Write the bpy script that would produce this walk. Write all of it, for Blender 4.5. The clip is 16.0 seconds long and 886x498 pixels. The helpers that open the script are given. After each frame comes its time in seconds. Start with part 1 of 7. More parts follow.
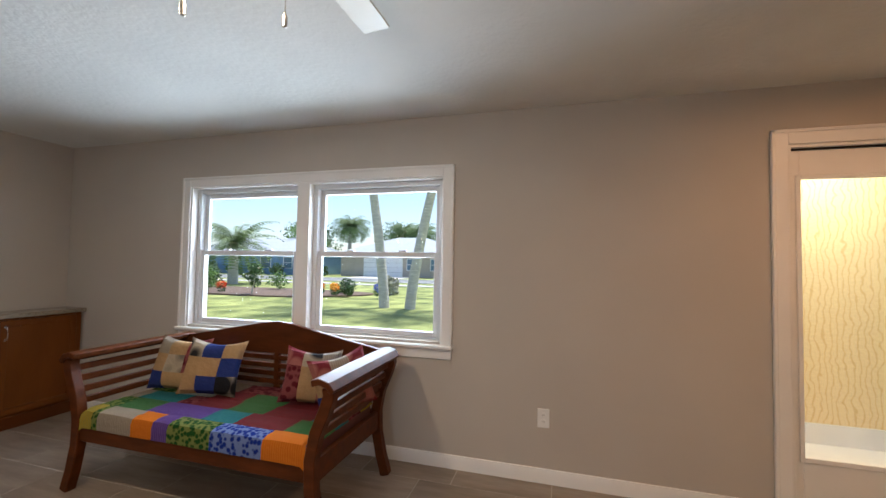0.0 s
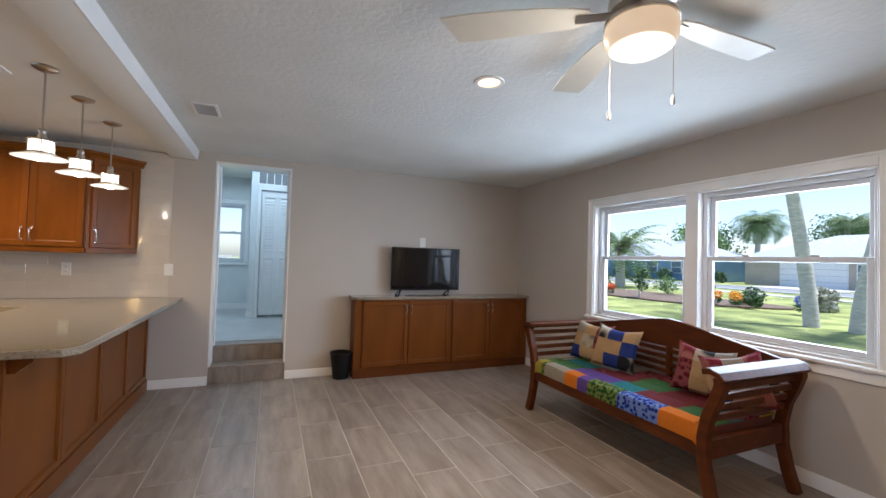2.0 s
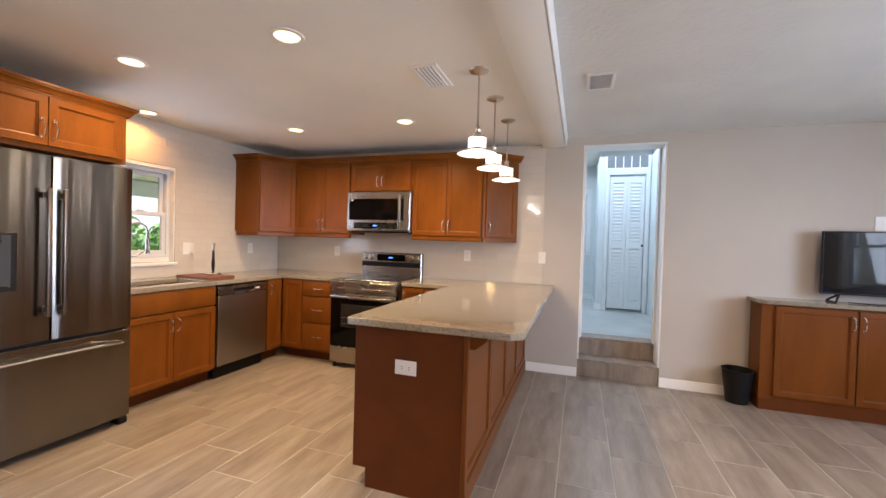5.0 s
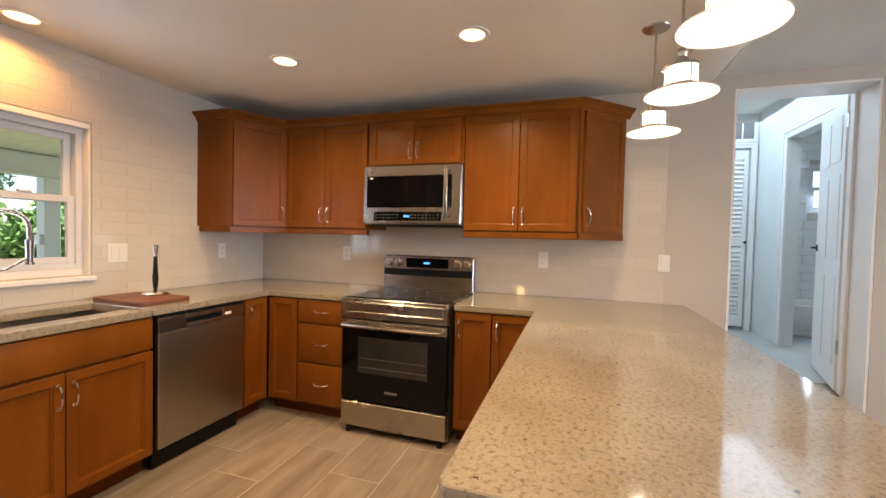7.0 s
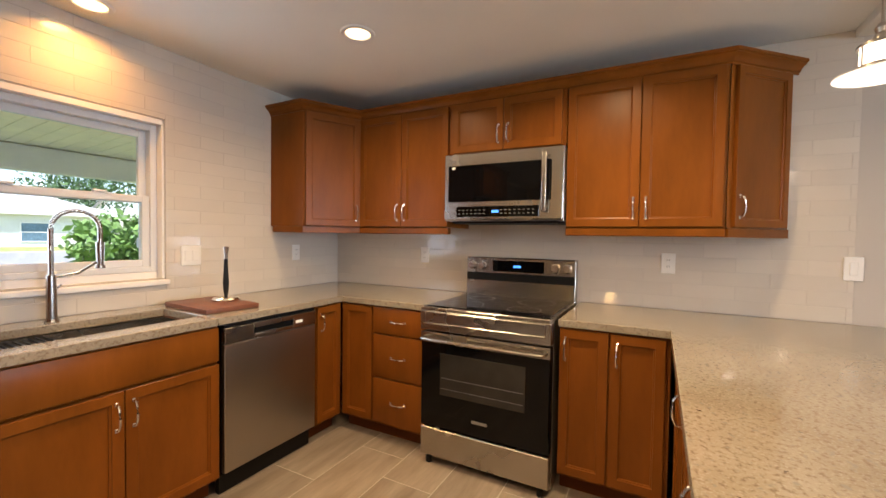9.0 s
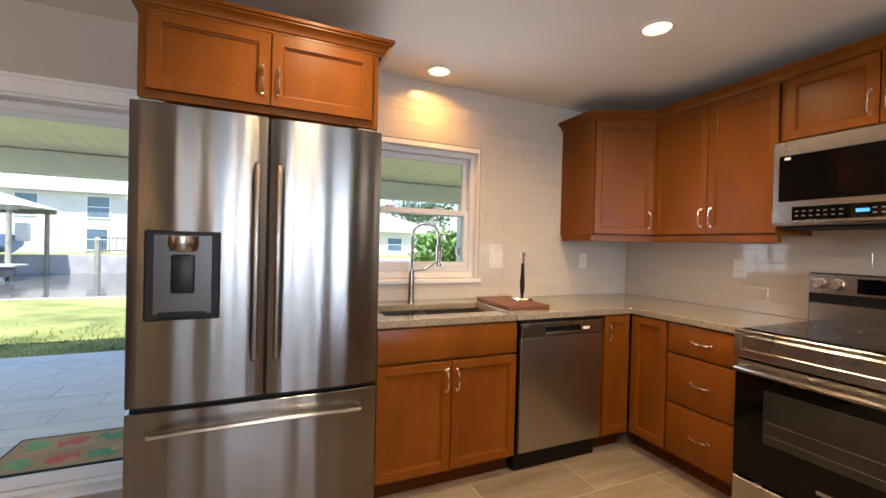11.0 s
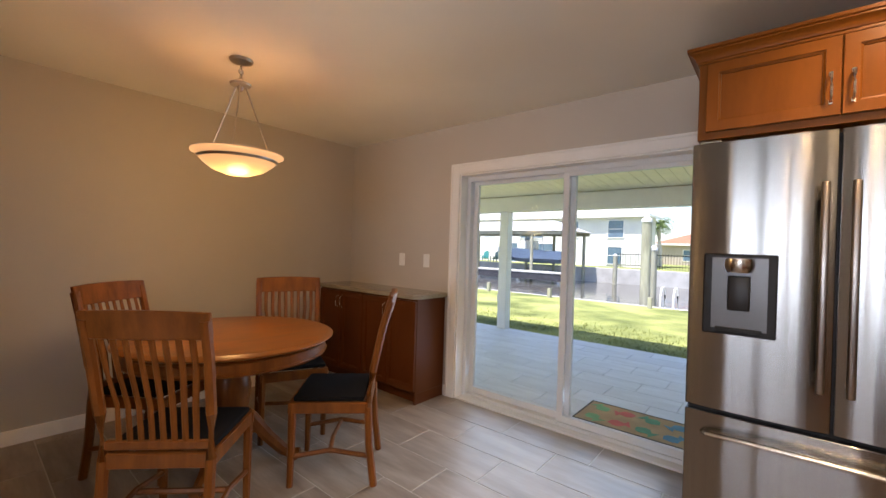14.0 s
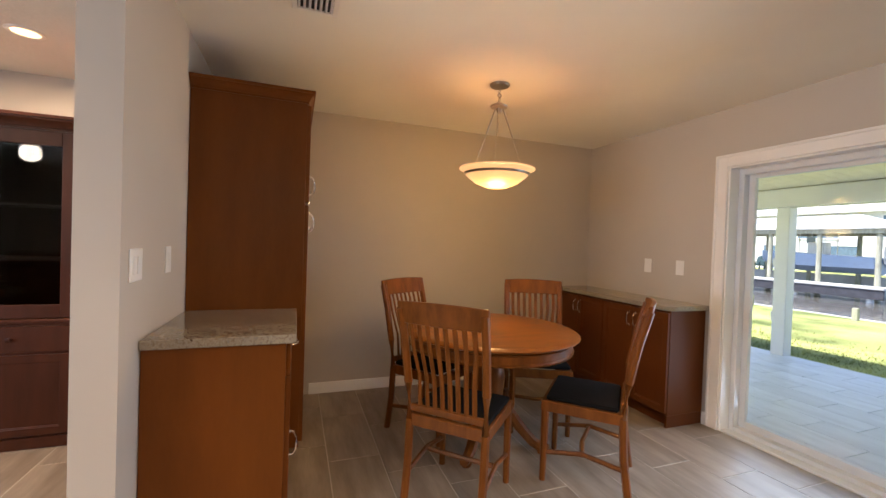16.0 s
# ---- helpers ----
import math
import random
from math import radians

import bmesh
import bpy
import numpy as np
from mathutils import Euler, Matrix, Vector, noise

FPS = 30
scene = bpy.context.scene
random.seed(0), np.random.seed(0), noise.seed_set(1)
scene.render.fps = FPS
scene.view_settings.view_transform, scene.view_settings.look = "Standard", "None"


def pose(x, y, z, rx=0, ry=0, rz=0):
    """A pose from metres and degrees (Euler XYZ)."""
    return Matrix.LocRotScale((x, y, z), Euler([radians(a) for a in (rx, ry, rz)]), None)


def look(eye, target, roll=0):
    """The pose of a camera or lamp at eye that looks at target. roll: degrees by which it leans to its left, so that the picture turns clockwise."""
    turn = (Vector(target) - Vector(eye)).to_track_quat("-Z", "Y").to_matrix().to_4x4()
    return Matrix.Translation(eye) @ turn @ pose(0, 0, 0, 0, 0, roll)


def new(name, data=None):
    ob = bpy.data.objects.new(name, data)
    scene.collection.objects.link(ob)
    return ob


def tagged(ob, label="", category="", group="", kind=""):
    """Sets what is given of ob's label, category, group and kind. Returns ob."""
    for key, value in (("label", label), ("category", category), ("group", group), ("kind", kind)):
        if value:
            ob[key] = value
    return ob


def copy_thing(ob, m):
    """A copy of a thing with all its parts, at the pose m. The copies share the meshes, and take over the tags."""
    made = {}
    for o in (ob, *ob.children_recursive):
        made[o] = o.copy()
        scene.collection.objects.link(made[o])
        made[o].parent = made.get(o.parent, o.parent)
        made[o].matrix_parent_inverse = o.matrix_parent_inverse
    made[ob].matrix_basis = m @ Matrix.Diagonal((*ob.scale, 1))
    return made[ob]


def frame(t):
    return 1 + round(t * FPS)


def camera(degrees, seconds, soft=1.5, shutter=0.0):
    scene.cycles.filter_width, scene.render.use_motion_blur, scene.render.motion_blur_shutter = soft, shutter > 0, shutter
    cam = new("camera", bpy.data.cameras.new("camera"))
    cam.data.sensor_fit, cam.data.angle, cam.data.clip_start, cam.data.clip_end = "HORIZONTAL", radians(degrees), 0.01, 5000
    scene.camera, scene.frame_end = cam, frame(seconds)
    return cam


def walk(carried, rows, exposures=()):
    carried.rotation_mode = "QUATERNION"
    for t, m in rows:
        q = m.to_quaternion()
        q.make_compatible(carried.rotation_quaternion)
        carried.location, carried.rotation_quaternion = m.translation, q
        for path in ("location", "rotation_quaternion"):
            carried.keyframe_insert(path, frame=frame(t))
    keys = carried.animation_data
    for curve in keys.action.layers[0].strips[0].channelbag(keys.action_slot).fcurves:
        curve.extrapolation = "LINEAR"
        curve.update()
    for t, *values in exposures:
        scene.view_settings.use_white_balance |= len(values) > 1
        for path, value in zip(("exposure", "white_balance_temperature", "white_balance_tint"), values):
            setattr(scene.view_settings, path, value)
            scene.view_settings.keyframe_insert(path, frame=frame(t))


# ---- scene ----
cam = camera(95.3, 16.0)
PATH = [
    (0, (0.064, 0.059, 1.375), (-0.484, 1.981, 1.454), 1.0),
    (0.5, (0.165, -0.164, 1.38), (-0.795, 1.588, 1.452), 1.2),
    (1, (0.268, -0.324, 1.383), (-1.047, 1.182, 1.448), 1.4),
    (1.5, (0.358, -0.416, 1.389), (-1.246, 0.776, 1.448), 1.4),
    (2, (0.442, -0.458, 1.372), (-1.397, 0.325, 1.426), 1.7),
    (2.5, (0.493, -0.47, 1.376), (-1.465, -0.06, 1.412), 1.8),
    (3, (0.53, -0.514, 1.369), (-1.467, -0.401, 1.391), 1.7),
    (3.5, (0.527, -0.558, 1.354), (-1.468, -0.7, 1.364), 1.7),
    (4, (0.431, -0.664, 1.332), (-1.533, -1.045, 1.324), 1.7),
    (4.5, (0.224, -0.832, 1.325), (-1.7, -1.378, 1.302), 1.7),
    (5, (-0.073, -1.032, 1.328), (-1.968, -1.672, 1.293), 1.7),
    (5.2, (-0.193, -1.11, 1.327), (-2.079, -1.776, 1.293), 1.6),
    (7.3, (-1.448, -2.076, 1.336), (-3.351, -2.69, 1.279), 1.3),
    (7.5, (-1.534, -2.116, 1.323), (-3.436, -2.733, 1.271), 1.3),
    (8, (-1.65, -2.196, 1.327), (-3.551, -2.814, 1.275), 1.2),
    (8.2, (-1.67, -2.224, 1.335), (-3.564, -2.865, 1.278), 1.1),
    (10.3, (-1.647, -2.274, 1.292), (-2.826, -3.89, 1.267), 1.2),
    (10.5, (-1.645, -2.272, 1.294), (-2.707, -3.966, 1.271), 1.3),
    (11, (-1.593, -2.255, 1.281), (-2.395, -4.087, 1.264), 1.4),
    (11.5, (-1.57, -2.196, 1.296), (-2.049, -4.138, 1.276), 1.5),
    (12, (-1.525, -2.124, 1.314), (-1.669, -4.118, 1.309), 1.4),
    (12.5, (-1.494, -2.064, 1.308), (-1.243, -4.048, 1.311), 1.6),
    (13, (-1.468, -2.028, 1.302), (-0.842, -3.927, 1.307), 1.7),
    (13.5, (-1.442, -1.999, 1.295), (-0.463, -3.743, 1.3), 1.7),
    (14, (-1.432, -1.997, 1.298), (-0.156, -3.538, 1.293), 1.8),
    (14.5, (-1.424, -1.991, 1.296), (0.078, -3.312, 1.285), 1.9),
    (15, (-1.416, -1.967, 1.301), (0.24, -3.088, 1.283), 2.0),
    (15.5, (-1.401, -1.923, 1.304), (0.376, -2.839, 1.282), 2.0),
    (16, (-1.374, -1.815, 1.316), (0.504, -2.501, 1.283), 2.0),
]
EXPOSURES = [(0.0, 0.52, 5850, 10), (1.0, 0.62, 5650, 10), (2.0, 0.64, 5550, 11), (2.5, 0.76, 5700, 13), (3.5, 1.08, 5950, 15), (4.5, 1.24, 5750, 16), (5.5, 1.22, 5850, 15), (7.5, 1.10, 6200, 14),
             (10.5, 1.20, 5700, 12), (11.2, 1.02, 5950, 15), (12.0, 0.74, 5900, 18), (12.5, 0.72, 5900, 18), (13.0, 0.78, 5950, 18), (14.0, 0.97, 6200, 17), (15.0, 1.11, 6850, 19), (15.5, 1.18, 6950, 20), (16.0, 1.30, 6200, 15)]
walk(cam, [(t, look(eye, target, roll)) for t, eye, target, roll in PATH], EXPOSURES)

# ---- world, sun, large lights ----
world = bpy.data.worlds.new("sky_world")
scene.world = world
world.use_nodes = True
wn = world.node_tree.nodes
sky = wn.new("ShaderNodeTexSky")
sky.sky_type = "NISHITA"
sky.sun_disc = False
sky.sun_elevation = radians(70)
sky.sun_rotation = radians(20)
sky.altitude = 5.0
wn["Background"].inputs["Strength"].default_value = 0.15
world.node_tree.links.new(sky.outputs["Color"], wn["Background"].inputs["Color"])


def lamp(name, kind, m, watts, color, size=0.1, size_y=None, spread=None):
    data = bpy.data.lights.new(name, kind)
    data.energy, data.color = watts, color
    if kind == "AREA":
        data.shape = "RECTANGLE" if size_y else "DISK"
        data.size = size
        if size_y:
            data.size_y = size_y
        if spread:
            data.spread = radians(spread)
    elif kind == "SUN":
        data.angle = radians(0.55)
    else:
        data.shadow_soft_size = size
    ob = new(name, data)
    ob.matrix_world = m
    return tagged(ob, kind="structure")


WARM = (1.0, 0.72, 0.45)
SOFT = (1.0, 0.82, 0.62)
DAY = (0.80, 0.90, 1.0)
lamp("sun", "SUN", look((0, 0, 20), (-1.6, -4.2, 8.0)), 4.8, (1.0, 0.95, 0.86))
lamp("skylight_north", "AREA", look((-1.83, 3.02, 1.45), (-1.83, 0.0, 0.80)), 60, DAY, 2.1, 1.1, 150)
lamp("skylight_slider", "AREA", look((-0.12, -4.68, 1.05), (-0.12, -2.0, 0.30)), 9, (0.66, 0.83, 1.0), 1.55, 1.8, 115)
lamp("skylight_sink", "AREA", look((-2.48, -4.70, 1.5), (-2.48, -2.0, 1.2)), 3, DAY, 0.75, 0.8)
# Fill lamp added under the hall ceiling; the hall has only windows.
lamp("hall_fill", "AREA", look((-6.2, -0.9, 2.7), (-6.2, -0.9, 0.3)), 26, (0.70, 0.88, 1.0), 2.6, 2.2)
lamp("skylight_bath", "AREA", look((-7.30, 0.98, 2.02), (-5.0, 0.7, 0.8)), 6, (0.70, 0.87, 1.0), 0.5, 0.5)
# Unseen warm fill lamp added in the roofed porch to brighten its wallpaper.
lamp("porch_fill", "AREA", look((2.0, 3.5, 2.55), (2.0, 3.6, 0.0)), 21, (1.0, 0.92, 0.72), 0.6, 0.4)
KITCHEN_SPOTS = ((-1.80, -3.65), (-1.80, -2.50), (-3.32, -3.66), (-3.31, -2.51), (-2.56, -4.59))
LIVING_SPOTS = ((-1.63, 0.69), (1.63, -0.34), (1.63, 1.75))
KC, LC = 2.37, 2.43
for sx, sy in KITCHEN_SPOTS:
    lamp("spot_glow", "AREA", look((sx, sy, KC - 0.022), (sx, sy + 0.0001, 0)), (10.4 if sy > -3 else 6.6) if sy > -4 else 2.4, (1.0, 0.67, 0.32) if sy > -4 else (1.0, 0.44, 0.09), 0.10, spread=150)
for sx, sy in LIVING_SPOTS:
    lamp("spot_glow", "AREA", look((sx, sy, LC - 0.022), (sx, sy + 0.0001, 0)), 8.5 if sy > 1 else 15.0, (1.0, 0.48, 0.20) if sy > 1 else WARM, 0.10, spread=176)

# ---- materials ----


def mat(name, c, rough=0.5, metal=0.0, var=0.12, scale=6.0, stretch=(1, 1, 1), bump=0.08, bscale=60.0,
        grain=0.0, coat=0.0, c2=None, random_tint=0.0, dist=0.004, spec=0.5, aniso=0.0, fine=4):
    m = bpy.data.materials.new(name)
    m.use_nodes = True
    nt = m.node_tree
    n, link = nt.nodes, nt.links.new
    b = n["Principled BSDF"]
    tc = n.new("ShaderNodeTexCoord")
    mp = n.new("ShaderNodeMapping")
    mp.inputs["Scale"].default_value = stretch
    link(tc.outputs["Object"], mp.inputs["Vector"])
    n1 = n.new("ShaderNodeTexNoise")
    n1.inputs["Scale"].default_value = scale
    n1.inputs["Detail"].default_value = 3
    n2 = n.new("ShaderNodeTexNoise")
    n2.inputs["Scale"].default_value = bscale
    n2.inputs["Detail"].default_value = fine
    link(mp.outputs["Vector"], n1.inputs["Vector"])
    link(mp.outputs["Vector"], n2.inputs["Vector"])
    if random_tint:
        oi = n.new("ShaderNodeObjectInfo")
        sh = n.new("ShaderNodeVectorMath")
        sh.operation = "MULTIPLY_ADD"
        sh.inputs[1].default_value = (37.0, 19.0, 53.0)
        link(oi.outputs["Random"], sh.inputs[0])
        link(mp.outputs["Vector"], sh.inputs[2])
        link(sh.outputs[0], n1.inputs["Vector"])
        link(sh.outputs[0], n2.inputs["Vector"])
    lo = [max(0.0, v * (1 - var)) for v in c]
    hi = [min(1.0, v * (1 + var)) for v in (c2 or c)]
    mx = n.new("ShaderNodeMix")
    mx.data_type = "RGBA"
    mx.inputs[6].default_value = (*lo, 1)
    mx.inputs[7].default_value = (*hi, 1)
    rp = n.new("ShaderNodeMapRange")
    rp.inputs[1].default_value, rp.inputs[2].default_value = 0.3, 0.7
    link(n1.outputs[0], rp.inputs[0])
    link(rp.outputs[0], mx.inputs[0])
    out = mx.outputs[2]
    if grain or random_tint:
        hs = n.new("ShaderNodeHueSaturation")
        link(out, hs.inputs["Color"])
        val = n.new("ShaderNodeMath")
        val.operation = "MULTIPLY_ADD"
        link(n2.outputs[0], val.inputs[0])
        val.inputs[1].default_value = grain * 2
        val.inputs[2].default_value = 1 - grain
        last = val.outputs[0]
        if random_tint:
            v2 = n.new("ShaderNodeMath")
            v2.operation = "MULTIPLY_ADD"
            link(oi.outputs["Random"], v2.inputs[0])
            v2.inputs[1].default_value = random_tint * 2
            link(last, v2.inputs[2])
            v3 = n.new("ShaderNodeMath")
            v3.operation = "SUBTRACT"
            link(v2.outputs[0], v3.inputs[0])
            v3.inputs[1].default_value = random_tint
            last = v3.outputs[0]
        link(last, hs.inputs["Value"])
        out = hs.outputs["Color"]
    link(out, b.inputs["Base Color"])
    rr = n.new("ShaderNodeMapRange")
    rr.inputs[3].default_value = max(0.02, rough * 0.85)
    rr.inputs[4].default_value = min(1.0, rough * 1.15)
    link(n1.outputs[0], rr.inputs[0])
    link(rr.outputs[0], b.inputs["Roughness"])
    b.inputs["Metallic"].default_value = metal
    b.inputs["Coat Weight"].default_value = coat
    b.inputs["Coat Roughness"].default_value = 0.15
    b.inputs["Specular IOR Level"].default_value = spec
    if aniso:
        b.inputs["Anisotropic"].default_value = aniso
        b.inputs["Anisotropic Rotation"].default_value = 0.25
    if bump:
        bp = n.new("ShaderNodeBump")
        bp.inputs["Strength"].default_value = bump
        bp.inputs["Distance"].default_value = dist
        link(n2.outputs[0], bp.inputs["Height"])
        link(bp.outputs[0], b.inputs["Normal"])
    return m


def glow(name, color, strength, base=(0.9, 0.85, 0.75)):
    m = bpy.data.materials.new(name)
    m.use_nodes = True
    b = m.node_tree.nodes["Principled BSDF"]
    b.inputs["Base Color"].default_value = (*base, 1)
    b.inputs["Emission Color"].default_value = (*color, 1)
    b.inputs["Emission Strength"].default_value = strength
    b.inputs["Roughness"].default_value = 0.35
    return m


def clear_glass(name, tint=(1, 1, 1), gloss=1.0):
    m = bpy.data.materials.new(name)
    m.use_nodes = True
    nt = m.node_tree
    n, link = nt.nodes, nt.links.new
    n.remove(n["Principled BSDF"])
    tr = n.new("ShaderNodeBsdfTransparent")
    tr.inputs[0].default_value = (*tint, 1)
    gl = n.new("ShaderNodeBsdfGlossy")
    gl.inputs["Roughness"].default_value = 0.01
    fr = n.new("ShaderNodeFresnel")
    fr.inputs["IOR"].default_value = 1.35
    mu = n.new("ShaderNodeMath")
    mu.operation = "MULTIPLY"
    mu.inputs[1].default_value = gloss
    link(fr.outputs[0], mu.inputs[0])
    mx = n.new("ShaderNodeMixShader")
    link(mu.outputs[0], mx.inputs[0])
    link(tr.outputs[0], mx.inputs[1])
    link(gl.outputs[0], mx.inputs[2])
    link(mx.outputs[0], n["Material Output"].inputs[0])
    return m


def stone(name):
    """Polished granite: cream ground, tan clouds, dark and grey flecks."""
    m = bpy.data.materials.new(name)
    m.use_nodes = True
    nt = m.node_tree
    n, link = nt.nodes, nt.links.new
    b = n["Principled BSDF"]
    tc = n.new("ShaderNodeTexCoord")

    def layer(scale, lo, hi, col, prev, detail=4):
        t = n.new("ShaderNodeTexNoise")
        t.inputs["Scale"].default_value = scale
        t.inputs["Detail"].default_value = detail
        link(tc.outputs["Object"], t.inputs["Vector"])
        r = n.new("ShaderNodeMapRange")
        r.inputs[1].default_value, r.inputs[2].default_value = lo, hi
        link(t.outputs[0], r.inputs[0])
        x = n.new("ShaderNodeMix")
        x.data_type = "RGBA"
        link(r.outputs[0], x.inputs[0])
        if isinstance(prev, tuple):
            x.inputs[6].default_value = (*prev, 1)
        else:
            link(prev, x.inputs[6])
        x.inputs[7].default_value = (*col, 1)
        return x.outputs[2]
    o = layer(4, 0.35, 0.7, (0.235, 0.195, 0.140), (0.305, 0.268, 0.210))
    o = layer(80, 0.50, 0.66, (0.185, 0.140, 0.095), o, 3)
    o = layer(170, 0.52, 0.80, (0.34, 0.31, 0.26), o, 2)
    o = layer(55, 0.62, 0.70, (0.22, 0.20, 0.17), o, 3)
    o = layer(34, 0.70, 0.73, (0.075, 0.045, 0.028), o, 4)
    link(o, b.inputs["Base Color"])
    b.inputs["Roughness"].default_value = 0.09
    b.inputs["Coat Weight"].default_value = 0.3
    b.inputs["Coat Roughness"].default_value = 0.05
    return m


def patterned(name, c1, c2, scale, kind="WAVE"):
    """Printed cotton in two colours."""
    m = mat(name, c1, 0.9, var=0.1, bump=0.7, bscale=38, dist=0.006, spec=0.08)
    nt = m.node_tree
    n, link = nt.nodes, nt.links.new
    tc = n.new("ShaderNodeTexCoord")
    if kind == "WAVE":
        t = n.new("ShaderNodeTexWave")
        t.inputs["Distortion"].default_value = 3
    else:
        t = n.new("ShaderNodeTexVoronoi")
    t.inputs["Scale"].default_value = scale
    link(tc.outputs["Object"], t.inputs["Vector"])
    r = n.new("ShaderNodeMapRange")
    r.inputs[1].default_value, r.inputs[2].default_value = 0.4, 0.6
    link(t.outputs[0], r.inputs[0])
    x = n.new("ShaderNodeMix")
    x.data_type = "RGBA"
    x.inputs[6].default_value = (*c1, 1)
    x.inputs[7].default_value = (*c2, 1)
    link(r.outputs[0], x.inputs[0])
    link(x.outputs[2], n["Principled BSDF"].inputs["Base Color"])
    return m


paint = mat("greige_wall_paint", (0.49, 0.445, 0.39), 0.75, var=0.04, scale=1.5, bump=0.12, bscale=180, dist=0.002)
white_trim = mat("white_gloss_trim_paint", (0.80, 0.79, 0.77), 0.35, var=0.03, scale=4, bump=0.04)
popcorn = mat("knockdown_ceiling_texture", (0.68, 0.68, 0.65), 0.9, var=0.05, scale=2, bump=0.4, bscale=34, dist=0.009)
smooth_ceiling = mat("flat_ceiling_paint", (0.80, 0.79, 0.74), 0.8, var=0.04, scale=1.2, bump=0.15, bscale=70, dist=0.003)
cabinet_wood = mat("stained_maple", (0.170, 0.054, 0.0056), 0.32, var=0.20, scale=2.0, stretch=(2.5, 2.5, 0.6), bump=0.02, bscale=30, grain=0.11, coat=0.0, spec=0.15)
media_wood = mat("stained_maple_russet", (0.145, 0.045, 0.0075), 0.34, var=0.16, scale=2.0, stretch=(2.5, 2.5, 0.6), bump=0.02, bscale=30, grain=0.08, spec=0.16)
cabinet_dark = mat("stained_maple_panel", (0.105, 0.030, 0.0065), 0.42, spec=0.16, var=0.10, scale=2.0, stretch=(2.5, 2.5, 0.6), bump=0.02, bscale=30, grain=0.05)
espresso = mat("mahogany_stain", (0.060, 0.015, 0.005), 0.38, spec=0.25, var=0.2, scale=3, stretch=(5, 5, 0.7), bump=0.05, grain=0.1)
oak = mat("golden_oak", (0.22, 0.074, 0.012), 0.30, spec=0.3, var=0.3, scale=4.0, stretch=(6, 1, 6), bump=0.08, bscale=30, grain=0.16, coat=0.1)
# Darker copy of the oak: shade put into apron, pedestal and chair colour.
oak_up = mat("golden_oak_shaded_upright", (0.145, 0.047, 0.008), 0.36, spec=0.2, var=0.3, scale=4.0, stretch=(6, 6, 0.8), bump=0.08, bscale=30, grain=0.16, coat=0.0)
teak = mat("honey_teak", (0.075, 0.020, 0.0045), 0.45, spec=0.12, var=0.28, scale=4.0, stretch=(1.2, 6, 6), bump=0.06, bscale=30, grain=0.15, coat=0.05)
fridge_steel = mat("brushed_stainless_steel", (0.205, 0.196, 0.183), 0.21, metal=1.0, var=0.05, scale=60, stretch=(1.0, 1.0, 0.012), bump=0.5, bscale=11, dist=0.012, aniso=0.9, fine=0)
dark_steel = mat("black_stainless_steel", (0.40, 0.375, 0.345), 0.36, metal=1.0, var=0.05, scale=2.5, stretch=(1, 1, 1), bump=0.0)
steel = mat("satin_stainless_steel", (0.42, 0.395, 0.36), 0.27, metal=1.0, var=0.05, scale=2.5, stretch=(1, 1, 1), bump=0.0)
chrome = mat("polished_nickel", (0.78, 0.74, 0.68), 0.22, metal=1.0, var=0.03, bump=0.0)
nickel = mat("brushed_nickel", (0.50, 0.46, 0.41), 0.30, metal=1.0, var=0.05, bump=0.02)
nickel_dark = mat("bronzed_steel", (0.20, 0.175, 0.155), 0.3, metal=1.0, var=0.05, bump=0.0)
black_glass = mat("black_glass", (0.003, 0.003, 0.0035), 0.05, var=0.05, bump=0.0, coat=0.0, spec=0.22)
black_plastic = mat("black_plastic", (0.006, 0.006, 0.0065), 0.5, spec=0.25, var=0.1, bump=0.03)
grey_plastic = mat("grey_plastic", (0.16, 0.16, 0.16), 0.35, var=0.08, bump=0.02)
dark_plastic = mat("charcoal_plastic", (0.010, 0.010, 0.011), 0.4, spec=0.3, var=0.08, bump=0.02)
white_plastic = mat("white_plastic", (0.78, 0.77, 0.74), 0.3, var=0.02, bump=0.0)
vinyl = mat("white_vinyl", (0.66, 0.68, 0.70), 0.35, var=0.02, bump=0.02)
granite = stone("cream_granite")
glass = clear_glass("window_glass", gloss=0.35)
cabinet_glass = clear_glass("cabinet_glass", (0.45, 0.45, 0.45), 1.3)
tile_mat = mat("wood_look_porcelain", (0.205, 0.164, 0.130), 0.36, var=0.10, scale=2.2, stretch=(0.9, 5, 1), bump=0.03, bscale=14,
               grain=0.17, c2=(0.295, 0.246, 0.202), random_tint=0.07)
grout = mat("sand_grout", (0.47, 0.435, 0.39), 0.9, var=0.08, bump=0.2, bscale=200)
subway = mat("cream_glazed_tile", (0.60, 0.55, 0.48), 0.05, var=0.02, scale=4, bump=0.02, bscale=12, coat=0.3, random_tint=0.03)
tile_joint = mat("wall_grout", (0.52, 0.47, 0.415), 0.8, var=0.05, bump=0.1)
bulb_glow = glow("bulb_glow", (1.0, 0.76, 0.50), 5)
frost_glow = glow("frosted_glass_glow", (1.0, 0.80, 0.58), 2.6)
bowl_glow = glow("alabaster_glow", (1.0, 0.52, 0.20), 0.36, (0.46, 0.30, 0.16))
spot_glow = glow("spot_lens_glow", (1.0, 0.62, 0.27), 1.9)
display_glow = glow("blue_display", (0.1, 0.35, 1.0), 0.9, (0.01, 0.02, 0.05))
seat_fabric = mat("black_upholstery", (0.005, 0.0045, 0.005), 0.95, var=0.2, bump=0.2, bscale=250, spec=0.15)

# ---- mesh helpers ----


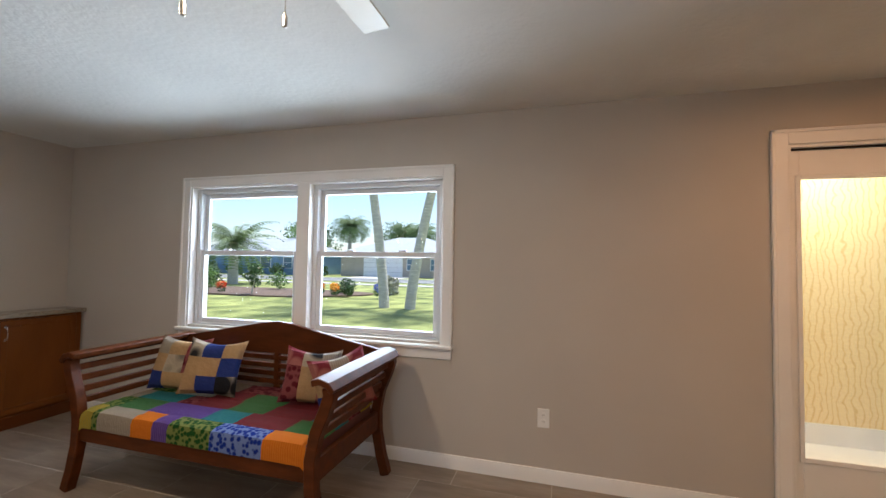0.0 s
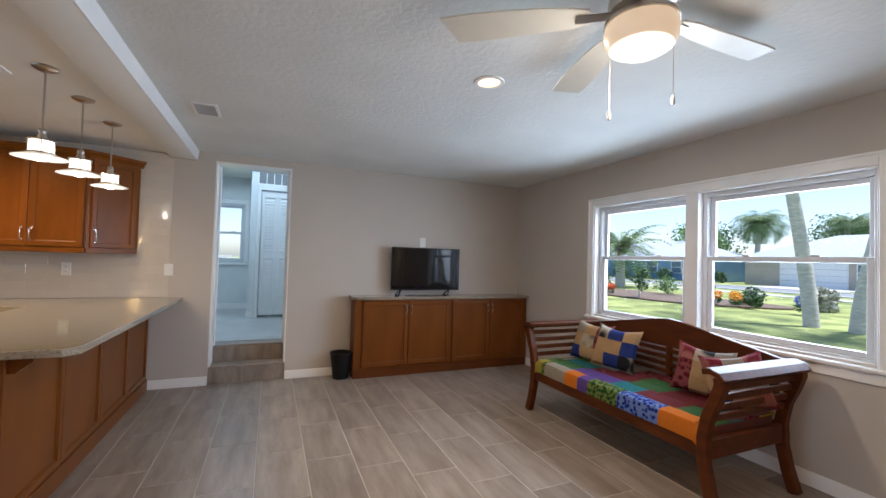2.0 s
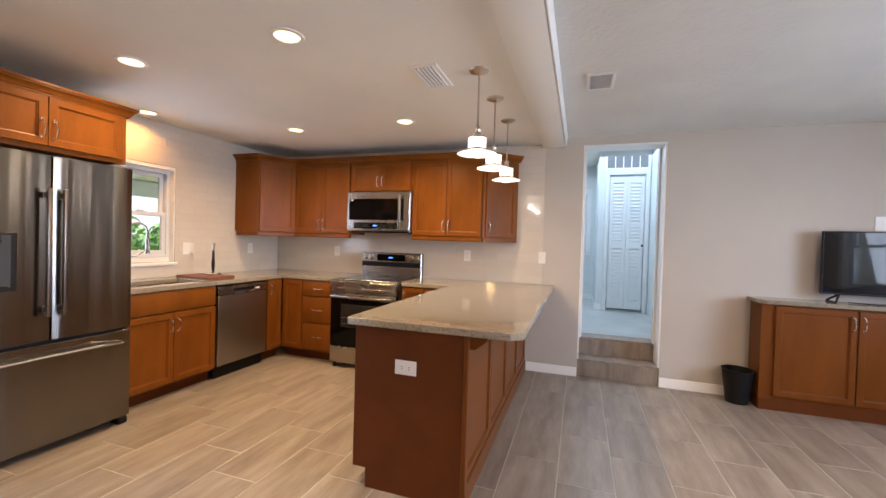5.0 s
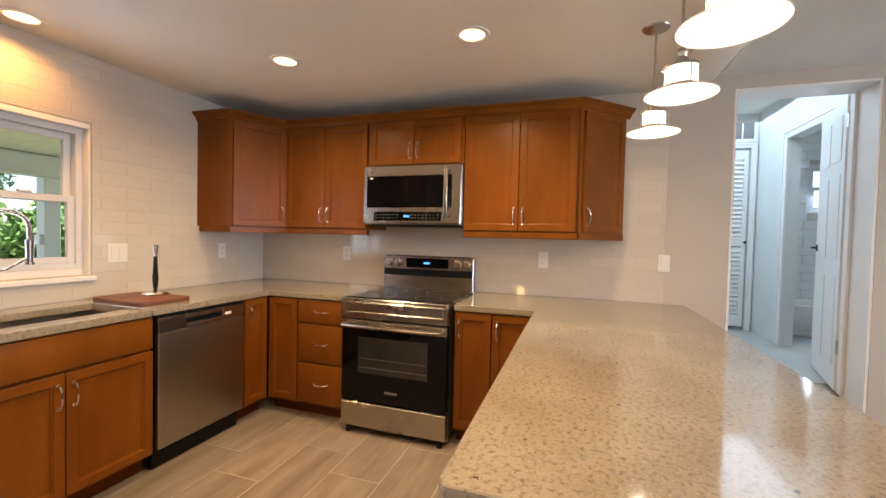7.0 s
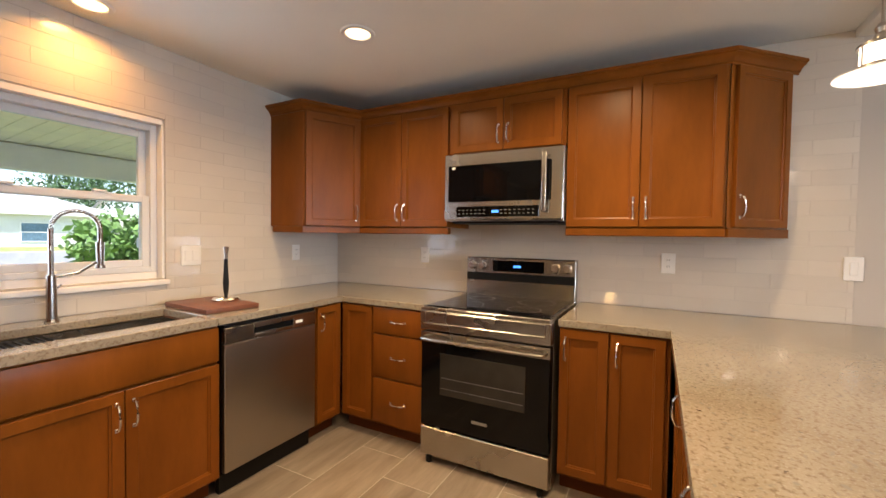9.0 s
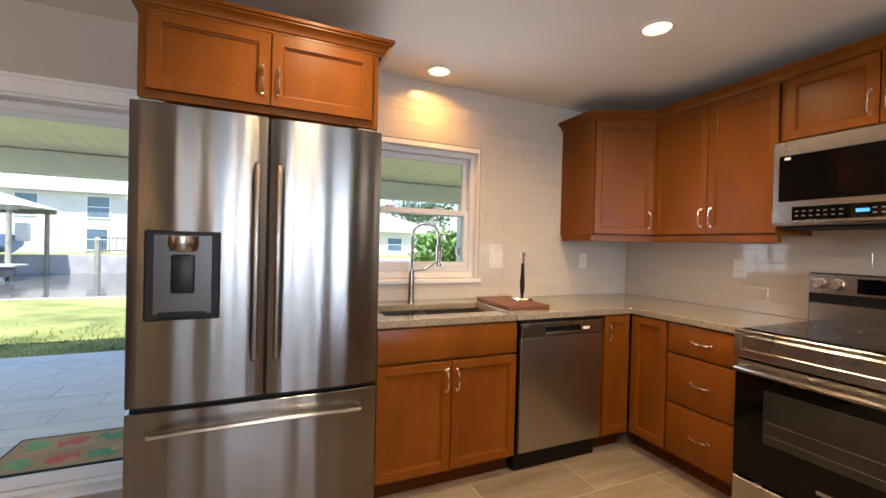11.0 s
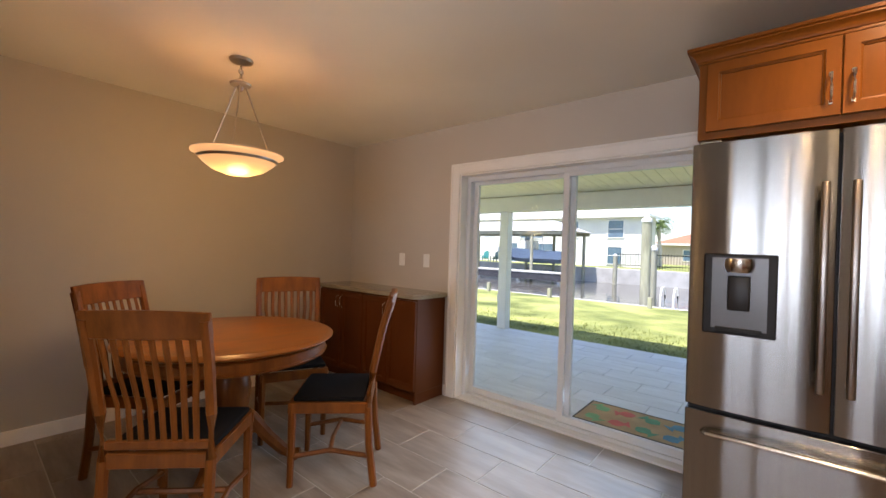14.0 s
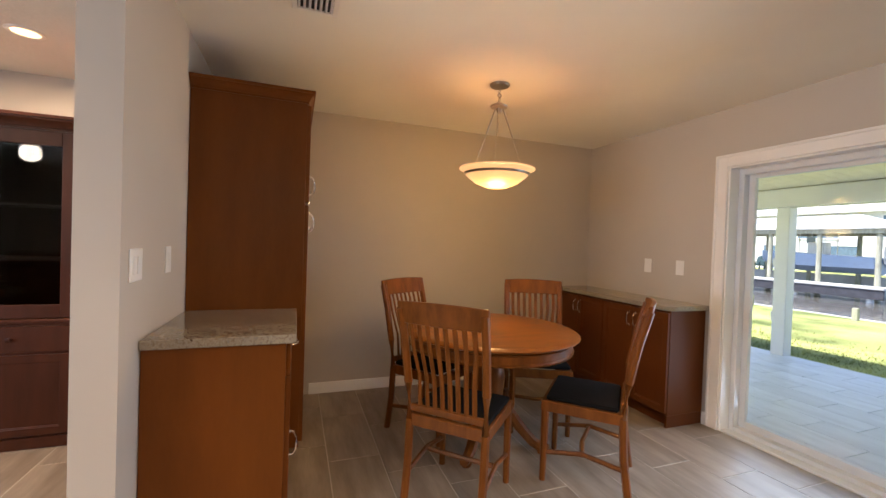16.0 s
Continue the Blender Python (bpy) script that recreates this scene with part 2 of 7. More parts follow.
def boxes(items, bev=0.0, seg=1):
    bm = bmesh.new()
    for x0, x1, y0, y1, z0, z1 in items:
        m = Matrix.Translation(((x0 + x1) / 2, (y0 + y1) / 2, (z0 + z1) / 2)) @ Matrix.Diagonal((abs(x1 - x0), abs(y1 - y0), abs(z1 - z0), 1))
        bmesh.ops.create_cube(bm, size=1, matrix=m)
    if bev:
        bmesh.ops.bevel(bm, geom=bm.edges[:], offset=bev, segments=seg, affect="EDGES", profile=0.5)
    return bm


def box(x0, x1, y0, y1, z0, z1, bev=0.0, seg=1):
    return boxes([(x0, x1, y0, y1, z0, z1)], bev, seg)


def join(*bms):
    out = bmesh.new()
    for b in bms:
        me = bpy.data.meshes.new("tmp")
        b.to_mesh(me)
        b.free()
        out.from_mesh(me)
        bpy.data.meshes.remove(me)
    return out


def moved(bm, m):
    bmesh.ops.transform(bm, matrix=m, verts=bm.verts)
    return bm


def cyl(r1, r2, z0, z1, seg=20, at=(0, 0)):
    bm = bmesh.new()
    m = Matrix.Translation((at[0], at[1], (z0 + z1) / 2))
    bmesh.ops.create_cone(bm, cap_ends=True, segments=seg, radius1=r1, radius2=r2, depth=z1 - z0, matrix=m)
    return bm


def lathe(profile, seg=28, at=(0, 0, 0)):
    bm = bmesh.new()
    rings = []
    for r, z in profile:
        if r < 1e-5:
            rings.append([bm.verts.new((at[0], at[1], at[2] + z))])
        else:
            rings.append([bm.verts.new((at[0] + r * math.cos(2 * math.pi * i / seg), at[1] + r * math.sin(2 * math.pi * i / seg), at[2] + z)) for i in range(seg)])
    for a, b in zip(rings, rings[1:]):
        for i in range(seg):
            j = (i + 1) % seg
            if len(a) == 1 and len(b) > 1:
                bm.faces.new((a[0], b[j], b[i]))
            elif len(b) == 1 and len(a) > 1:
                bm.faces.new((a[i], a[j], b[0]))
            elif len(a) > 1:
                bm.faces.new((a[i], a[j], b[j], b[i]))
    bmesh.ops.recalc_face_normals(bm, faces=bm.faces)
    return bm


def tube(points, r, seg=8, r2=None, flat=1.0):
    """A round bar along points; r2: radius at its end."""
    bm = bmesh.new()
    pts = [Vector(p) for p in points]
    rings = []
    for i, p in enumerate(pts):
        d = (pts[min(i + 1, len(pts) - 1)] - pts[max(i - 1, 0)]).normalized()
        side = d.cross(Vector((0, 0, 1)))
        if side.length < 0.05:
            side = d.cross(Vector((0, 1, 0)))
        side.normalize()
        up = side.cross(d)
        rad = r if r2 is None else r + (r2 - r) * i / (len(pts) - 1)
        rings.append([bm.verts.new(p + side * rad * math.cos(2 * math.pi * k / seg) + up * rad * flat * math.sin(2 * math.pi * k / seg)) for k in range(seg)])
    for a, b in zip(rings, rings[1:]):
        for k in range(seg):
            bm.faces.new((a[k], a[(k + 1) % seg], b[(k + 1) % seg], b[k]))
    bm.faces.new(rings[0])
    bm.faces.new(rings[-1])
    bmesh.ops.recalc_face_normals(bm, faces=bm.faces)
    return bm


def prism(poly, z0, z1, bev=0.0):
    """Upright prism over a plan polygon."""
    bm = bmesh.new()
    lo = [bm.verts.new((x, y, z0)) for x, y in poly]
    hi = [bm.verts.new((x, y, z1)) for x, y in poly]
    bm.faces.new(lo)
    bm.faces.new(hi)
    for i in range(len(poly)):
        j = (i + 1) % len(poly)
        bm.faces.new((lo[i], lo[j], hi[j], hi[i]))
    bmesh.ops.recalc_face_normals(bm, faces=bm.faces)
    if bev:
        bmesh.ops.bevel(bm, geom=bm.edges[:], offset=bev, segments=1, affect="EDGES")
    return bm


def sweep(path, profile):
    """A moulding: profile of (out, z) carried along a plan path, mitred; out is to the right of the way."""
    bm = bmesh.new()
    pts = [Vector((x, y, 0)) for x, y in path]
    rings = []
    for i, p in enumerate(pts):
        d0 = (p - pts[i - 1]).normalized() if i else (pts[1] - p).normalized()
        d1 = (pts[i + 1] - p).normalized() if i < len(pts) - 1 else d0
        n0, n1 = Vector((d0.y, -d0.x, 0)), Vector((d1.y, -d1.x, 0))
        n = (n0 + n1).normalized()
        n = n / max(0.3, n.dot(n0))
        rings.append([bm.verts.new(p + n * o + Vector((0, 0, z))) for o, z in profile])
    k = len(profile)
    for a, b in zip(rings, rings[1:]):
        for i in range(k):
            bm.faces.new((a[i], a[(i + 1) % k], b[(i + 1) % k], b[i]))
    bm.faces.new(rings[0])
    bm.faces.new(rings[-1])
    bmesh.ops.recalc_face_normals(bm, faces=bm.faces)
    return bm


def mesh_of(name, bm, material):
    me = bpy.data.meshes.new(name)
    bm.to_mesh(me)
    bm.free()
    if material:
        me.materials.append(material)
    me.polygons.foreach_set("use_smooth", [True] * len(me.polygons))
    me.set_sharp_from_angle(angle=radians(32))
    return me


def part(name, bm, material, parent, label="", at=None):
    """Links a bmesh as one mesh object under a thing or a part."""
    ob = new(name, mesh_of(name, bm, material))
    ob.parent = parent
    if at is not None:
        ob.matrix_basis = at
    if label:
        ob["label"] = label
    return ob


def thing(name, label, category, m=None, group="", kind=""):
    ob = new(name)
    ob.empty_display_size = 0.1
    if m is not None:
        ob.matrix_world = m
    return tagged(ob, label, category, group, kind)


def single(name, bm, material, label, category, m=None, group="", kind=""):
    ob = new(name, mesh_of(name, bm, material))
    if m is not None:
        ob.matrix_world = m
    return tagged(ob, label, category, group, kind)


def structure(name, bm, material, label="", category=""):
    return single(name, bm, material, label, category, kind="structure")


# ---- shell ----
W, N, S, E = -4.40, 2.77, -4.78, 2.18
EL = 2.42
DV = -1.27        # kitchen face of the divider


def wall_boxes(a0, a1, z0, z1, holes):
    """Rectangles (a0, a1, z0, z1) that fill a wall around its holes."""
    cuts = sorted({a0, a1, *[h[0] for h in holes], *[h[1] for h in holes]})
    out = []
    for p, q in zip(cuts, cuts[1:]):
        spans = sorted((h[2], h[3]) for h in holes if h[0] < (p + q) / 2 < h[1])
        z = z0
        for s0, s1 in spans:
            if s0 > z + 1e-4:
                out.append((p, q, z, s0))
            z = s1
        if z < z1:
            out.append((p, q, z, z1))
    return out


def wall_along_y(name, x0, x1, y0, y1, z0, z1, holes=(), material=None, label="greige painted wall"):
    bm = boxes([(x0, x1, a, b, c, d) for a, b, c, d in wall_boxes(y0, y1, z0, z1, holes)])
    bmesh.ops.remove_doubles(bm, verts=bm.verts, dist=1e-4)
    return structure(name, bm, material or paint, label, "wall")


def wall_along_x(name, y0, y1, x0, x1, z0, z1, holes=(), material=None, label="greige painted wall"):
    bm = boxes([(a, b, y0, y1, c, d) for a, b, c, d in wall_boxes(x0, x1, z0, z1, holes)])
    bmesh.ops.remove_doubles(bm, verts=bm.verts, dist=1e-4)
    return structure(name, bm, material or paint, label, "wall")


WIN = (-2.95, -0.71, 0.84, 2.00)
NDOOR = (1.31, 2.24, 0.0, 2.09)
WDOOR = (-1.02, -0.27, 0.0, 2.345)
SLIDE = (-1.13, 0.70, 0.0, 1.94)
KWIN = (-2.965, -2.06, 1.06, 1.965)
wall_along_y("wall_west", W - 0.24, W, S - 0.2, N + 0.2, 0, 2.6, [WDOOR])
wall_along_x("wall_north", N, N + 0.2, W, EL + 0.15, 0, 2.6, [WIN, NDOOR])
wall_along_x("wall_south", S - 0.2, S, W, E + 0.15, 0, 2.6, [SLIDE, KWIN])
wall_along_y("wall_east_dining", E, E + 0.15, S, DV, 0, 2.6)
wall_along_y("wall_east_living", EL, EL + 0.15, DV, N + 0.2, 0, 2.6)
wall_along_x("wall_divider", DV, -1.14, 0.25, EL, 0, 2.6)
structure("ceiling_kitchen", box(W, E, S, DV, KC, KC + 0.12), smooth_ceiling, "flat painted kitchen ceiling", "ceiling")
structure("ceiling_living", box(W, EL, -1.215, N, LC, LC + 0.12), popcorn, "knockdown textured living room ceiling", "ceiling")
structure("beam", box(W, 0.25, -1.43, -1.20, 2.33, 2.6, 0.010, 2), smooth_ceiling, "painted dropped beam between kitchen and living room", "beam")
structure("trim_beam", sweep([(W, -1.199), (0.25, -1.199)][::-1], [(0, 2.33), (0.006, 2.33), (0.008, 2.352), (0.014, 2.39), (0.018, 2.41), (0.018, 2.4285), (0, 2.4285)]), white_trim, "white moulding along the beam", "trim")
# Unseen roof; its north overhang is lengthened to keep the sun off the window.
structure("roof_slab", box(W - 0.3, EL + 0.3, S - 0.2, N + 0.85, 2.6, 2.7), smooth_ceiling, "unseen roof over the rooms, eave lengthened to block sun", "roof")
structure("floor", box(W - 0.01, EL, S - 0.02, N, -0.20, -0.0015), grout, "sand-coloured grout bed of the tiled floor", "floor")

BASE = [(0, 0), (0.014, 0), (0.014, 0.072), (0.009, 0.088), (0, 0.090)]


def baseboard(name, path):
    structure(name, sweep(path, BASE), white_trim, "white painted baseboard", "baseboard")


baseboard("baseboard_north", [(W, N), (NDOOR[0] - 0.09, N)])
baseboard("baseboard_west", [(W, WDOOR[1]), (W, 0.47)])
baseboard("baseboard_bar", [(W, -1.54), (W, WDOOR[0])])
baseboard("baseboard_corner", [(W, 2.755), (W, N)])
baseboard("baseboard_dining", [(2.17, -1.95), (E, -1.95), (E, -4.42)][1:])
baseboard("baseboard_slider", [(0.82, S), (0.79, S)])


# ---- cabinets ----


def pull(length, parent, at):
    """An arched nickel pull, along z."""
    h = length / 2
    pts = [(0, 0.0, -h), (0, -0.018, -h * 0.92), (0, -0.028, -h * 0.55), (0, -0.031, 0), (0, -0.028, h * 0.55), (0, -0.018, h * 0.92), (0, 0.0, h)]
    bm = join(tube(pts, 0.0048, 8), box(-0.006, 0.006, -0.004, 0.001, -h - 0.008, -h + 0.008, 0.001), box(-0.006, 0.006, -0.004, 0.001, h - 0.008, h + 0.008, 0.001))
    return part("handle", bm, chrome, parent, "arched nickel handle", at)


def shaker(w, h, rail=0.058, t=0.021):
    """Shaker door, front at y=-t, lower left corner at the origin."""
    bm = box(0, w, -t, 0, 0, h, 0.0018)
    face = max((f for f in bm.faces if f.normal.y < -0.99), key=lambda f: f.calc_area())
    bmesh.ops.inset_region(bm, faces=[face], thickness=rail, depth=0)
    bmesh.ops.inset_region(bm, faces=[face], thickness=0.001, depth=-0.005)
    bmesh.ops.inset_region(bm, faces=[face], thickness=0.010, depth=-0.003)
    bmesh.ops.inset_region(bm, faces=[face], thickness=0.001, depth=-0.005)
    return bm


def fronts(unit, items, material):
    """items: (kind, x0, x1, z0, z1, pull side)."""
    for kind, x0, x1, z0, z1, side in items:
        w, h = x1 - x0, z1 - z0
        if kind == "door":
            d = part("door", shaker(w, h), material, unit, at=pose(x0, 0, z0))
            if side:
                px = w - 0.028 if side[0] == "r" else 0.028
                pz = h - 0.10 if side[1] == "t" else 0.10
                if side[1] == "m":
                    pz = h / 2
                pull(0.105, d, pose(px, -0.021, pz))
        else:
            d = part("drawer", box(0, w, -0.019, 0, 0, h, 0.003, 2), material, unit, at=pose(x0, 0, z0))
            if side:
                pull(0.105, d, pose(w / 2, -0.019, h / 2, 0, 90, 0))


def base_cabinet(m, w, d, items, label, h=0.873, toe=0.10, material=None, group="kitchen base cabinets", well=False):
    material = material or cabinet_wood
    c = thing("base_cabinet", label, "cabinet", m, group)
    part("body", box(0, w, 0.004 if well else 0, d, toe, 0.69 if well else h, 0.0015), material, c)
    if well:
        part("front_frame", box(0, w, 0, 0.05, 0.691, h, 0.001), material, c)
        for sx in (0, w - 0.018):
            part("side_panel", box(sx, sx + 0.018, 0.051, d, 0.691, h, 0.001), material, c)
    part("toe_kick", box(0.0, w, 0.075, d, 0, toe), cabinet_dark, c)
    fronts(c, items, material)
    return c


CROWN = [(0, 0), (0.007, 0), (0.007, 0.010), (0.014, 0.013), (0.018, 0.024), (0.028, 0.036), (0.042, 0.043), (0.042, 0.050), (0.051, 0.052), (0.051, 0.066), (0, 0.066)]


def wall_cabinet(m, w, d, z0, z1, items, label, group="kitchen wall cabinets", rail=True):
    c = thing("wall_cabinet", label, "cabinet", m, group)
    part("body", boxes([(0, w, 0, d, z0, z1)], 0.0015), cabinet_wood, c)
    if rail:
        part("light_rail", boxes([(0, w, -0.012, 0.03, z0 - 0.045, z0 - 0.001)], 0.004), cabinet_wood, c)
    fronts(c, items, cabinet_wood)
    return c


G = 0.0045
FS = -4.16          # front of the south run
FW = -3.77          # front of the west run
# south run, from the refrigerator westwards
w = 0.80
base_cabinet(pose(-2.085, FS, 0, 0, 0, 180), w, 0.60,
             [("drawer", G, w - G, 0.70, 0.865, ""), ("door", G, w / 2 - G / 2, 0.12, 0.685, "rt"), ("door", w / 2 + G / 2, w - G, 0.12, 0.685, "lt")],
             "stained maple sink base cabinet with two shaker doors", well=True)
w = 0.235
base_cabinet(pose(-3.525, FS, 0, 0, 0, 180), w, 0.60, [("door", G, w - 0.025, 0.12, 0.865, "lt")], "narrow stained maple base cabinet beside the dishwasher")
# west run, from the corner northwards
w = 0.27
base_cabinet(pose(FW, FS + 0.004, 0, 0, 0, 90), w, 0.61, [("door", 0.025, w - G, 0.12, 0.865, "")], "stained maple corner base cabinet with a shaker door")
w = 0.40
base_cabinet(pose(FW, -3.882, 0, 0, 0, 90), w, 0.61,
             [("drawer", G, w - G, 0.70, 0.865, "h"), ("drawer", G, w - G, 0.415, 0.69, "h"), ("drawer", G, w - G, 0.12, 0.405, "h")],
             "stained maple base cabinet with three drawers beside the range")
w = 0.50
base_cabinet(pose(FW, -2.695, 0, 0, 0, 90), w, 0.61,
             [("door", G, 0.235, 0.12, 0.865, "lt"), ("door", 0.245, w - 0.02, 0.12, 0.865, "lt")], "stained maple base cabinet with two narrow doors")
# uppers
UX = W + 0.33
ZT, ZB = 2.185, 1.385
w = 0.750
CY = -4.25          # north end of the corner cabinet
wall_cabinet(pose(UX, CY, 0, 0, 0, 90), w, 0.325, ZB, ZT,
             [("door", G, w / 2 - G / 2, ZB + 0.006, ZT - 0.006, "rb"), ("door", w / 2 + G / 2, w - G, ZB + 0.006, ZT - 0.006, "lb")], "stained maple wall cabinet with two shaker doors")
w = 0.757
wall_cabinet(pose(UX + 0.01, -3.497, 0, 0, 0, 90), w, 0.335, 1.86, ZT,
             [("door", 0.025, w / 2 - G / 2, 1.866, ZT - 0.006, "rb"), ("door", w / 2 + G / 2, w - 0.025, 1.866, ZT - 0.006, "lb")], "short stained maple wall cabinet above the microwave", rail=False)
w = 0.765
wall_cabinet(pose(UX, -2.737, 0, 0, 0, 90), w, 0.325, ZB, ZT,
             [("door", G, w / 2 - G / 2, ZB + 0.006, ZT - 0.006, "rb"), ("door", w / 2 + G / 2, w - 0.012, ZB + 0.006, ZT - 0.006, "lb")], "wide stained maple wall cabinet with two shaker doors")
# angled corner and end cabinets
c = thing("wall_cabinet", "diagonal stained maple corner wall cabinet", "cabinet", pose(0, 0, 0), "kitchen wall cabinets")
poly = [(W + 0.004, S + 0.004), (W + 0.71, S + 0.004), (W + 0.71, S + 0.33), (UX, CY - 0.003), (W + 0.004, CY - 0.003)]
part("body", prism(poly, ZB, ZT, 0.0015), cabinet_wood, c)
part("light_rail", sweep([(W + 0.70, S + 0.03), (W + 0.70, S + 0.325), (UX - 0.005, CY - 0.008)][::-1], [(-0.012, ZB - 0.045), (0.012, ZB - 0.045), (0.012, ZB - 0.001), (-0.012, ZB - 0.001)]), cabinet_wood, c)
dv = Vector((W + 0.71 - UX, S + 0.33 - CY, 0))
ang = math.degrees(math.atan2(-dv.y, -dv.x))
dl = dv.length
d = part("door", shaker(dl - 0.03, ZT - ZB - 0.012), cabinet_wood, c, at=pose(W + 0.71, S + 0.33, ZB + 0.006, 0, 0, ang) @ pose(0.015, 0, 0))
pull(0.105, d, pose(dl - 0.058, -0.019, 0.10))
c = thing("wall_cabinet", "angled stained maple end wall cabinet", "cabinet", pose(0, 0, 0), "kitchen wall cabinets")
y0 = -1.968
poly = [(W + 0.004, y0), (UX, y0), (W + 0.03, y0 + 0.30), (W + 0.004, y0 + 0.30)]
part("body", prism(poly, ZB, ZT, 0.0015), cabinet_wood, c)
part("light_rail", sweep([(UX - 0.005, y0), (W + 0.03, y0 + 0.295)][::-1], [(-0.012, ZB - 0.045), (0.012, ZB - 0.045), (0.012, ZB - 0.001), (-0.012, ZB - 0.001)]), cabinet_wood, c)
dl = math.hypot(0.30, 0.30)
d = part("door", shaker(dl - 0.06, ZT - ZB - 0.012, 0.05), cabinet_wood, c, at=pose(UX, y0, ZB + 0.006, 0, 0, 135) @ pose(0.03, 0, 0))
pull(0.105, d, pose(0.03, -0.019, 0.10))
single("crown_moulding", sweep([(W + 0.71, S), (W + 0.71, S + 0.33), (UX, CY), (UX, y0), (W + 0.02, y0 + 0.32)], [(o, z + ZT - 0.004) for o, z in CROWN]), cabinet_wood,
       "stained maple crown moulding along the wall cabinets", "moulding")

# peninsula
c = thing("peninsula_cabinet", "stained maple peninsula with panelled back and plain end", "cabinet", pose(0, 0, 0))
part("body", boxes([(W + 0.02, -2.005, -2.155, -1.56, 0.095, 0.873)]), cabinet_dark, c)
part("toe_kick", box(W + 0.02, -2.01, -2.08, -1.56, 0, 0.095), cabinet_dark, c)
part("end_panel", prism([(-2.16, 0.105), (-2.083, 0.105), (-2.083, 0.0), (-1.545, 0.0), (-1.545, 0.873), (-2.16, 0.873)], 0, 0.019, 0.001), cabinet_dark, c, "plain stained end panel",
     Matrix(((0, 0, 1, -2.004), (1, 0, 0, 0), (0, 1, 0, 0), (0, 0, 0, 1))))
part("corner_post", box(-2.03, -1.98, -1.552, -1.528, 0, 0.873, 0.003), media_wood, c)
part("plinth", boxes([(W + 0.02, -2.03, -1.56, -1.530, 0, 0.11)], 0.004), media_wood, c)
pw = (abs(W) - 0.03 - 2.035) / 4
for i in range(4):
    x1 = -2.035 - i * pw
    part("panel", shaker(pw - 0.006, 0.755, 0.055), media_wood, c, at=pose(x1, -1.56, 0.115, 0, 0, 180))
part("corbel", prism([(-1.528, 0.873), (-1.528, 0.80), (-1.50, 0.80), (-1.44, 0.85), (-1.44, 0.873)], 0, 0.03, 0.002), media_wood, c, "",
     Matrix(((0, 0, 1, -2.03), (1, 0, 0, 0), (0, 1, 0, 0), (0, 0, 0, 1))))
for i in range(3):
    x0 = -3.70 + i * 0.56
    d = part("door", shaker(0.54, 0.74), cabinet_wood, c, at=pose(x0, -2.156, 0.12))
    pull(0.105, d, pose(0.51, -0.019, 0.64))

# counters
TOP0, TOP1 = 0.875, 0.913


def counter(polys, label, holes=()):
    ob = single("countertop", join(*[prism(p, TOP0, TOP1, 0.003) for p in polys]), granite, label, "countertop")
    return ob


YF = FS + 0.03
counter([[(W + 0.003, S + 0.003), (-2.87, S + 0.003), (-2.87, YF), (FW + 0.028, YF), (FW + 0.028, -3.478), (W + 0.003, -3.478)],
         [(-2.87, S + 0.003), (-2.075, S + 0.003), (-2.075, -4.60), (-2.87, -4.60)],
         [(-2.87, -4.25), (-2.075, -4.25), (-2.075, YF), (-2.87, YF)],
         [(-2.16, -4.60), (-2.075, -4.60), (-2.075, -4.25), (-2.16, -4.25)]],
        "cream speckled granite countertop around the sink")
counter([[(W + 0.003, -2.698), (FW + 0.028, -2.698), (FW + 0.028, -2.20), (-1.96, -2.20), (-1.945, -2.185), (-1.945, -1.32), (-2.0, -1.265), (W + 0.003, -1.265)]],
        "cream speckled granite peninsula countertop with an overhang")
# sink
c = thing("kitchen_sink", "stainless undermount sink with a drying rack set in", "sink", pose(-2.515, -4.425, 0.70))
part("basin", join(box(-0.355, 0.355, -0.175, 0.175, 0, 0.006), box(-0.355, -0.345, -0.175, 0.175, 0, 0.172), box(0.345, 0.355, -0.175, 0.175, 0, 0.172),
                   box(-0.355, 0.355, -0.175, -0.165, 0, 0.172), box(-0.355, 0.355, 0.165, 0.175, 0, 0.172)), steel, c)
part("drain", lathe([(0, 0.008), (0.03, 0.008), (0.045, 0.012), (0.045, 0.006)], 16), chrome, c)
for i in range(9):
    part("rack_bar", tube([(0.13 + i * 0.024, -0.17, 0.165), (0.13 + i * 0.024, 0.17, 0.165)], 0.004, 6), black_plastic, c)
# faucet
c = thing("faucet", "spring-neck stainless kitchen faucet behind the sink", "faucet", pose(-2.44, -4.68, TOP1 + 0.001, 0, 0, 70))
part("body", join(cyl(0.027, 0.024, 0, 0.012), cyl(0.020, 0.018, 0.012, 0.21)), steel, c)
arc = [(0, 0, 0.20)] + [(-0.0, 0.085 - 0.085 * math.cos(a), 0.42 + 0.085 * math.sin(a)) for a in [math.pi * k / 10 for k in range(11)]] + [(0, 0.17, 0.36)]
part("neck", tube(arc, 0.011, 10), steel, c)
coil = []
for k in range(150):
    s = k / 149 * (len(arc) - 1)
    i = min(int(s), len(arc) - 2)
    p = Vector(arc[i]).lerp(Vector(arc[i + 1]), s - i)
    a = k * 0.9
    coil.append((p.x + 0.015 * math.cos(a), p.y, p.z + 0.0) if i == 0 else (p.x + 0.015 * math.cos(a), p.y + 0.006 * math.sin(a), p.z + 0.006 * math.sin(a)))
part("spring", tube(coil, 0.0025, 5), chrome, c)
part("spray_head", join(cyl(0.014, 0.018, 0.25, 0.36, 16, (0, 0.17)), cyl(0.021, 0.019, 0.235, 0.25, 16, (0, 0.17))), steel, c)
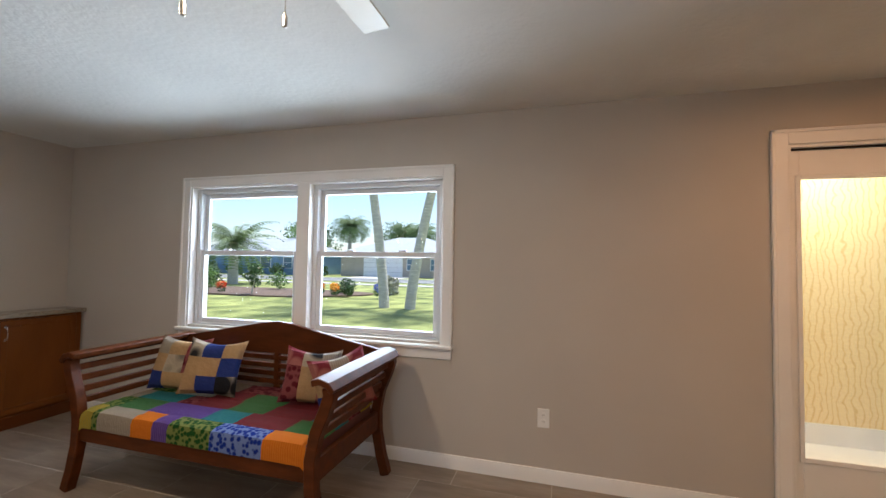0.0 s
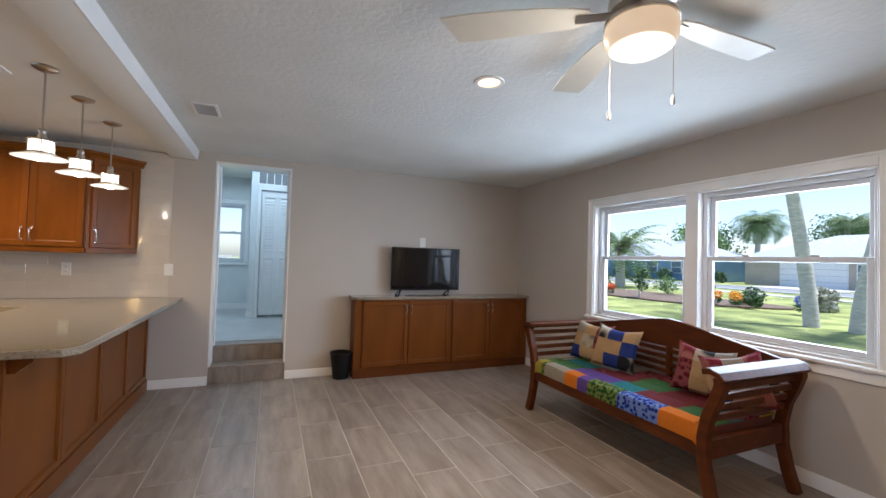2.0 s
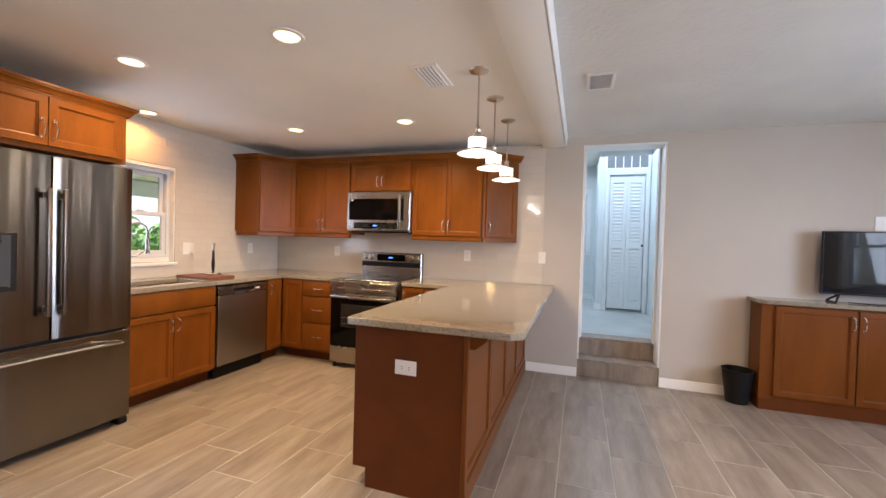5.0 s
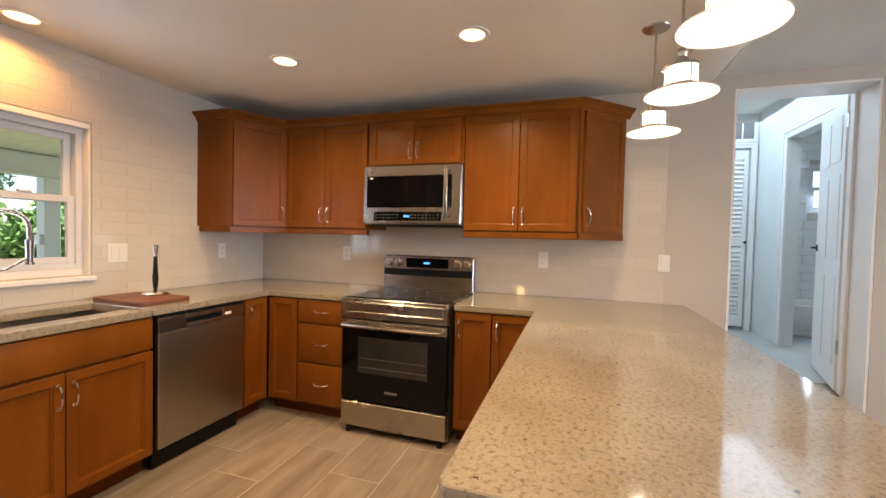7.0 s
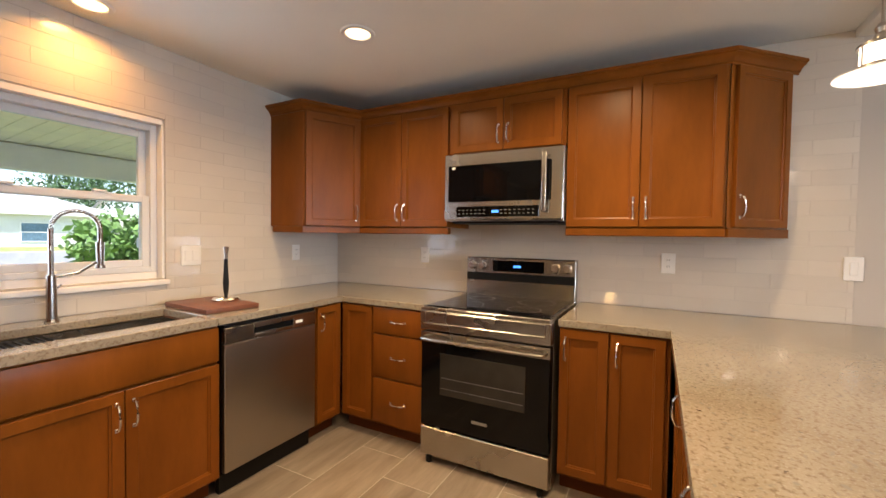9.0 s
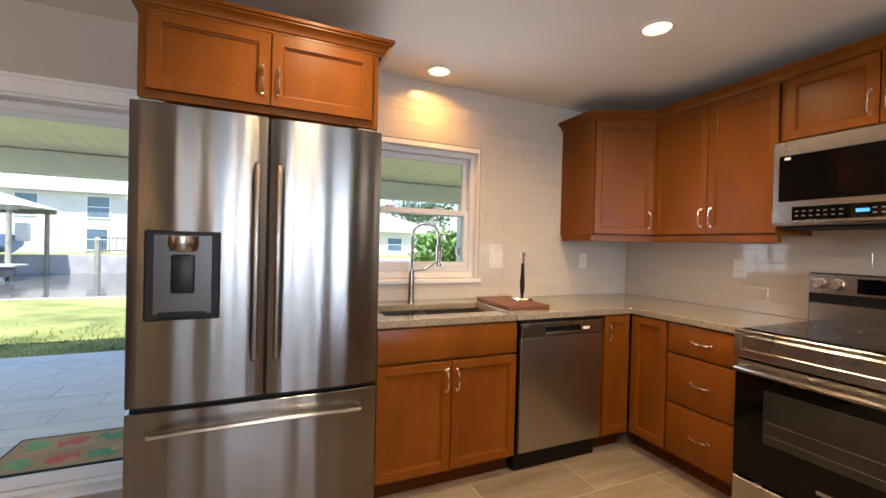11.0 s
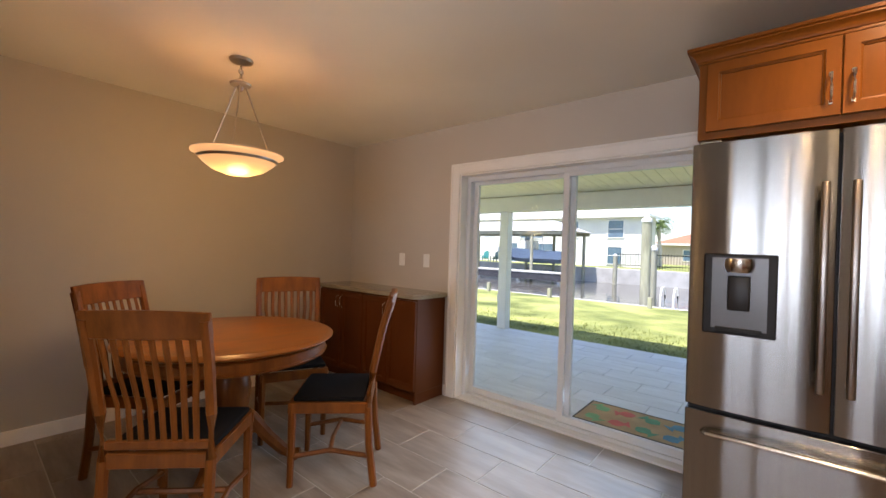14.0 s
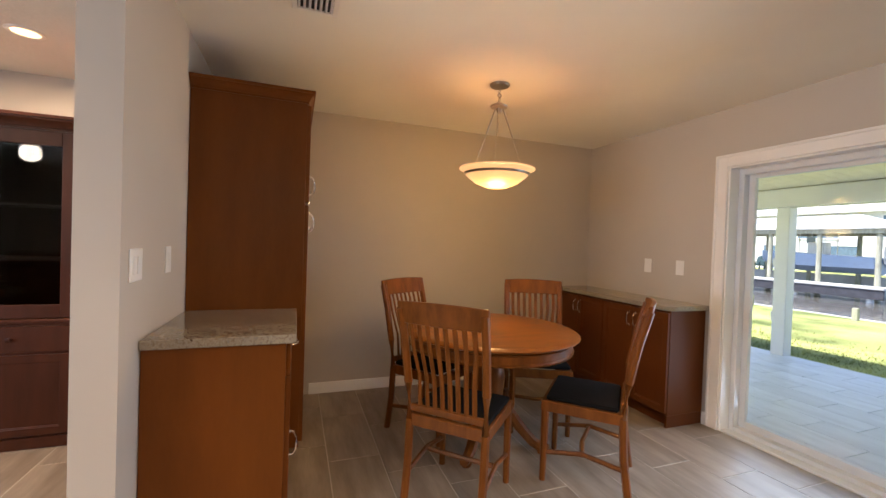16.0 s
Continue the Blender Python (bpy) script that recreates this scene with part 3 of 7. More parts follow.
part("arm", tube([(0, 0, 0.20), (0, 0.09, 0.215), (0, 0.165, 0.27)], 0.006, 8), steel, c)
part("lever", tube([(-0.018, 0, 0.13), (-0.05, 0.01, 0.14), (-0.075, 0.03, 0.155)], 0.007, 8, 0.005), steel, c)

# ---- appliances ----
c = thing("refrigerator", "stainless french-door refrigerator with an ice dispenser", "refrigerator", pose(-1.143, -3.995, 0, 0, 0, 180))
part("body", box(0.004, 0.901, 0.075, 0.75, 0.05, 1.755, 0.006), grey_plastic, c, "dark grey cabinet sides")


def bulged(x0, x1, z0, z1, t, bow, seg=14):
    poly = [(x0 + (x1 - x0) * i / seg, -bow * (1 - (2 * i / seg - 1) ** 4) * 1.0) for i in range(seg + 1)]
    return prism([(x1, t), (x0, t)] + poly, z0, z1, 0.0025)


FD = (0.908) / 2
ld = part("left_door", bulged(0.002, FD - 0.004, 0.675, 1.768, 0.068, 0.012), fridge_steel, c)
rd = part("right_door", bulged(FD + 0.004, 0.906, 0.675, 1.768, 0.068, 0.012), fridge_steel, c)
fz = part("freezer_drawer", bulged(0.002, 0.906, 0.055, 0.655, 0.068, 0.010), fridge_steel, c)
part("gasket", box(0.01, 0.898, 0.03, 0.074, 0.05, 1.76), black_plastic, c)
for ob, hx in ((ld, 0.415), (rd, 0.493)):
    part("handle", boxes([(hx - 0.012, hx + 0.012, -0.064, -0.045, 0.825, 1.575), (hx - 0.010, hx + 0.010, -0.046, -0.008, 0.85, 0.885), (hx - 0.010, hx + 0.010, -0.046, -0.008, 1.515, 1.55)], 0.007, 3), nickel_dark, ob, "bar handle")
part("handle", tube([(0.07, -0.012, 0.575), (0.085, -0.045, 0.580), (0.20, -0.058, 0.590), (0.454, -0.062, 0.594), (0.70, -0.058, 0.590), (0.825, -0.045, 0.580), (0.84, -0.012, 0.575)], 0.0135, 12, flat=0.8), steel, fz, "curved bar handle")
disp = part("dispenser", boxes([(0.055, 0.295, -0.0165, 0.0, 0.985, 1.312)], 0.006), black_plastic, ld, "black ice and water dispenser")
part("recess", join(box(0.085, 0.265, -0.0185, -0.0165, 1.01, 1.295)), mat("dispenser_bay", (0.075, 0.072, 0.070), 0.32, metal=0.7, var=0.06, bump=0), ld, "grey metal dispenser bay")
part("nozzle", lathe([(0, 1.236), (0.040, 1.238), (0.050, 1.262), (0.046, 1.292), (0, 1.292)], 20, (0.175, -0.0185, 0)), steel, ld, "steel dispenser nozzle")
part("paddle", box(0.138, 0.212, -0.028, -0.0186, 1.085, 1.225, 0.008, 2), dark_plastic, ld, "dark dispenser paddle")
part("drip_tray", box(0.10, 0.25, -0.03, -0.0165, 1.0, 1.018, 0.003), black_plastic, ld)
for fx in (0.04, 0.868):
    part("foot", box(fx - 0.03, fx + 0.03, 0.0, 0.10, 0.0, 0.05, 0.008), black_plastic, c)
for hx in (0.02, 0.806):
    part("hinge_cover", box(hx, hx + 0.08, 0.03, 0.12, 1.756, 1.785, 0.006), grey_plastic, c)
# cabinet above it, with side panels standing on the floor
w = 0.915
c = thing("wall_cabinet", "stained maple cabinet above the refrigerator with crown moulding", "cabinet", pose(-1.13, -4.06, 0, 0, 0, 180))
part("body", boxes([(0.02, w, 0, 0.715, 1.80, 2.15)], 0.0015), cabinet_wood, c)
fronts(c, [("door", 0.05, w / 2 + 0.008, 1.83, 2.12, "rb"), ("door", w / 2 + 0.012, w - 0.03, 1.83, 2.12, "lb")], cabinet_wood)
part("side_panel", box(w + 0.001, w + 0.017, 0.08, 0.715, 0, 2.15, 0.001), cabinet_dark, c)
part("crown_moulding", sweep([(0.02, 0.715), (0.02, 0.0), (w + 0.017, 0.0), (w + 0.017, 0.715)], [(o * 0.85, z + 2.128) for o, z in CROWN]), cabinet_wood, c)

# dishwasher
c = thing("dishwasher", "black stainless dishwasher with a pocket handle", "dishwasher", pose(-2.905, FS, 0, 0, 0, 180))
part("body", box(0.006, 0.60, 0.01, 0.58, 0.10, 0.868), black_plastic, c)
part("door", box(0.004, 0.602, -0.022, 0.008, 0.12, 0.768, 0.004), dark_steel, c)
part("control_panel", join(box(0.004, 0.17, -0.024, 0.008, 0.771, 0.852, 0.003), box(0.43, 0.602, -0.024, 0.008, 0.771, 0.852, 0.003), box(0.168, 0.432, -0.024, 0.008, 0.771, 0.790, 0.003), box(0.168, 0.432, -0.024, 0.008, 0.826, 0.852, 0.003)), steel, c, "lighter steel top panel")
part("handle", box(0.168, 0.432, -0.030, -0.012, 0.783, 0.797, 0.005, 2), steel, c, "steel lip of the pocket handle")
part("pocket", box(0.166, 0.434, 0.0, 0.009, 0.785, 0.83), black_plastic, c)
part("top_edge", box(0.006, 0.60, -0.012, 0.01, 0.853, 0.867), black_plastic, c)
part("badge", box(0.445, 0.495, -0.0255, -0.0235, 0.800, 0.817), white_plastic, c, "small white sticker")
part("toe_kick", box(0.006, 0.60, 0.03, 0.06, 0.0, 0.118), black_plastic, c)

# range
c = thing("range", "stainless electric range with black glass door", "stove", pose(-3.705, -3.471, 0, 0, 0, 90))
RW = 0.757
part("body", box(0.002, RW - 0.002, 0.03, 0.65, 0.03, 0.905), dark_steel, c)
part("cooktop", boxes([(0.02, RW - 0.02, 0.0, 0.57, 0.917, 0.923)], 0.002), black_glass, c, "black glass cooktop")
part("cooktop_rim", boxes([(0.0, RW, -0.035, 0.60, 0.900, 0.917)], 0.003), steel, c)
part("control_strip", boxes([(0.0, RW, -0.035, 0.03, 0.785, 0.899)], 0.004), steel, c)
part("strip_groove", boxes([(0.03, RW - 0.03, -0.042, -0.0355, 0.885, 0.893), (0.03, RW - 0.03, -0.042, -0.0355, 0.822, 0.830), (0.03, 0.038, -0.042, -0.0355, 0.83, 0.885), (RW - 0.038, RW - 0.03, -0.042, -0.0355, 0.83, 0.885)], 0.0025), steel, c, "raised rim of the front strip")
dr = part("oven_door", boxes([(0.004, RW - 0.004, -0.028, 0.028, 0.225, 0.775)], 0.005), black_glass, c, "black glass oven door")
part("window", boxes([(0.13, RW - 0.13, -0.0305, -0.028, 0.42, 0.66)], 0.001), mat("oven_window", (0.022, 0.021, 0.020), 0.08, var=0.3, bump=0), dr)
part("top_band", boxes([(0.004, RW - 0.004, -0.031, -0.0285, 0.715, 0.775)], 0.001), steel, dr)
part("handle", join(tube([(0.03, -0.03, 0.742), (0.04, -0.075, 0.744), (0.10, -0.082, 0.744), (RW - 0.10, -0.082, 0.744), (RW - 0.04, -0.075, 0.744), (RW - 0.03, -0.03, 0.742)], 0.014, 10, flat=0.75)), steel, dr, "steel bar handle")
part("badge", boxes([(0.33, 0.42, -0.0305, -0.028, 0.30, 0.315)]), grey_plastic, dr)
for rz_ in (0.46, 0.52):
    part("oven_rack", tube([(0.14, -0.0315, rz_), (RW - 0.14, -0.0315, rz_)], 0.0015, 5), grey_plastic, dr)
part("storage_drawer", boxes([(0.004, RW - 0.004, -0.028, 0.028, 0.05, 0.215)], 0.005), steel, c)
bg = part("backguard", boxes([(0.0, RW, 0.60, 0.675, 0.905, 1.185)], 0.006), steel, c)
part("shadow_band", boxes([(0.006, RW - 0.006, 0.594, 0.602, 1.025, 1.078)], 0.002), black_plastic, bg)
part("panel", boxes([(0.20, RW - 0.20, 0.596, 0.602, 1.09, 1.165)], 0.002), black_glass, bg, "black glass control panel")
part("clock", boxes([(0.35, 0.40, 0.5945, 0.596, 1.12, 1.135)]), display_glow, bg, "blue clock digits")
for kx in (0.05, 0.125, RW - 0.125, RW - 0.05):
    part("knob", moved(lathe([(0, 0.038), (0.022, 0.038), (0.026, 0.03), (0.026, 0.01), (0.031, 0.008), (0.031, 0)], 22), pose(kx, 0.60, 1.127, 90, 0, 0)), chrome, bg)
for fx in (0.05, RW - 0.05):
    part("foot", cyl(0.018, 0.014, 0, 0.05, 12, (fx, 0.0)), black_plastic, c)
for bx_, by_, br_ in ((0.20, 0.15, 0.11), (0.56, 0.15, 0.09), (0.20, 0.42, 0.08), (0.56, 0.42, 0.11)):
    part("burner_ring", lathe([(br_, 0.9235), (br_ + 0.002, 0.9238), (br_ + 0.004, 0.9235)], 32, (bx_, by_, 0)), dark_plastic, c)

# microwave
c = thing("microwave", "stainless over-the-range microwave with black glass door", "microwave", pose(-3.995, -3.495, 0, 0, 0, 90))
part("body", box(0.0, 0.756, 0.02, 0.39, 1.425, 1.85, 0.003), dark_steel, c)
part("face", boxes([(0.0, 0.756, -0.005, 0.02, 1.432, 1.85)], 0.005), steel, c)
part("window", boxes([(0.03, 0.69, -0.009, -0.004, 1.545, 1.775)], 0.002), black_glass, c, "black glass window")
part("keypad", boxes([(0.09, 0.62, -0.009, -0.004, 1.45, 1.515)], 0.002), black_glass, c, "black touch panel")
part("clock", boxes([(0.33, 0.375, -0.0105, -0.0095, 1.475, 1.49)]), display_glow, c, "blue clock digits")
for i in range(18):
    if not 7 <= i <= 9:
        part("key_mark", boxes([(0.105 + i * 0.028, 0.118 + i * 0.028, -0.0102, -0.0095, 1.468, 1.472), (0.105 + i * 0.028, 0.118 + i * 0.028, -0.0102, -0.0095, 1.49, 1.494)]), grey_plastic, c)
part("handle", boxes([(0.640, 0.670, -0.054, -0.036, 1.475, 1.815), (0.644, 0.666, -0.037, -0.003, 1.49, 1.52), (0.644, 0.666, -0.037, -0.003, 1.77, 1.80)], 0.007, 3), steel, c, "steel bar handle")
part("sticker", boxes([(0.055, 0.08, -0.0105, -0.0095, 1.752, 1.766)]), white_plastic, c)
part("vent_grille", boxes([(0.03, 0.72, 0.05, 0.36, 1.412, 1.426)], 0.004), black_plastic, c)


# ---- media cabinet ----
MX = -4.155
c = thing("media_cabinet", "long low stained maple cabinet under the television", "cabinet", pose(MX, 0.44, 0, 0, 0, 90))
ML = 2.31
part("body", boxes([(0, ML, 0, 0.235, 0.10, 0.889)], 0.0015), media_wood, c)
part("plinth", boxes([(0, ML, -0.003, 0.235, 0, 0.099)], 0.002), cabinet_dark, c)
cuts = [0.095, 0.635, 1.17, 1.21, 1.735, 2.26]
fronts(c, [("door", cuts[0], cuts[1] - G, 0.125, 0.872, "rt"), ("door", cuts[1] + G, cuts[2], 0.125, 0.872, "lt"),
              ("door", cuts[3], cuts[4] - G, 0.125, 0.872, "rt"), ("door", cuts[4] + G, cuts[5], 0.125, 0.872, "lt")], media_wood)
single("countertop", prism([(W + 0.003, 0.41), (MX - 0.02, 0.41), (MX + 0.035, 0.465), (MX + 0.035, N - 0.003), (W + 0.003, N - 0.003)], 0.890, 0.924, 0.003), granite, "cream granite top of the media cabinet", "countertop")
# television
c = thing("television", "black flat-screen television on two feet", "television", pose(-4.27, 0.885, 0.9255, 0, 0, 90))
part("shell", boxes([(0, 0.90, 0, 0.025, 0.064, 0.588), (0.15, 0.75, 0.024, 0.06, 0.10, 0.43)], 0.004), black_plastic, c)
part("screen", box(0.012, 0.888, -0.0015, 0.001, 0.080, 0.578), mat("screen_glass", (0.004, 0.004, 0.0045), 0.03, var=0.05, bump=0, coat=0.25, spec=0.3), c, "dark glossy screen")
for fx in (0.13, 0.77):
    part("foot", join(tube([(fx, 0.012, 0.07), (fx - 0.05, -0.05, 0.008)], 0.008, 8), tube([(fx, 0.012, 0.07), (fx - 0.05, 0.085, 0.008)], 0.008, 8), box(fx - 0.056, fx - 0.044, -0.056, 0.09, 0, 0.012, 0.003)), black_plastic, c)
single("power_cable", tube([(-4.23, 1.05, 0.932), (-4.21, 1.2, 0.930), (-4.245, 1.38, 0.930), (-4.20, 1.52, 0.930), (-4.25, 1.66, 0.932)], 0.0045, 6), black_plastic, "black cable lying under the television", "cable")
# waste bin
c = thing("waste_basket", "small black waste basket on the floor beside the cabinet", "bin", pose(-4.255, 0.32, 0.0))
part("bucket", lathe([(0, 0), (0.085, 0), (0.118, 0.28), (0.124, 0.285), (0.124, 0.292), (0.114, 0.292), (0.082, 0.012), (0, 0.012)], 28), black_plastic, c)

# ---- wall plates ----


def plate(m, label, kind="outlet", w=0.075):
    """A wall plate, back at y=0, facing -y."""
    c = thing("wall_outlet" if kind == "outlet" else "light_switch", label, "outlet" if kind == "outlet" else "switch", m)
    part("plate", boxes([(-w / 2, w / 2, -0.006, 0, -0.06, 0.06)], 0.0025), white_plastic, c)
    if kind == "outlet":
        for z in (-0.02, 0.02):
            part("socket", moved(lathe([(0, 0.0085), (0.015, 0.0085), (0.017, 0.005)], 16), pose(0, 0, z, 90, 0, 0)), white_plastic, c)
            part("slots", boxes([(-0.007, -0.005, -0.0092, -0.008, z - 0.004, z + 0.006), (0.005, 0.007, -0.0092, -0.008, z - 0.004, z + 0.006)]), black_plastic, c)
    elif kind == "switch":
        n = max(1, round(w / 0.06))
        for i in range(n):
            x = (i - (n - 1) / 2) * 0.046
            part("rocker", boxes([(x - 0.016, x + 0.016, -0.009, -0.005, -0.033, 0.033)], 0.0015), white_plastic, c)
    return c


plate(pose(W + 0.006, -1.40, 1.192, 0, 0, 90), "white wall switch on the glazed tile", "switch")
plate(pose(W + 0.006, -2.205, 1.185, 0, 0, 90), "white wall outlet on the glazed tile")
plate(pose(W + 0.006, -3.872, 1.18, 0, 0, 90), "white wall outlet beside the corner cabinet")
plate(pose(-3.113, S + 0.006, 1.187, 0, 0, 180), "wide white switch plate beside the kitchen window", "switch", 0.12)
plate(pose(-3.92, S + 0.006, 1.185, 0, 0, 180), "white wall outlet in the kitchen corner")
plate(pose(1.385, S, 1.175, 0, 0, 180), "white wall switch above the buffet", "switch")
plate(pose(1.065, S, 1.175, 0, 0, 180), "white wall outlet above the buffet", "switch")
plate(pose(-0.02, N, 0.405, 0, 0, 0), "white wall outlet above the baseboard")
plate(pose(W, 1.32, 1.585, 0, 0, 90), "white wall plate above the television", "blank")
plate(pose(-1.984, -1.861, 0.673, 0, 0, 90) @ pose(0, 0, 0, 0, 90, 0), "white outlet set sideways in the peninsula end panel")
plate(pose(0.38, DV, 1.195, 0, 0, 0), "wide white switch plate on the divider wall", "switch", 0.12)
plate(pose(0.775, DV, 1.195, 0, 0, 0), "white wall switch above the desk", "switch")

# ---- dining side ----
# desk against the divider
c = base_cabinet(pose(0.445, -1.79, 0), 0.65, 0.517,
                 [("drawer", 0.02, 0.63, 0.72, 0.865, "h"), ("door", 0.02, 0.63, 0.12, 0.71, "lm")], "stained maple desk cabinet against the divider wall", h=0.868, material=media_wood, group="dining cabinets")
single("countertop", prism([(0.425, DV - 0.003), (0.425, -1.81), (0.445, -1.83), (1.096, -1.83), (1.096, DV - 0.003)], 0.869, 0.907, 0.003), granite, "cream granite top of the desk cabinet", "countertop")
# tall pantry
c = thing("pantry_cabinet", "tall stained maple pantry cabinet with crown moulding", "cabinet", pose(1.10, -1.86, 0))
PW = 1.068
part("body", boxes([(0, PW, 0, 0.587, 0.09, 2.10)], 0.002), media_wood, c)
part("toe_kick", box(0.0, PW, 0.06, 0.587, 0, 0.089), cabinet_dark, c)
fronts(c, [("door", 0.01, PW / 2 - G, 1.52, 2.08, "lb"), ("door", PW / 2 + G, PW - 0.01, 1.52, 2.08, "rb"),
              ("door", 0.01, PW / 2 - G, 0.12, 1.505, "lt"), ("door", PW / 2 + G, PW - 0.01, 0.12, 1.505, "rt")], media_wood)
part("crown_moulding", sweep([(0, 0.587), (0, 0.0), (PW, 0.0)], [(o * 0.8, z + 2.085) for o, z in CROWN]), media_wood, c)
# buffet
BX = 0.825
c = thing("buffet_cabinet", "stained maple buffet cabinet against the wall", "cabinet", pose(E - 0.004, -4.42, 0, 0, 0, 180))
BL = E - 0.004 - BX
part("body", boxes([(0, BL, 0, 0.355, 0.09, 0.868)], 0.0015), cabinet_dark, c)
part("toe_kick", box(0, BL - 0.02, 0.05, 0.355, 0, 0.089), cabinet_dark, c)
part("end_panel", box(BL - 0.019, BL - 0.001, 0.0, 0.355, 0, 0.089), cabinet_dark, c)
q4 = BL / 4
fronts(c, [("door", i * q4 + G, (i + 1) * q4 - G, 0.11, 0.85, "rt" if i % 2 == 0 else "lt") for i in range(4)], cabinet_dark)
single("countertop", prism([(E - 0.003, S + 0.003), (E - 0.003, -4.375), (BX + 0.02, -4.375), (BX - 0.03, -4.43), (BX - 0.03, S + 0.003)], 0.869, 0.905, 0.003), granite, "cream granite top of the buffet", "countertop")

# table
TC = (1.05, -3.06)
c = thing("dining_table", "round golden oak pedestal dining table", "table", pose(*TC, 0))
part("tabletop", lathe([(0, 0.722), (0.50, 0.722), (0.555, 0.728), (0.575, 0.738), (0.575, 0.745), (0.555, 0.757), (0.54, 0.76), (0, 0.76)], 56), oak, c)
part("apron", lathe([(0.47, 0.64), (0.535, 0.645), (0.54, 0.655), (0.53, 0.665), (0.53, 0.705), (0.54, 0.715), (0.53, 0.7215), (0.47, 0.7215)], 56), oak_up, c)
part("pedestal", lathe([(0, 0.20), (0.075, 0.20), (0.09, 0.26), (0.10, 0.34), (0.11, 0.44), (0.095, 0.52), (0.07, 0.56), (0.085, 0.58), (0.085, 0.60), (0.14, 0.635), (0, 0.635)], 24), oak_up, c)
for k in range(4):
    a = 45 + 90 * k
    leg = [(0.04, 0, 0.30), (0.12, 0, 0.25), (0.22, 0, 0.14), (0.31, 0, 0.06), (0.37, 0, 0.035), (0.41, 0, 0.04)]
    part("foot", join(moved(tube(leg, 0.045, 8, 0.028), Matrix.Identity(4)), lathe([(0, 0), (0.03, 0.0), (0.035, 0.02), (0, 0.035)], 12, (0.37, 0, 0))), oak_up, c, at=pose(0, 0, 0, 0, 0, a))


def chair(m):
    """Dining chair; its front faces -y."""
    c = thing("dining_chair", "golden oak slat-back dining chair with a black padded seat", "chair", m, "chairs round the table")
    hw, hd = 0.215, 0.21
    part("seat", join(box(-0.205, 0.205, -0.20, 0.175, 0.455, 0.485, 0.013, 2)), seat_fabric, c, "black upholstered seat pad")
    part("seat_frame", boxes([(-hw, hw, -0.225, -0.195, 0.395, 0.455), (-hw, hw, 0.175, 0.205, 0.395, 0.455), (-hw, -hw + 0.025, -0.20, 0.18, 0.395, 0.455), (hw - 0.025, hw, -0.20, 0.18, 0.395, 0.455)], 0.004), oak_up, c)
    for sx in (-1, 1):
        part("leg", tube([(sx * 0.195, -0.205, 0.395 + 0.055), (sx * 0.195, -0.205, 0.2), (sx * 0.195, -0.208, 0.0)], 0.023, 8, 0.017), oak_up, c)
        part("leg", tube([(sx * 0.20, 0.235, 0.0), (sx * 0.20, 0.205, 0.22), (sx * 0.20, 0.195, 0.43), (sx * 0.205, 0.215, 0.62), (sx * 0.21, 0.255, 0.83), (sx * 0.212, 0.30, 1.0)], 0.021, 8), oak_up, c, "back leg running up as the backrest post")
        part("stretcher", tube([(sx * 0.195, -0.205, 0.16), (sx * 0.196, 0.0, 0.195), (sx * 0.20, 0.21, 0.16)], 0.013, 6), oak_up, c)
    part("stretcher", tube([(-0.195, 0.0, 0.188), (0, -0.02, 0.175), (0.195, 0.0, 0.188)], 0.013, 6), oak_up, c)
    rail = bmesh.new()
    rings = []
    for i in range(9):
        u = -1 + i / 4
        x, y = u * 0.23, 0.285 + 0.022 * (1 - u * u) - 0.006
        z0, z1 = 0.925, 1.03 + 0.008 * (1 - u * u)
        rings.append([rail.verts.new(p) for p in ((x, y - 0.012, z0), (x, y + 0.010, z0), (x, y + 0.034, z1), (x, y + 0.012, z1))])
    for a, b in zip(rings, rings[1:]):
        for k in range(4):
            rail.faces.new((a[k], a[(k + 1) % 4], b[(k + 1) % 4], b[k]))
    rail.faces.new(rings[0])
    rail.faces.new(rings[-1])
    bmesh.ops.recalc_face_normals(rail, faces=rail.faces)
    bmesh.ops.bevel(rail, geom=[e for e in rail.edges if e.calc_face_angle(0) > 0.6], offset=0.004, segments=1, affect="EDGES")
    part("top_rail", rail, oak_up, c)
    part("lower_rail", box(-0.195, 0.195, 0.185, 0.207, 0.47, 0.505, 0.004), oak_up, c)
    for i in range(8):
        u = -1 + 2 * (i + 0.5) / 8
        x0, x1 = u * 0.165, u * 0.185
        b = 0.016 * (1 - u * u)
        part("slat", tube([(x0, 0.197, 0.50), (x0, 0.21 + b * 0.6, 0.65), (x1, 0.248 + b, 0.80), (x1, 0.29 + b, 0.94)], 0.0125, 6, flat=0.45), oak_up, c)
    return c


first = chair(pose(0.567, -2.66, 0, 0, 0, 45))
copy_thing(first, pose(0.53, -3.44, 0, 0, 0, 135))
copy_thing(first, pose(1.20, -3.53, 0, 0, 0, -114))
copy_thing(first, pose(1.33, -2.755, 0, 0, 0, -55))

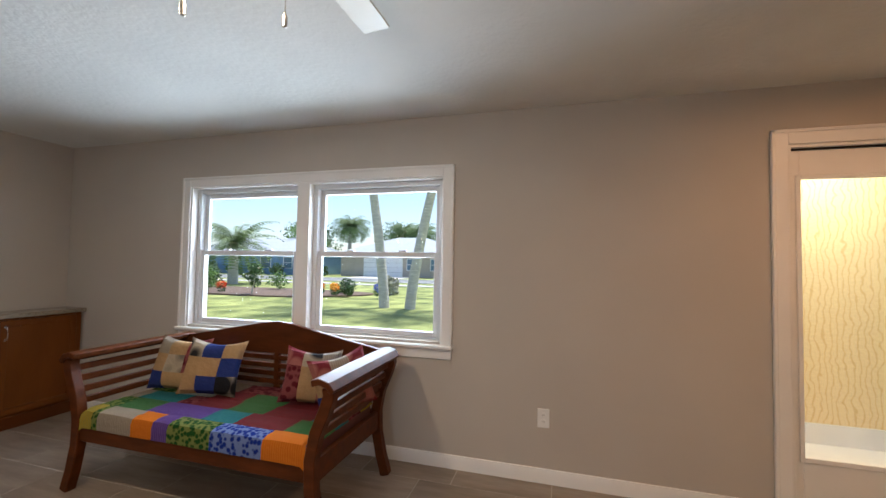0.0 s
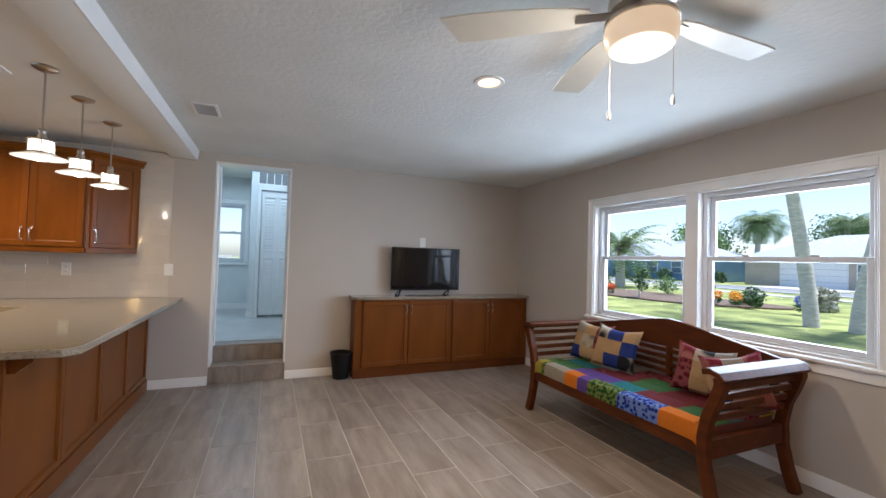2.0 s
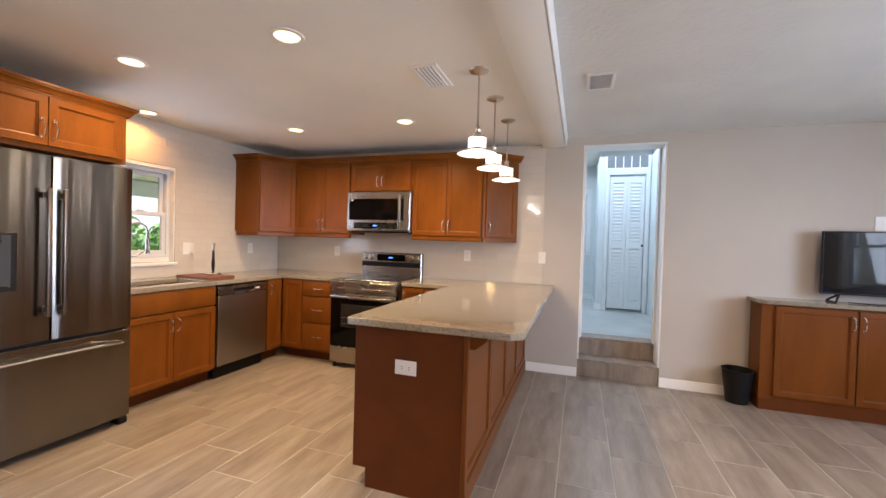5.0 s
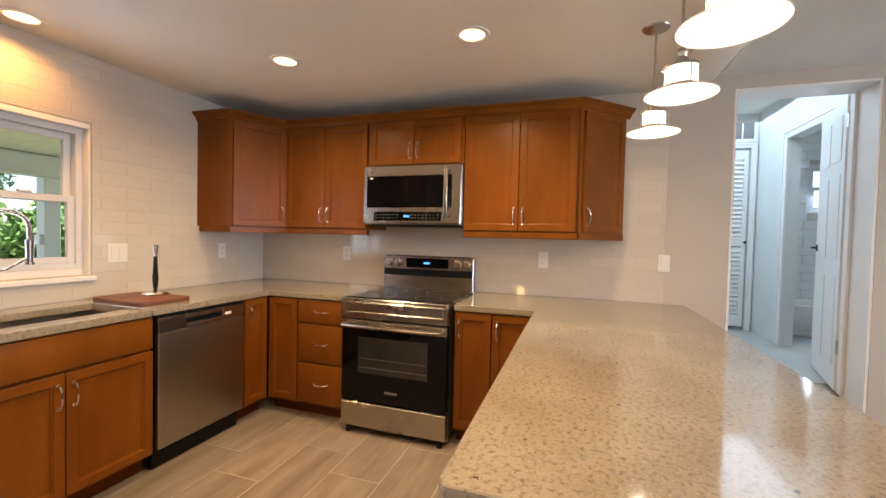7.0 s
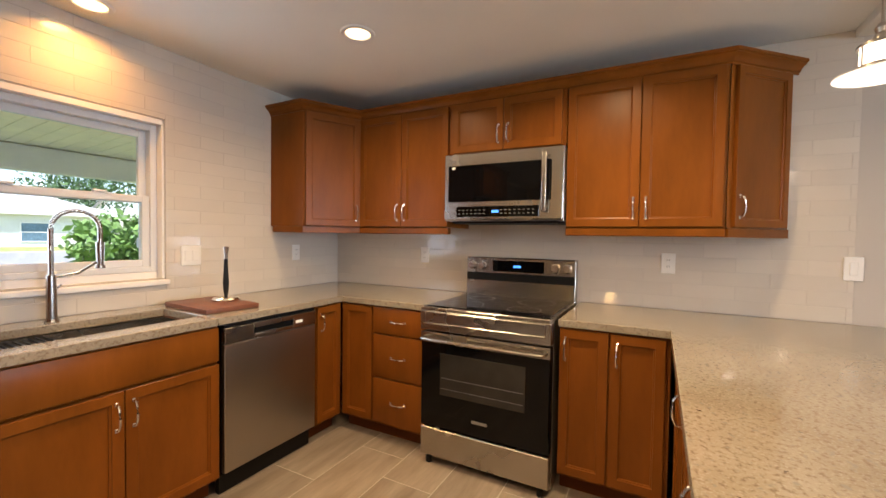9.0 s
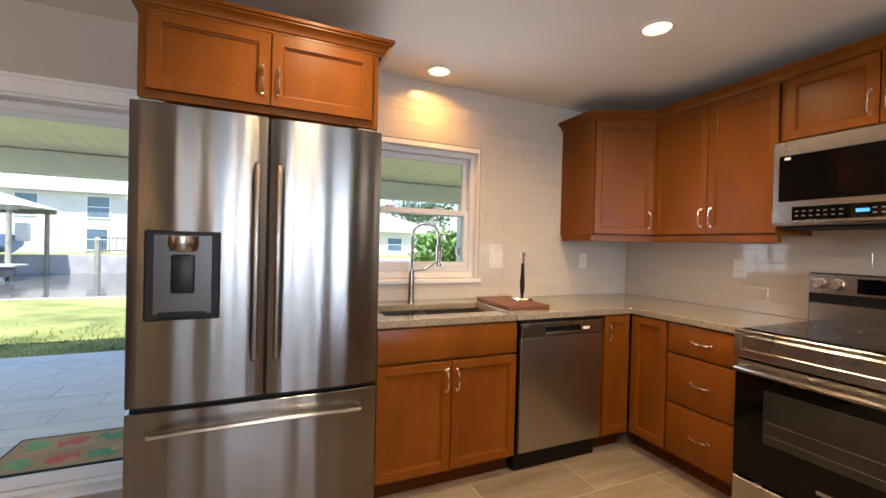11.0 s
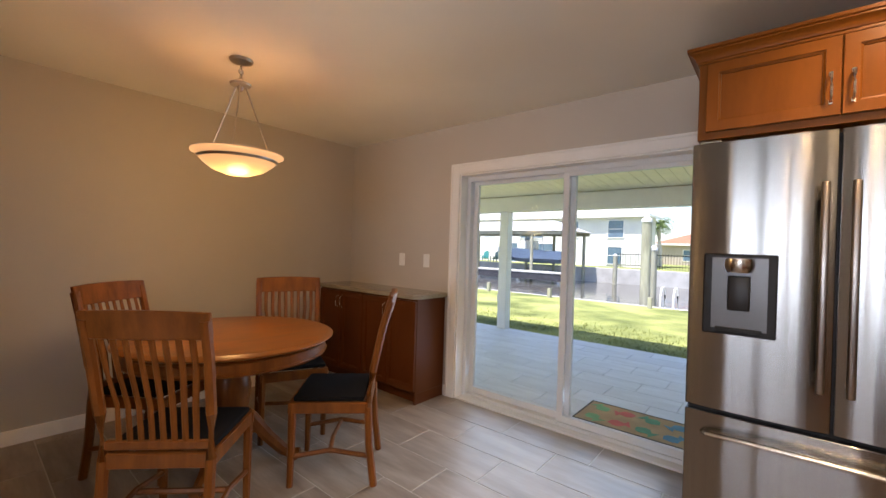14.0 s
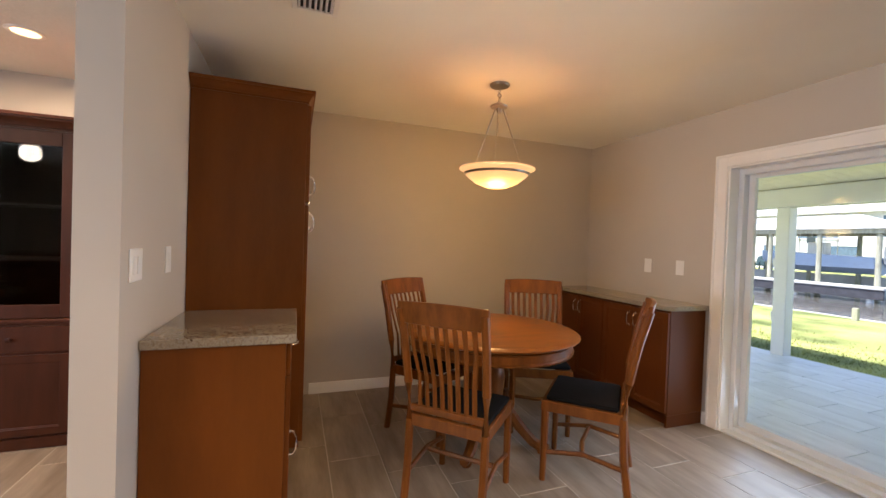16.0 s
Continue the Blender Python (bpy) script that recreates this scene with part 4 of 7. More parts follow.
# china cabinet in the next room
c = thing("china_cabinet", "dark mahogany china cabinet with glass doors", "cabinet", pose(1.70, 0.01, 0, 0, 0, -90))
CW = 1.12
part("base", boxes([(0, CW, 0, 0.39, 0.07, 0.75)], 0.004), espresso, c)
part("plinth", boxes([(-0.01, CW + 0.01, -0.012, 0.39, 0, 0.069)], 0.004), espresso, c)
part("ledge", boxes([(-0.012, CW + 0.012, -0.015, 0.39, 0.751, 0.775)], 0.004), espresso, c)
part("case", boxes([(0, 0.025, 0.02, 0.39, 0.776, 1.90), (CW - 0.025, CW, 0.02, 0.39, 0.776, 1.90), (0.025, CW - 0.025, 0.37, 0.39, 0.776, 1.90), (0.025, CW - 0.025, 0.02, 0.37, 1.86, 1.90)]), espresso, c)
part("cornice", sweep([(0, 0.39), (0, 0.02), (CW, 0.02), (CW, 0.39)], [(o, z * 1.3 + 1.90) for o, z in CROWN]), espresso, c)
part("cornice_top", box(0, CW, 0.02, 0.39, 1.901, 1.98), espresso, c)
for z in (1.12, 1.45):
    part("shelf", box(0.026, CW - 0.026, 0.04, 0.369, z, z + 0.012), mat("pale_shelf_edge", (0.35, 0.30, 0.26), 0.4), c)
for i in range(2):
    x0, x1 = i * CW / 2 + 0.004, (i + 1) * CW / 2 - 0.004
    d = part("glass_door", boxes([(x0, x0 + 0.06, 0, 0.02, 0.78, 1.89), (x1 - 0.06, x1, 0, 0.02, 0.78, 1.89), (x0 + 0.06, x1 - 0.06, 0, 0.02, 0.78, 0.86), (x0 + 0.06, x1 - 0.06, 0, 0.02, 1.81, 1.89)], 0.003), espresso, c)
    g = part("pane", box(x0 + 0.06, x1 - 0.06, 0.008, 0.012, 0.86, 1.81), cabinet_glass, d)
    dw = part("drawer", boxes([(x0, x1, -0.016, 0, 0.58, 0.735)], 0.004), espresso, c)
    part("knob", moved(lathe([(0, 0.03), (0.014, 0.026), (0.012, 0.012), (0.006, 0)], 14), pose((x0 + x1) / 2, -0.016, 0.66, 90, 0, 0)), espresso, dw)
    part("door", shaker(x1 - x0, 0.48), espresso, c, at=pose(x0, 0, 0.085))

# ---- windows and doors ----


def casing(parent, x0, x1, z0, z1, w, out, bottom=False):
    """Flat casing with a raised outer bead around an opening; wall face at y=0, room towards -y (out = 1)."""
    s = -out
    rects = [(x0 - w, x0, z0 if not bottom else z0 - w, z1 + w), (x1, x1 + w, z0 if not bottom else z0 - w, z1 + w), (x0, x1, z1, z1 + w)]
    for a, b, c_, d_ in rects:
        part("casing", boxes([(a, b, min(0, s * 0.016), max(0, s * 0.016), c_, d_)], 0.003), white_trim, parent)
    for a, b, c_, d_ in [(x0 - w - 0.004, x0 - w + 0.016, z0, z1 + w + 0.004), (x1 + w - 0.016, x1 + w + 0.004, z0, z1 + w + 0.004), (x0 - w - 0.004, x1 + w + 0.004, z1 + w - 0.016, z1 + w + 0.004)]:
        part("bead", boxes([(a, b, min(0, s * 0.023), max(0, s * 0.023), c_, d_)], 0.004), white_trim, parent)


def hung_sash(parent, x0, x1, z0, z1, y, zm):
    """A double-hung unit: frame, upper sash outside, lower sash inside; towards -y is indoors."""
    f = 0.035
    part("window_frame", boxes([(x0, x0 + f, y - 0.03, y + 0.06, z0, z1), (x1 - f, x1, y - 0.03, y + 0.06, z0, z1), (x0 + f, x1 - f, y - 0.03, y + 0.06, z1 - f, z1), (x0 + f, x1 - f, y - 0.03, y + 0.06, z0, z0 + 0.03)], 0.003), vinyl, parent)
    for a, b, yy, name in ((zm - 0.02, z1 - f, y + 0.03, "upper_sash"), (z0 + 0.03, zm + 0.02, y - 0.005, "lower_sash")):
        s = 0.038
        sash = part(name, boxes([(x0 + f, x0 + f + s, yy - 0.014, yy + 0.014, a, b), (x1 - f - s, x1 - f, yy - 0.014, yy + 0.014, a, b), (x0 + f + s, x1 - f - s, yy - 0.014, yy + 0.014, a, a + s), (x0 + f + s, x1 - f - s, yy - 0.014, yy + 0.014, b - s, b)], 0.003), vinyl, parent)
        g = part("pane", box(x0 + f + s - 0.004, x1 - f - s + 0.004, yy - 0.003, yy + 0.003, a + s - 0.004, b - s + 0.004), glass, sash)
        g.visible_shadow = False
    for lx in (x0 + 0.3 * (x1 - x0), x0 + 0.7 * (x1 - x0)):
        part("sash_lock", boxes([(lx - 0.03, lx + 0.03, y - 0.024, y + 0.008, zm + 0.021, zm + 0.034)], 0.004), vinyl, parent)


wn1 = thing("window_1", "white double-hung twin window with painted casing", "window", pose(0, N, 0), kind="structure")
casing(wn1, WIN[0], WIN[1], WIN[2] - 0.02, WIN[3], 0.075, 1)
part("window_sill", boxes([(WIN[0] - 0.085, WIN[1] + 0.085, -0.045, 0.06, WIN[2] - 0.045, WIN[2] - 0.018)], 0.006), white_trim, wn1)
part("apron", boxes([(WIN[0] - 0.075, WIN[1] + 0.075, -0.016, 0, WIN[2] - 0.115, WIN[2] - 0.046)], 0.004), white_trim, wn1)
part("jamb", boxes([(WIN[0], WIN[0] + 0.012, -0.002, 0.06, WIN[2] - 0.018, WIN[3]), (WIN[1] - 0.012, WIN[1], -0.002, 0.06, WIN[2] - 0.018, WIN[3]), (WIN[0], WIN[1], -0.002, 0.06, WIN[3] - 0.012, WIN[3]),
                     (-1.90, -1.79, -0.004, 0.18, WIN[2] - 0.018, WIN[3] - 0.012)], 0.002), white_trim, wn1)
hung_sash(wn1, WIN[0] + 0.012, -1.90, WIN[2] - 0.016, WIN[3] - 0.012, 0.09, 1.445)
hung_sash(wn1, -1.79, WIN[1] - 0.012, WIN[2] - 0.016, WIN[3] - 0.012, 0.09, 1.445)

wk = thing("window_2", "white double-hung window set deep in the tiled wall", "window", pose(0, S, 0, 0, 0, 180), kind="structure")
part("window_sill", boxes([(-KWIN[1] - 0.02, -KWIN[0] + 0.02, -0.030, 0.10, KWIN[2] - 0.035, KWIN[2] - 0.006), (-KWIN[1] + 0.012, -KWIN[0] - 0.012, 0.045, 0.135, KWIN[2] - 0.005, KWIN[2] + 0.039)], 0.005), white_trim, wk)
part("jamb", boxes([(-KWIN[1], -KWIN[1] + 0.012, -0.005, 0.13, KWIN[2], KWIN[3]), (-KWIN[0] - 0.012, -KWIN[0], -0.005, 0.13, KWIN[2], KWIN[3]), (-KWIN[1], -KWIN[0], -0.005, 0.13, KWIN[3] - 0.030, KWIN[3])], 0.002), white_trim, wk)
hung_sash(wk, -KWIN[1] + 0.012, -KWIN[0] - 0.012, KWIN[2] + 0.040, KWIN[3] - 0.030, 0.075, 1.51)

# sliding glass door
sd = thing("door_1", "white vinyl sliding glass door to the patio", "door", pose(0, S, 0, 0, 0, 180), kind="structure")
a0, a1 = -SLIDE[1], -SLIDE[0]
casing(sd, a0, a1, 0.0, SLIDE[3], 0.085, 1)
part("jamb", boxes([(a0, a0 + 0.014, -0.002, 0.095, 0, SLIDE[3]), (a1 - 0.014, a1, -0.002, 0.095, 0, SLIDE[3]), (a0 + 0.014, a1 - 0.014, -0.002, 0.095, SLIDE[3] - 0.014, SLIDE[3])], 0.002), white_trim, sd)
part("door_frame", boxes([(a0 + 0.014, a0 + 0.05, 0.09, 0.20, 0.0, SLIDE[3] - 0.014), (a1 - 0.05, a1 - 0.014, 0.09, 0.20, 0, SLIDE[3] - 0.014), (a0 + 0.05, a1 - 0.05, 0.09, 0.20, SLIDE[3] - 0.055, SLIDE[3] - 0.014), (a0 + 0.014, a1 - 0.014, 0.004, 0.089, -0.1, 0.012), (a0 + 0.05, a1 - 0.05, 0.09, 0.20, -0.1, 0.035)], 0.003), vinyl, sd)
mid = (a0 + a1) / 2 + 0.015
for p0, p1, yy, name in ((a0 + 0.045, mid + 0.04, 0.165, "fixed_panel"), (mid - 0.04, a1 - 0.045, 0.12, "sliding_panel")):
    z0, z1, s = 0.036, SLIDE[3] - 0.045, 0.046
    pn = part(name, boxes([(p0, p0 + s, yy - 0.018, yy + 0.018, z0, z1), (p1 - s, p1, yy - 0.018, yy + 0.018, z0, z1), (p0 + s, p1 - s, yy - 0.018, yy + 0.018, z0, z0 + s * 1.1), (p0 + s, p1 - s, yy - 0.018, yy + 0.018, z1 - s * 0.8, z1)], 0.003), vinyl, sd)
    g = part("pane", box(p0 + s - 0.004, p1 - s + 0.004, yy - 0.003, yy + 0.003, z0 + s, z1 - s * 0.7), glass, pn)
    g.visible_shadow = False
    if name == "sliding_panel":
        hx = p1 - 0.025
        part("handle", tube([(hx, yy - 0.018, 0.86), (hx, yy - 0.05, 0.88), (hx, yy - 0.055, 0.98), (hx, yy - 0.05, 1.08), (hx, yy - 0.018, 1.10)], 0.009, 8), vinyl, pn, "white pull handle")

# glazed door at the north wall and the papered porch behind it
nd = thing("door_2", "white half-height glazed door with painted casing", "door", pose(0, N, 0), kind="structure")
casing(nd, NDOOR[0], NDOOR[1], 0, NDOOR[3], 0.08, 1)
part("jamb", boxes([(NDOOR[0], NDOOR[0] + 0.018, -0.002, 0.2, 0, NDOOR[3]), (NDOOR[1] - 0.018, NDOOR[1], -0.002, 0.2, 0, NDOOR[3]), (NDOOR[0] + 0.018, NDOOR[1] - 0.018, -0.002, 0.2, NDOOR[3] - 0.018, NDOOR[3])], 0.002), white_trim, nd)
part("weather_strip", box(NDOOR[0] + 0.018, NDOOR[1] - 0.018, 0.02, 0.03, NDOOR[3] - 0.03, NDOOR[3] - 0.019), black_plastic, nd)
dx0, dx1 = NDOOR[0] + 0.02, NDOOR[1] - 0.02
leaf = part("leaf", boxes([(dx0, 1.378, 0.03, 0.072, 0.008, 2.06), (dx1 - 0.10, dx1, 0.03, 0.072, 0.008, 2.06), (1.378, dx1 - 0.10, 0.03, 0.072, 0.008, 0.345), (1.378, dx1 - 0.10, 0.03, 0.072, 1.90, 2.06)], 0.002), white_trim, nd)
part("glazing_bead", boxes([(1.358, 1.383, 0.022, 0.03, 0.32, 1.92), (dx1 - 0.105, dx1 - 0.08, 0.022, 0.03, 0.32, 1.92), (1.383, dx1 - 0.105, 0.022, 0.03, 0.32, 0.348), (1.383, dx1 - 0.105, 0.022, 0.03, 1.895, 1.92)], 0.003), white_trim, leaf)
g = part("pane", box(1.373, dx1 - 0.095, 0.048, 0.054, 0.34, 1.905), glass, leaf)
g.visible_shadow = False
paper = patterned("yellow_floral_wallpaper", (0.84, 0.69, 0.42), (0.74, 0.55, 0.27), 7)
for nd_ in paper.node_tree.nodes:
    if nd_.type == "TEX_WAVE":
        nd_.inputs["Distortion"].default_value = 9
        nd_.inputs["Detail"].default_value = 3
    if nd_.type == "MAP_RANGE" and nd_.inputs[1].default_value > 0.39:
        nd_.inputs[1].default_value, nd_.inputs[2].default_value = 0.80, 1.0
structure("wall_porch", join(box(0.9, 3.3, 4.05, 4.15, 0.0, 2.7), box(0.8, 0.9, 2.97, 4.15, 0.0, 2.7), box(3.3, 3.4, 2.97, 4.15, 0.0, 2.7)), paper, "yellow papered porch wall behind the glazed door", "wall")
structure("ledge_porch", join(box(0.9, 3.3, 4.035, 4.049, 0.0, 0.16), box(0.9, 3.3, 2.97, 4.15, -0.1, -0.001)), white_trim, "white ledge under the papered porch wall", "ledge")
structure("ceiling_porch", box(0.8, 3.4, 2.97, 4.15, 2.7, 2.78), smooth_ceiling, "porch ceiling", "ceiling")

# ---- steps and hall ----
HZ = 0.36
tile_step = tile_mat
st = thing("steps", "two tiled steps up into the hall", "steps", pose(0, 0, 0), kind="structure")
y0, y1 = WDOOR[0] + 0.002, WDOOR[1] - 0.002
part("tread", box(W - 0.245, W - 0.012, y0, y1, 0.0, 0.176, 0.003), tile_step, st)
part("tread", box(W - 0.45, W - 0.246, y0, y1, 0.0, HZ - 0.006, 0.003), tile_step, st)
part("nosing", box(W - 0.03, W - 0.006, y0, y1, 0.166, 0.180, 0.004), tile_step, st)
part("nosing", box(W - 0.265, W - 0.238, y0, y1, HZ - 0.02, HZ, 0.004), tile_step, st)
jb = thing("door_3", "white painted door frame with an open white door", "door", pose(0, 0, 0), kind="structure")
for ya, yb in ((WDOOR[0], WDOOR[0] + 0.015), (WDOOR[1] - 0.015, WDOOR[1])):
    part("jamb", box(W - 0.24, W - 0.003, ya, yb, 0.181, WDOOR[3] - 0.016), white_trim, jb)
part("jamb", box(W - 0.24, W - 0.003, WDOOR[0], WDOOR[1], WDOOR[3] - 0.015, WDOOR[3] - 0.001), white_trim, jb)
for ya, yb in ((WDOOR[0] + 0.016, WDOOR[0] + 0.035), (WDOOR[1] - 0.035, WDOOR[1] - 0.016)):
    part("stop", box(W - 0.236, W - 0.19, ya, yb, HZ + 0.002, WDOOR[3] - 0.017, 0.002), white_trim, jb)
lf = part("leaf", join(box(0, 0.70, -0.018, 0.018, 0, 1.96, 0.002)), white_trim, jb, "open white six-panel door", pose(W - 0.255, WDOOR[1] - 0.02, HZ + 0.012, 0, 0, 165))
for px0, px1 in ((0.08, 0.32), (0.38, 0.62)):
    for pz0, pz1 in ((0.15, 0.75), (0.88, 1.45), (1.55, 1.85)):
        part("panel", join(box(px0, px1, -0.022, -0.018, pz0, pz1, 0.0015), box(px0, px1, 0.018, 0.022, pz0, pz1, 0.0015)), white_trim, lf)
part("knob", join(moved(cyl(0.027, 0.027, 0.018, 0.028, 16), pose(0.64, 0, 0.95, -90, 0, 0)), tube([(0.64, 0.03, 0.95), (0.64, 0.055, 0.95), (0.56, 0.06, 0.95)], 0.008, 8), moved(cyl(0.027, 0.027, 0.018, 0.028, 16), pose(0.64, 0, 0.95, 90, 0, 0)), tube([(0.64, -0.03, 0.95), (0.64, -0.055, 0.95), (0.56, -0.06, 0.95)], 0.008, 8)), black_plastic, lf, "black lever handle")
for hz in (0.62, 2.12):
    part("hinge", box(W - 0.262, W - 0.238, WDOOR[1] - 0.038, WDOOR[1] - 0.012, hz, hz + 0.09), nickel, jb)
HX, HN = -8.0, -0.06
BWIN = (0.69, 1.27, 1.74, 2.32)
bath_tile = mat("white_bath_tile", (0.74, 0.75, 0.75), 0.12, var=0.02, bump=0.02)
hall_paint = mat("pale_hall_paint", (0.70, 0.73, 0.72), 0.75, var=0.03, bump=0.1, bscale=160)
structure("floor_hall", box(HX, W - 0.451, -3.4, 2.0, 0.05, HZ), mat("pale_hall_tile", (0.42, 0.42, 0.40), 0.35, var=0.15, scale=3, grain=0.05), "pale tiled hall floor", "floor")
structure("ceiling_hall", box(HX, W - 0.241, -3.4, 2.0, 2.80, 2.9), smooth_ceiling, "hall ceiling", "ceiling")
wall_along_x("wall_hall_south", -3.5, -3.4, HX - 0.1, W - 0.24, 0, 2.9, (), hall_paint, "pale painted hall wall")
wall_along_y("wall_hall_west", HX - 0.1, HX, -3.4, -0.062, 0, 2.9, [(-1.55, -0.92, 1.22, 2.30)], hall_paint, "pale painted hall wall with a window")
wall_along_x("wall_hall_north", HN, HN + 0.1, HX - 0.1, W - 0.24, HZ, 2.8, [(-6.02, -5.10, HZ, 2.36)], hall_paint, "pale painted hall wall")
wall_along_x("wall_bath_north", 2.0, 2.1, -7.45, W - 0.24, HZ, 2.9, (), hall_paint, "bathroom end wall")
wall_along_y("wall_bath_west", -7.45, -7.35, HN + 0.101, 2.0, HZ, 2.8, [BWIN], hall_paint, "bathroom outer wall with a window")
wall_along_y("wall_closet", -6.80, -6.70, -0.78, HN - 0.002, HZ, 2.8, [(-0.63, -0.13, HZ, 2.42)], hall_paint, "pale hall closet wall")
wall_along_x("wall_closet_side", -0.78, -0.68, HX, -6.80, HZ, 2.8, (), hall_paint, "closet side wall")
for nm, path in (("baseboard_hall", [(HX, -3.4), (HX, -0.78)]), ("baseboard_closet", [(HX, -0.78), (-6.70, -0.78), (-6.70, -0.70)])):
    structure(nm, moved(sweep(path, BASE), Matrix.Translation((0, 0, HZ))), white_trim, "white baseboard in the hall", "baseboard")
hw = thing("window_3", "white hall window with frosted daylight", "window", pose(HX, -1.235, 0, 0, 0, 90), kind="structure")
casing(hw, -0.315, 0.315, 1.22, 2.30, 0.07, 1)
part("window_sill", boxes([(-0.40, 0.40, -0.04, 0.03, 1.16, 1.19)], 0.004), white_trim, hw)
hung_sash(hw, -0.315, 0.315, 1.22, 2.30, 0.04, 1.76)
bw = thing("window_4", "white bathroom window above the tub", "window", pose(-7.35, 0.98, 0, 0, 0, 90), kind="structure")
hung_sash(bw, -0.29, 0.29, 1.74, 2.32, 0.04, 2.03)
# louvred closet door
ld_ = thing("door_4", "white louvred bifold closet door", "door", pose(-6.70, -0.63, HZ, 0, 0, 90), kind="structure")
casing(ld_, 0.0, 0.50, 0.0, 2.06, 0.05, 1)
for i in range(2):
    x0 = 0.012 + i * 0.24
    lv = part("leaf", boxes([(x0, x0 + 0.045, 0.01, 0.04, 0.04, 2.03), (x0 + 0.19, x0 + 0.235, 0.01, 0.04, 0.04, 2.03), (x0 + 0.045, x0 + 0.19, 0.01, 0.04, 0.04, 0.17), (x0 + 0.045, x0 + 0.19, 0.01, 0.04, 0.95, 1.06), (x0 + 0.045, x0 + 0.19, 0.01, 0.04, 1.94, 2.03)], 0.002), white_trim, ld_)
    slat = mesh_of("slat", moved(box(-0.073, 0.073, -0.029, 0.029, -0.003, 0.003), pose(0, 0, 0, 58, 0, 0)), white_trim)
    for z0, z1, n_ in ((0.18, 0.94, 15), (1.07, 1.93, 17)):
        for k in range(n_):
            s = new("slat", slat)
            s.parent = lv
            s.matrix_basis = pose(x0 + 0.1175, 0.025, z0 + (z1 - z0) * (k + 0.5) / n_)
part("knob", lathe([(0, 0), (0.012, 0.0), (0.016, 0.014), (0, 0.022)], 12), black_plastic, ld_, "small black knob", pose(0.475, 0.01, 1.0, 90, 0, 0))
vg = thing("return_vent", "white return air grille above the closet door", "vent", pose(-6.70, -0.70, HZ + 2.13, 0, 0, 90))
part("frame", boxes([(0, 0.62, -0.012, 0, 0, 0.03), (0, 0.62, -0.012, 0, 0.21, 0.24), (0, 0.03, -0.012, 0, 0.03, 0.21), (0.59, 0.62, -0.012, 0, 0.03, 0.21)], 0.002), white_trim, vg)
part("backing", box(0.03, 0.59, -0.002, 0, 0.03, 0.21), grey_plastic, vg)
for k in range(1, 5):
    part("mullion", box(0.03 + k * 0.112 - 0.006, 0.03 + k * 0.112 + 0.006, -0.011, -0.002, 0.03, 0.21), white_trim, vg)
# bathroom seen through the hall
tb = structure("tiles_bath", boxes([(-7.349, -7.343, a, b, c, d) for a, b, c, d in wall_boxes(HN + 0.11, 1.62, HZ + 0.33, 2.76, [BWIN])]), tile_joint, "glazed white tile above the bathtub", "tiles")
for k in range(23):
    za = HZ + 0.335 + k * 0.105
    for j in range(-1, 6):
        ya, yb = HN + 0.112 + (j + 0.5 * (k % 2)) * 0.305, HN + 0.112 + (j + 0.5 * (k % 2)) * 0.305 + 0.301
        ya, yb = max(ya, HN + 0.112), min(yb, 1.618)
        if yb - ya < 0.04:
            continue
        spans = [(ya, yb)]
        if za + 0.101 > BWIN[2] and za < BWIN[3]:
            spans = [(ya, min(yb, BWIN[0])), (max(ya, BWIN[1]), yb)]
        for a, b in spans:
            if b - a > 0.02:
                part("tile", box(-7.343, -7.335, a, b, za, za + 0.101, 0.0015), bath_tile, tb)
bt = thing("bathtub", "white bathtub under a tiled wall", "bathtub", pose(-6.61, 0.05, HZ))
part("tub", join(box(-0.72, 0.0, 0.0, 1.56, 0, 0.05, 0.01), box(-0.06, 0.0, 0.0, 1.56, 0.05, 0.33, 0.015, 2), box(-0.72, -0.65, 0.0, 1.56, 0.05, 0.33, 0.015, 2), box(-0.66, -0.05, 0.0, 0.07, 0.05, 0.33, 0.015, 2), box(-0.66, -0.05, 1.49, 1.56, 0.05, 0.33, 0.015, 2)), white_plastic, bt)
dc = thing("door_5", "white bathroom door casing", "door", pose(0, HN, 0), kind="structure")
casing(dc, -6.02, -5.10, HZ, 2.36, 0.07, 1)

# ---- ceiling fixtures ----


def recessed(x, y, z):
    c = thing("recessed_light", "round white recessed ceiling light, lit warm", "light", pose(x, y, z), "recessed ceiling lights")
    part("trim_ring", lathe([(0.062, -0.002), (0.066, -0.009), (0.085, -0.007), (0.09, -0.001), (0.062, -0.001)], 28), white_trim, c)
    part("lens", lathe([(0, -0.004), (0.063, -0.004), (0.063, -0.001), (0, -0.001)], 28), spot_glow, c, "glowing lens")


for sx, sy in KITCHEN_SPOTS:
    recessed(sx, sy, KC)
for sx, sy in LIVING_SPOTS:
    recessed(sx, sy, LC)


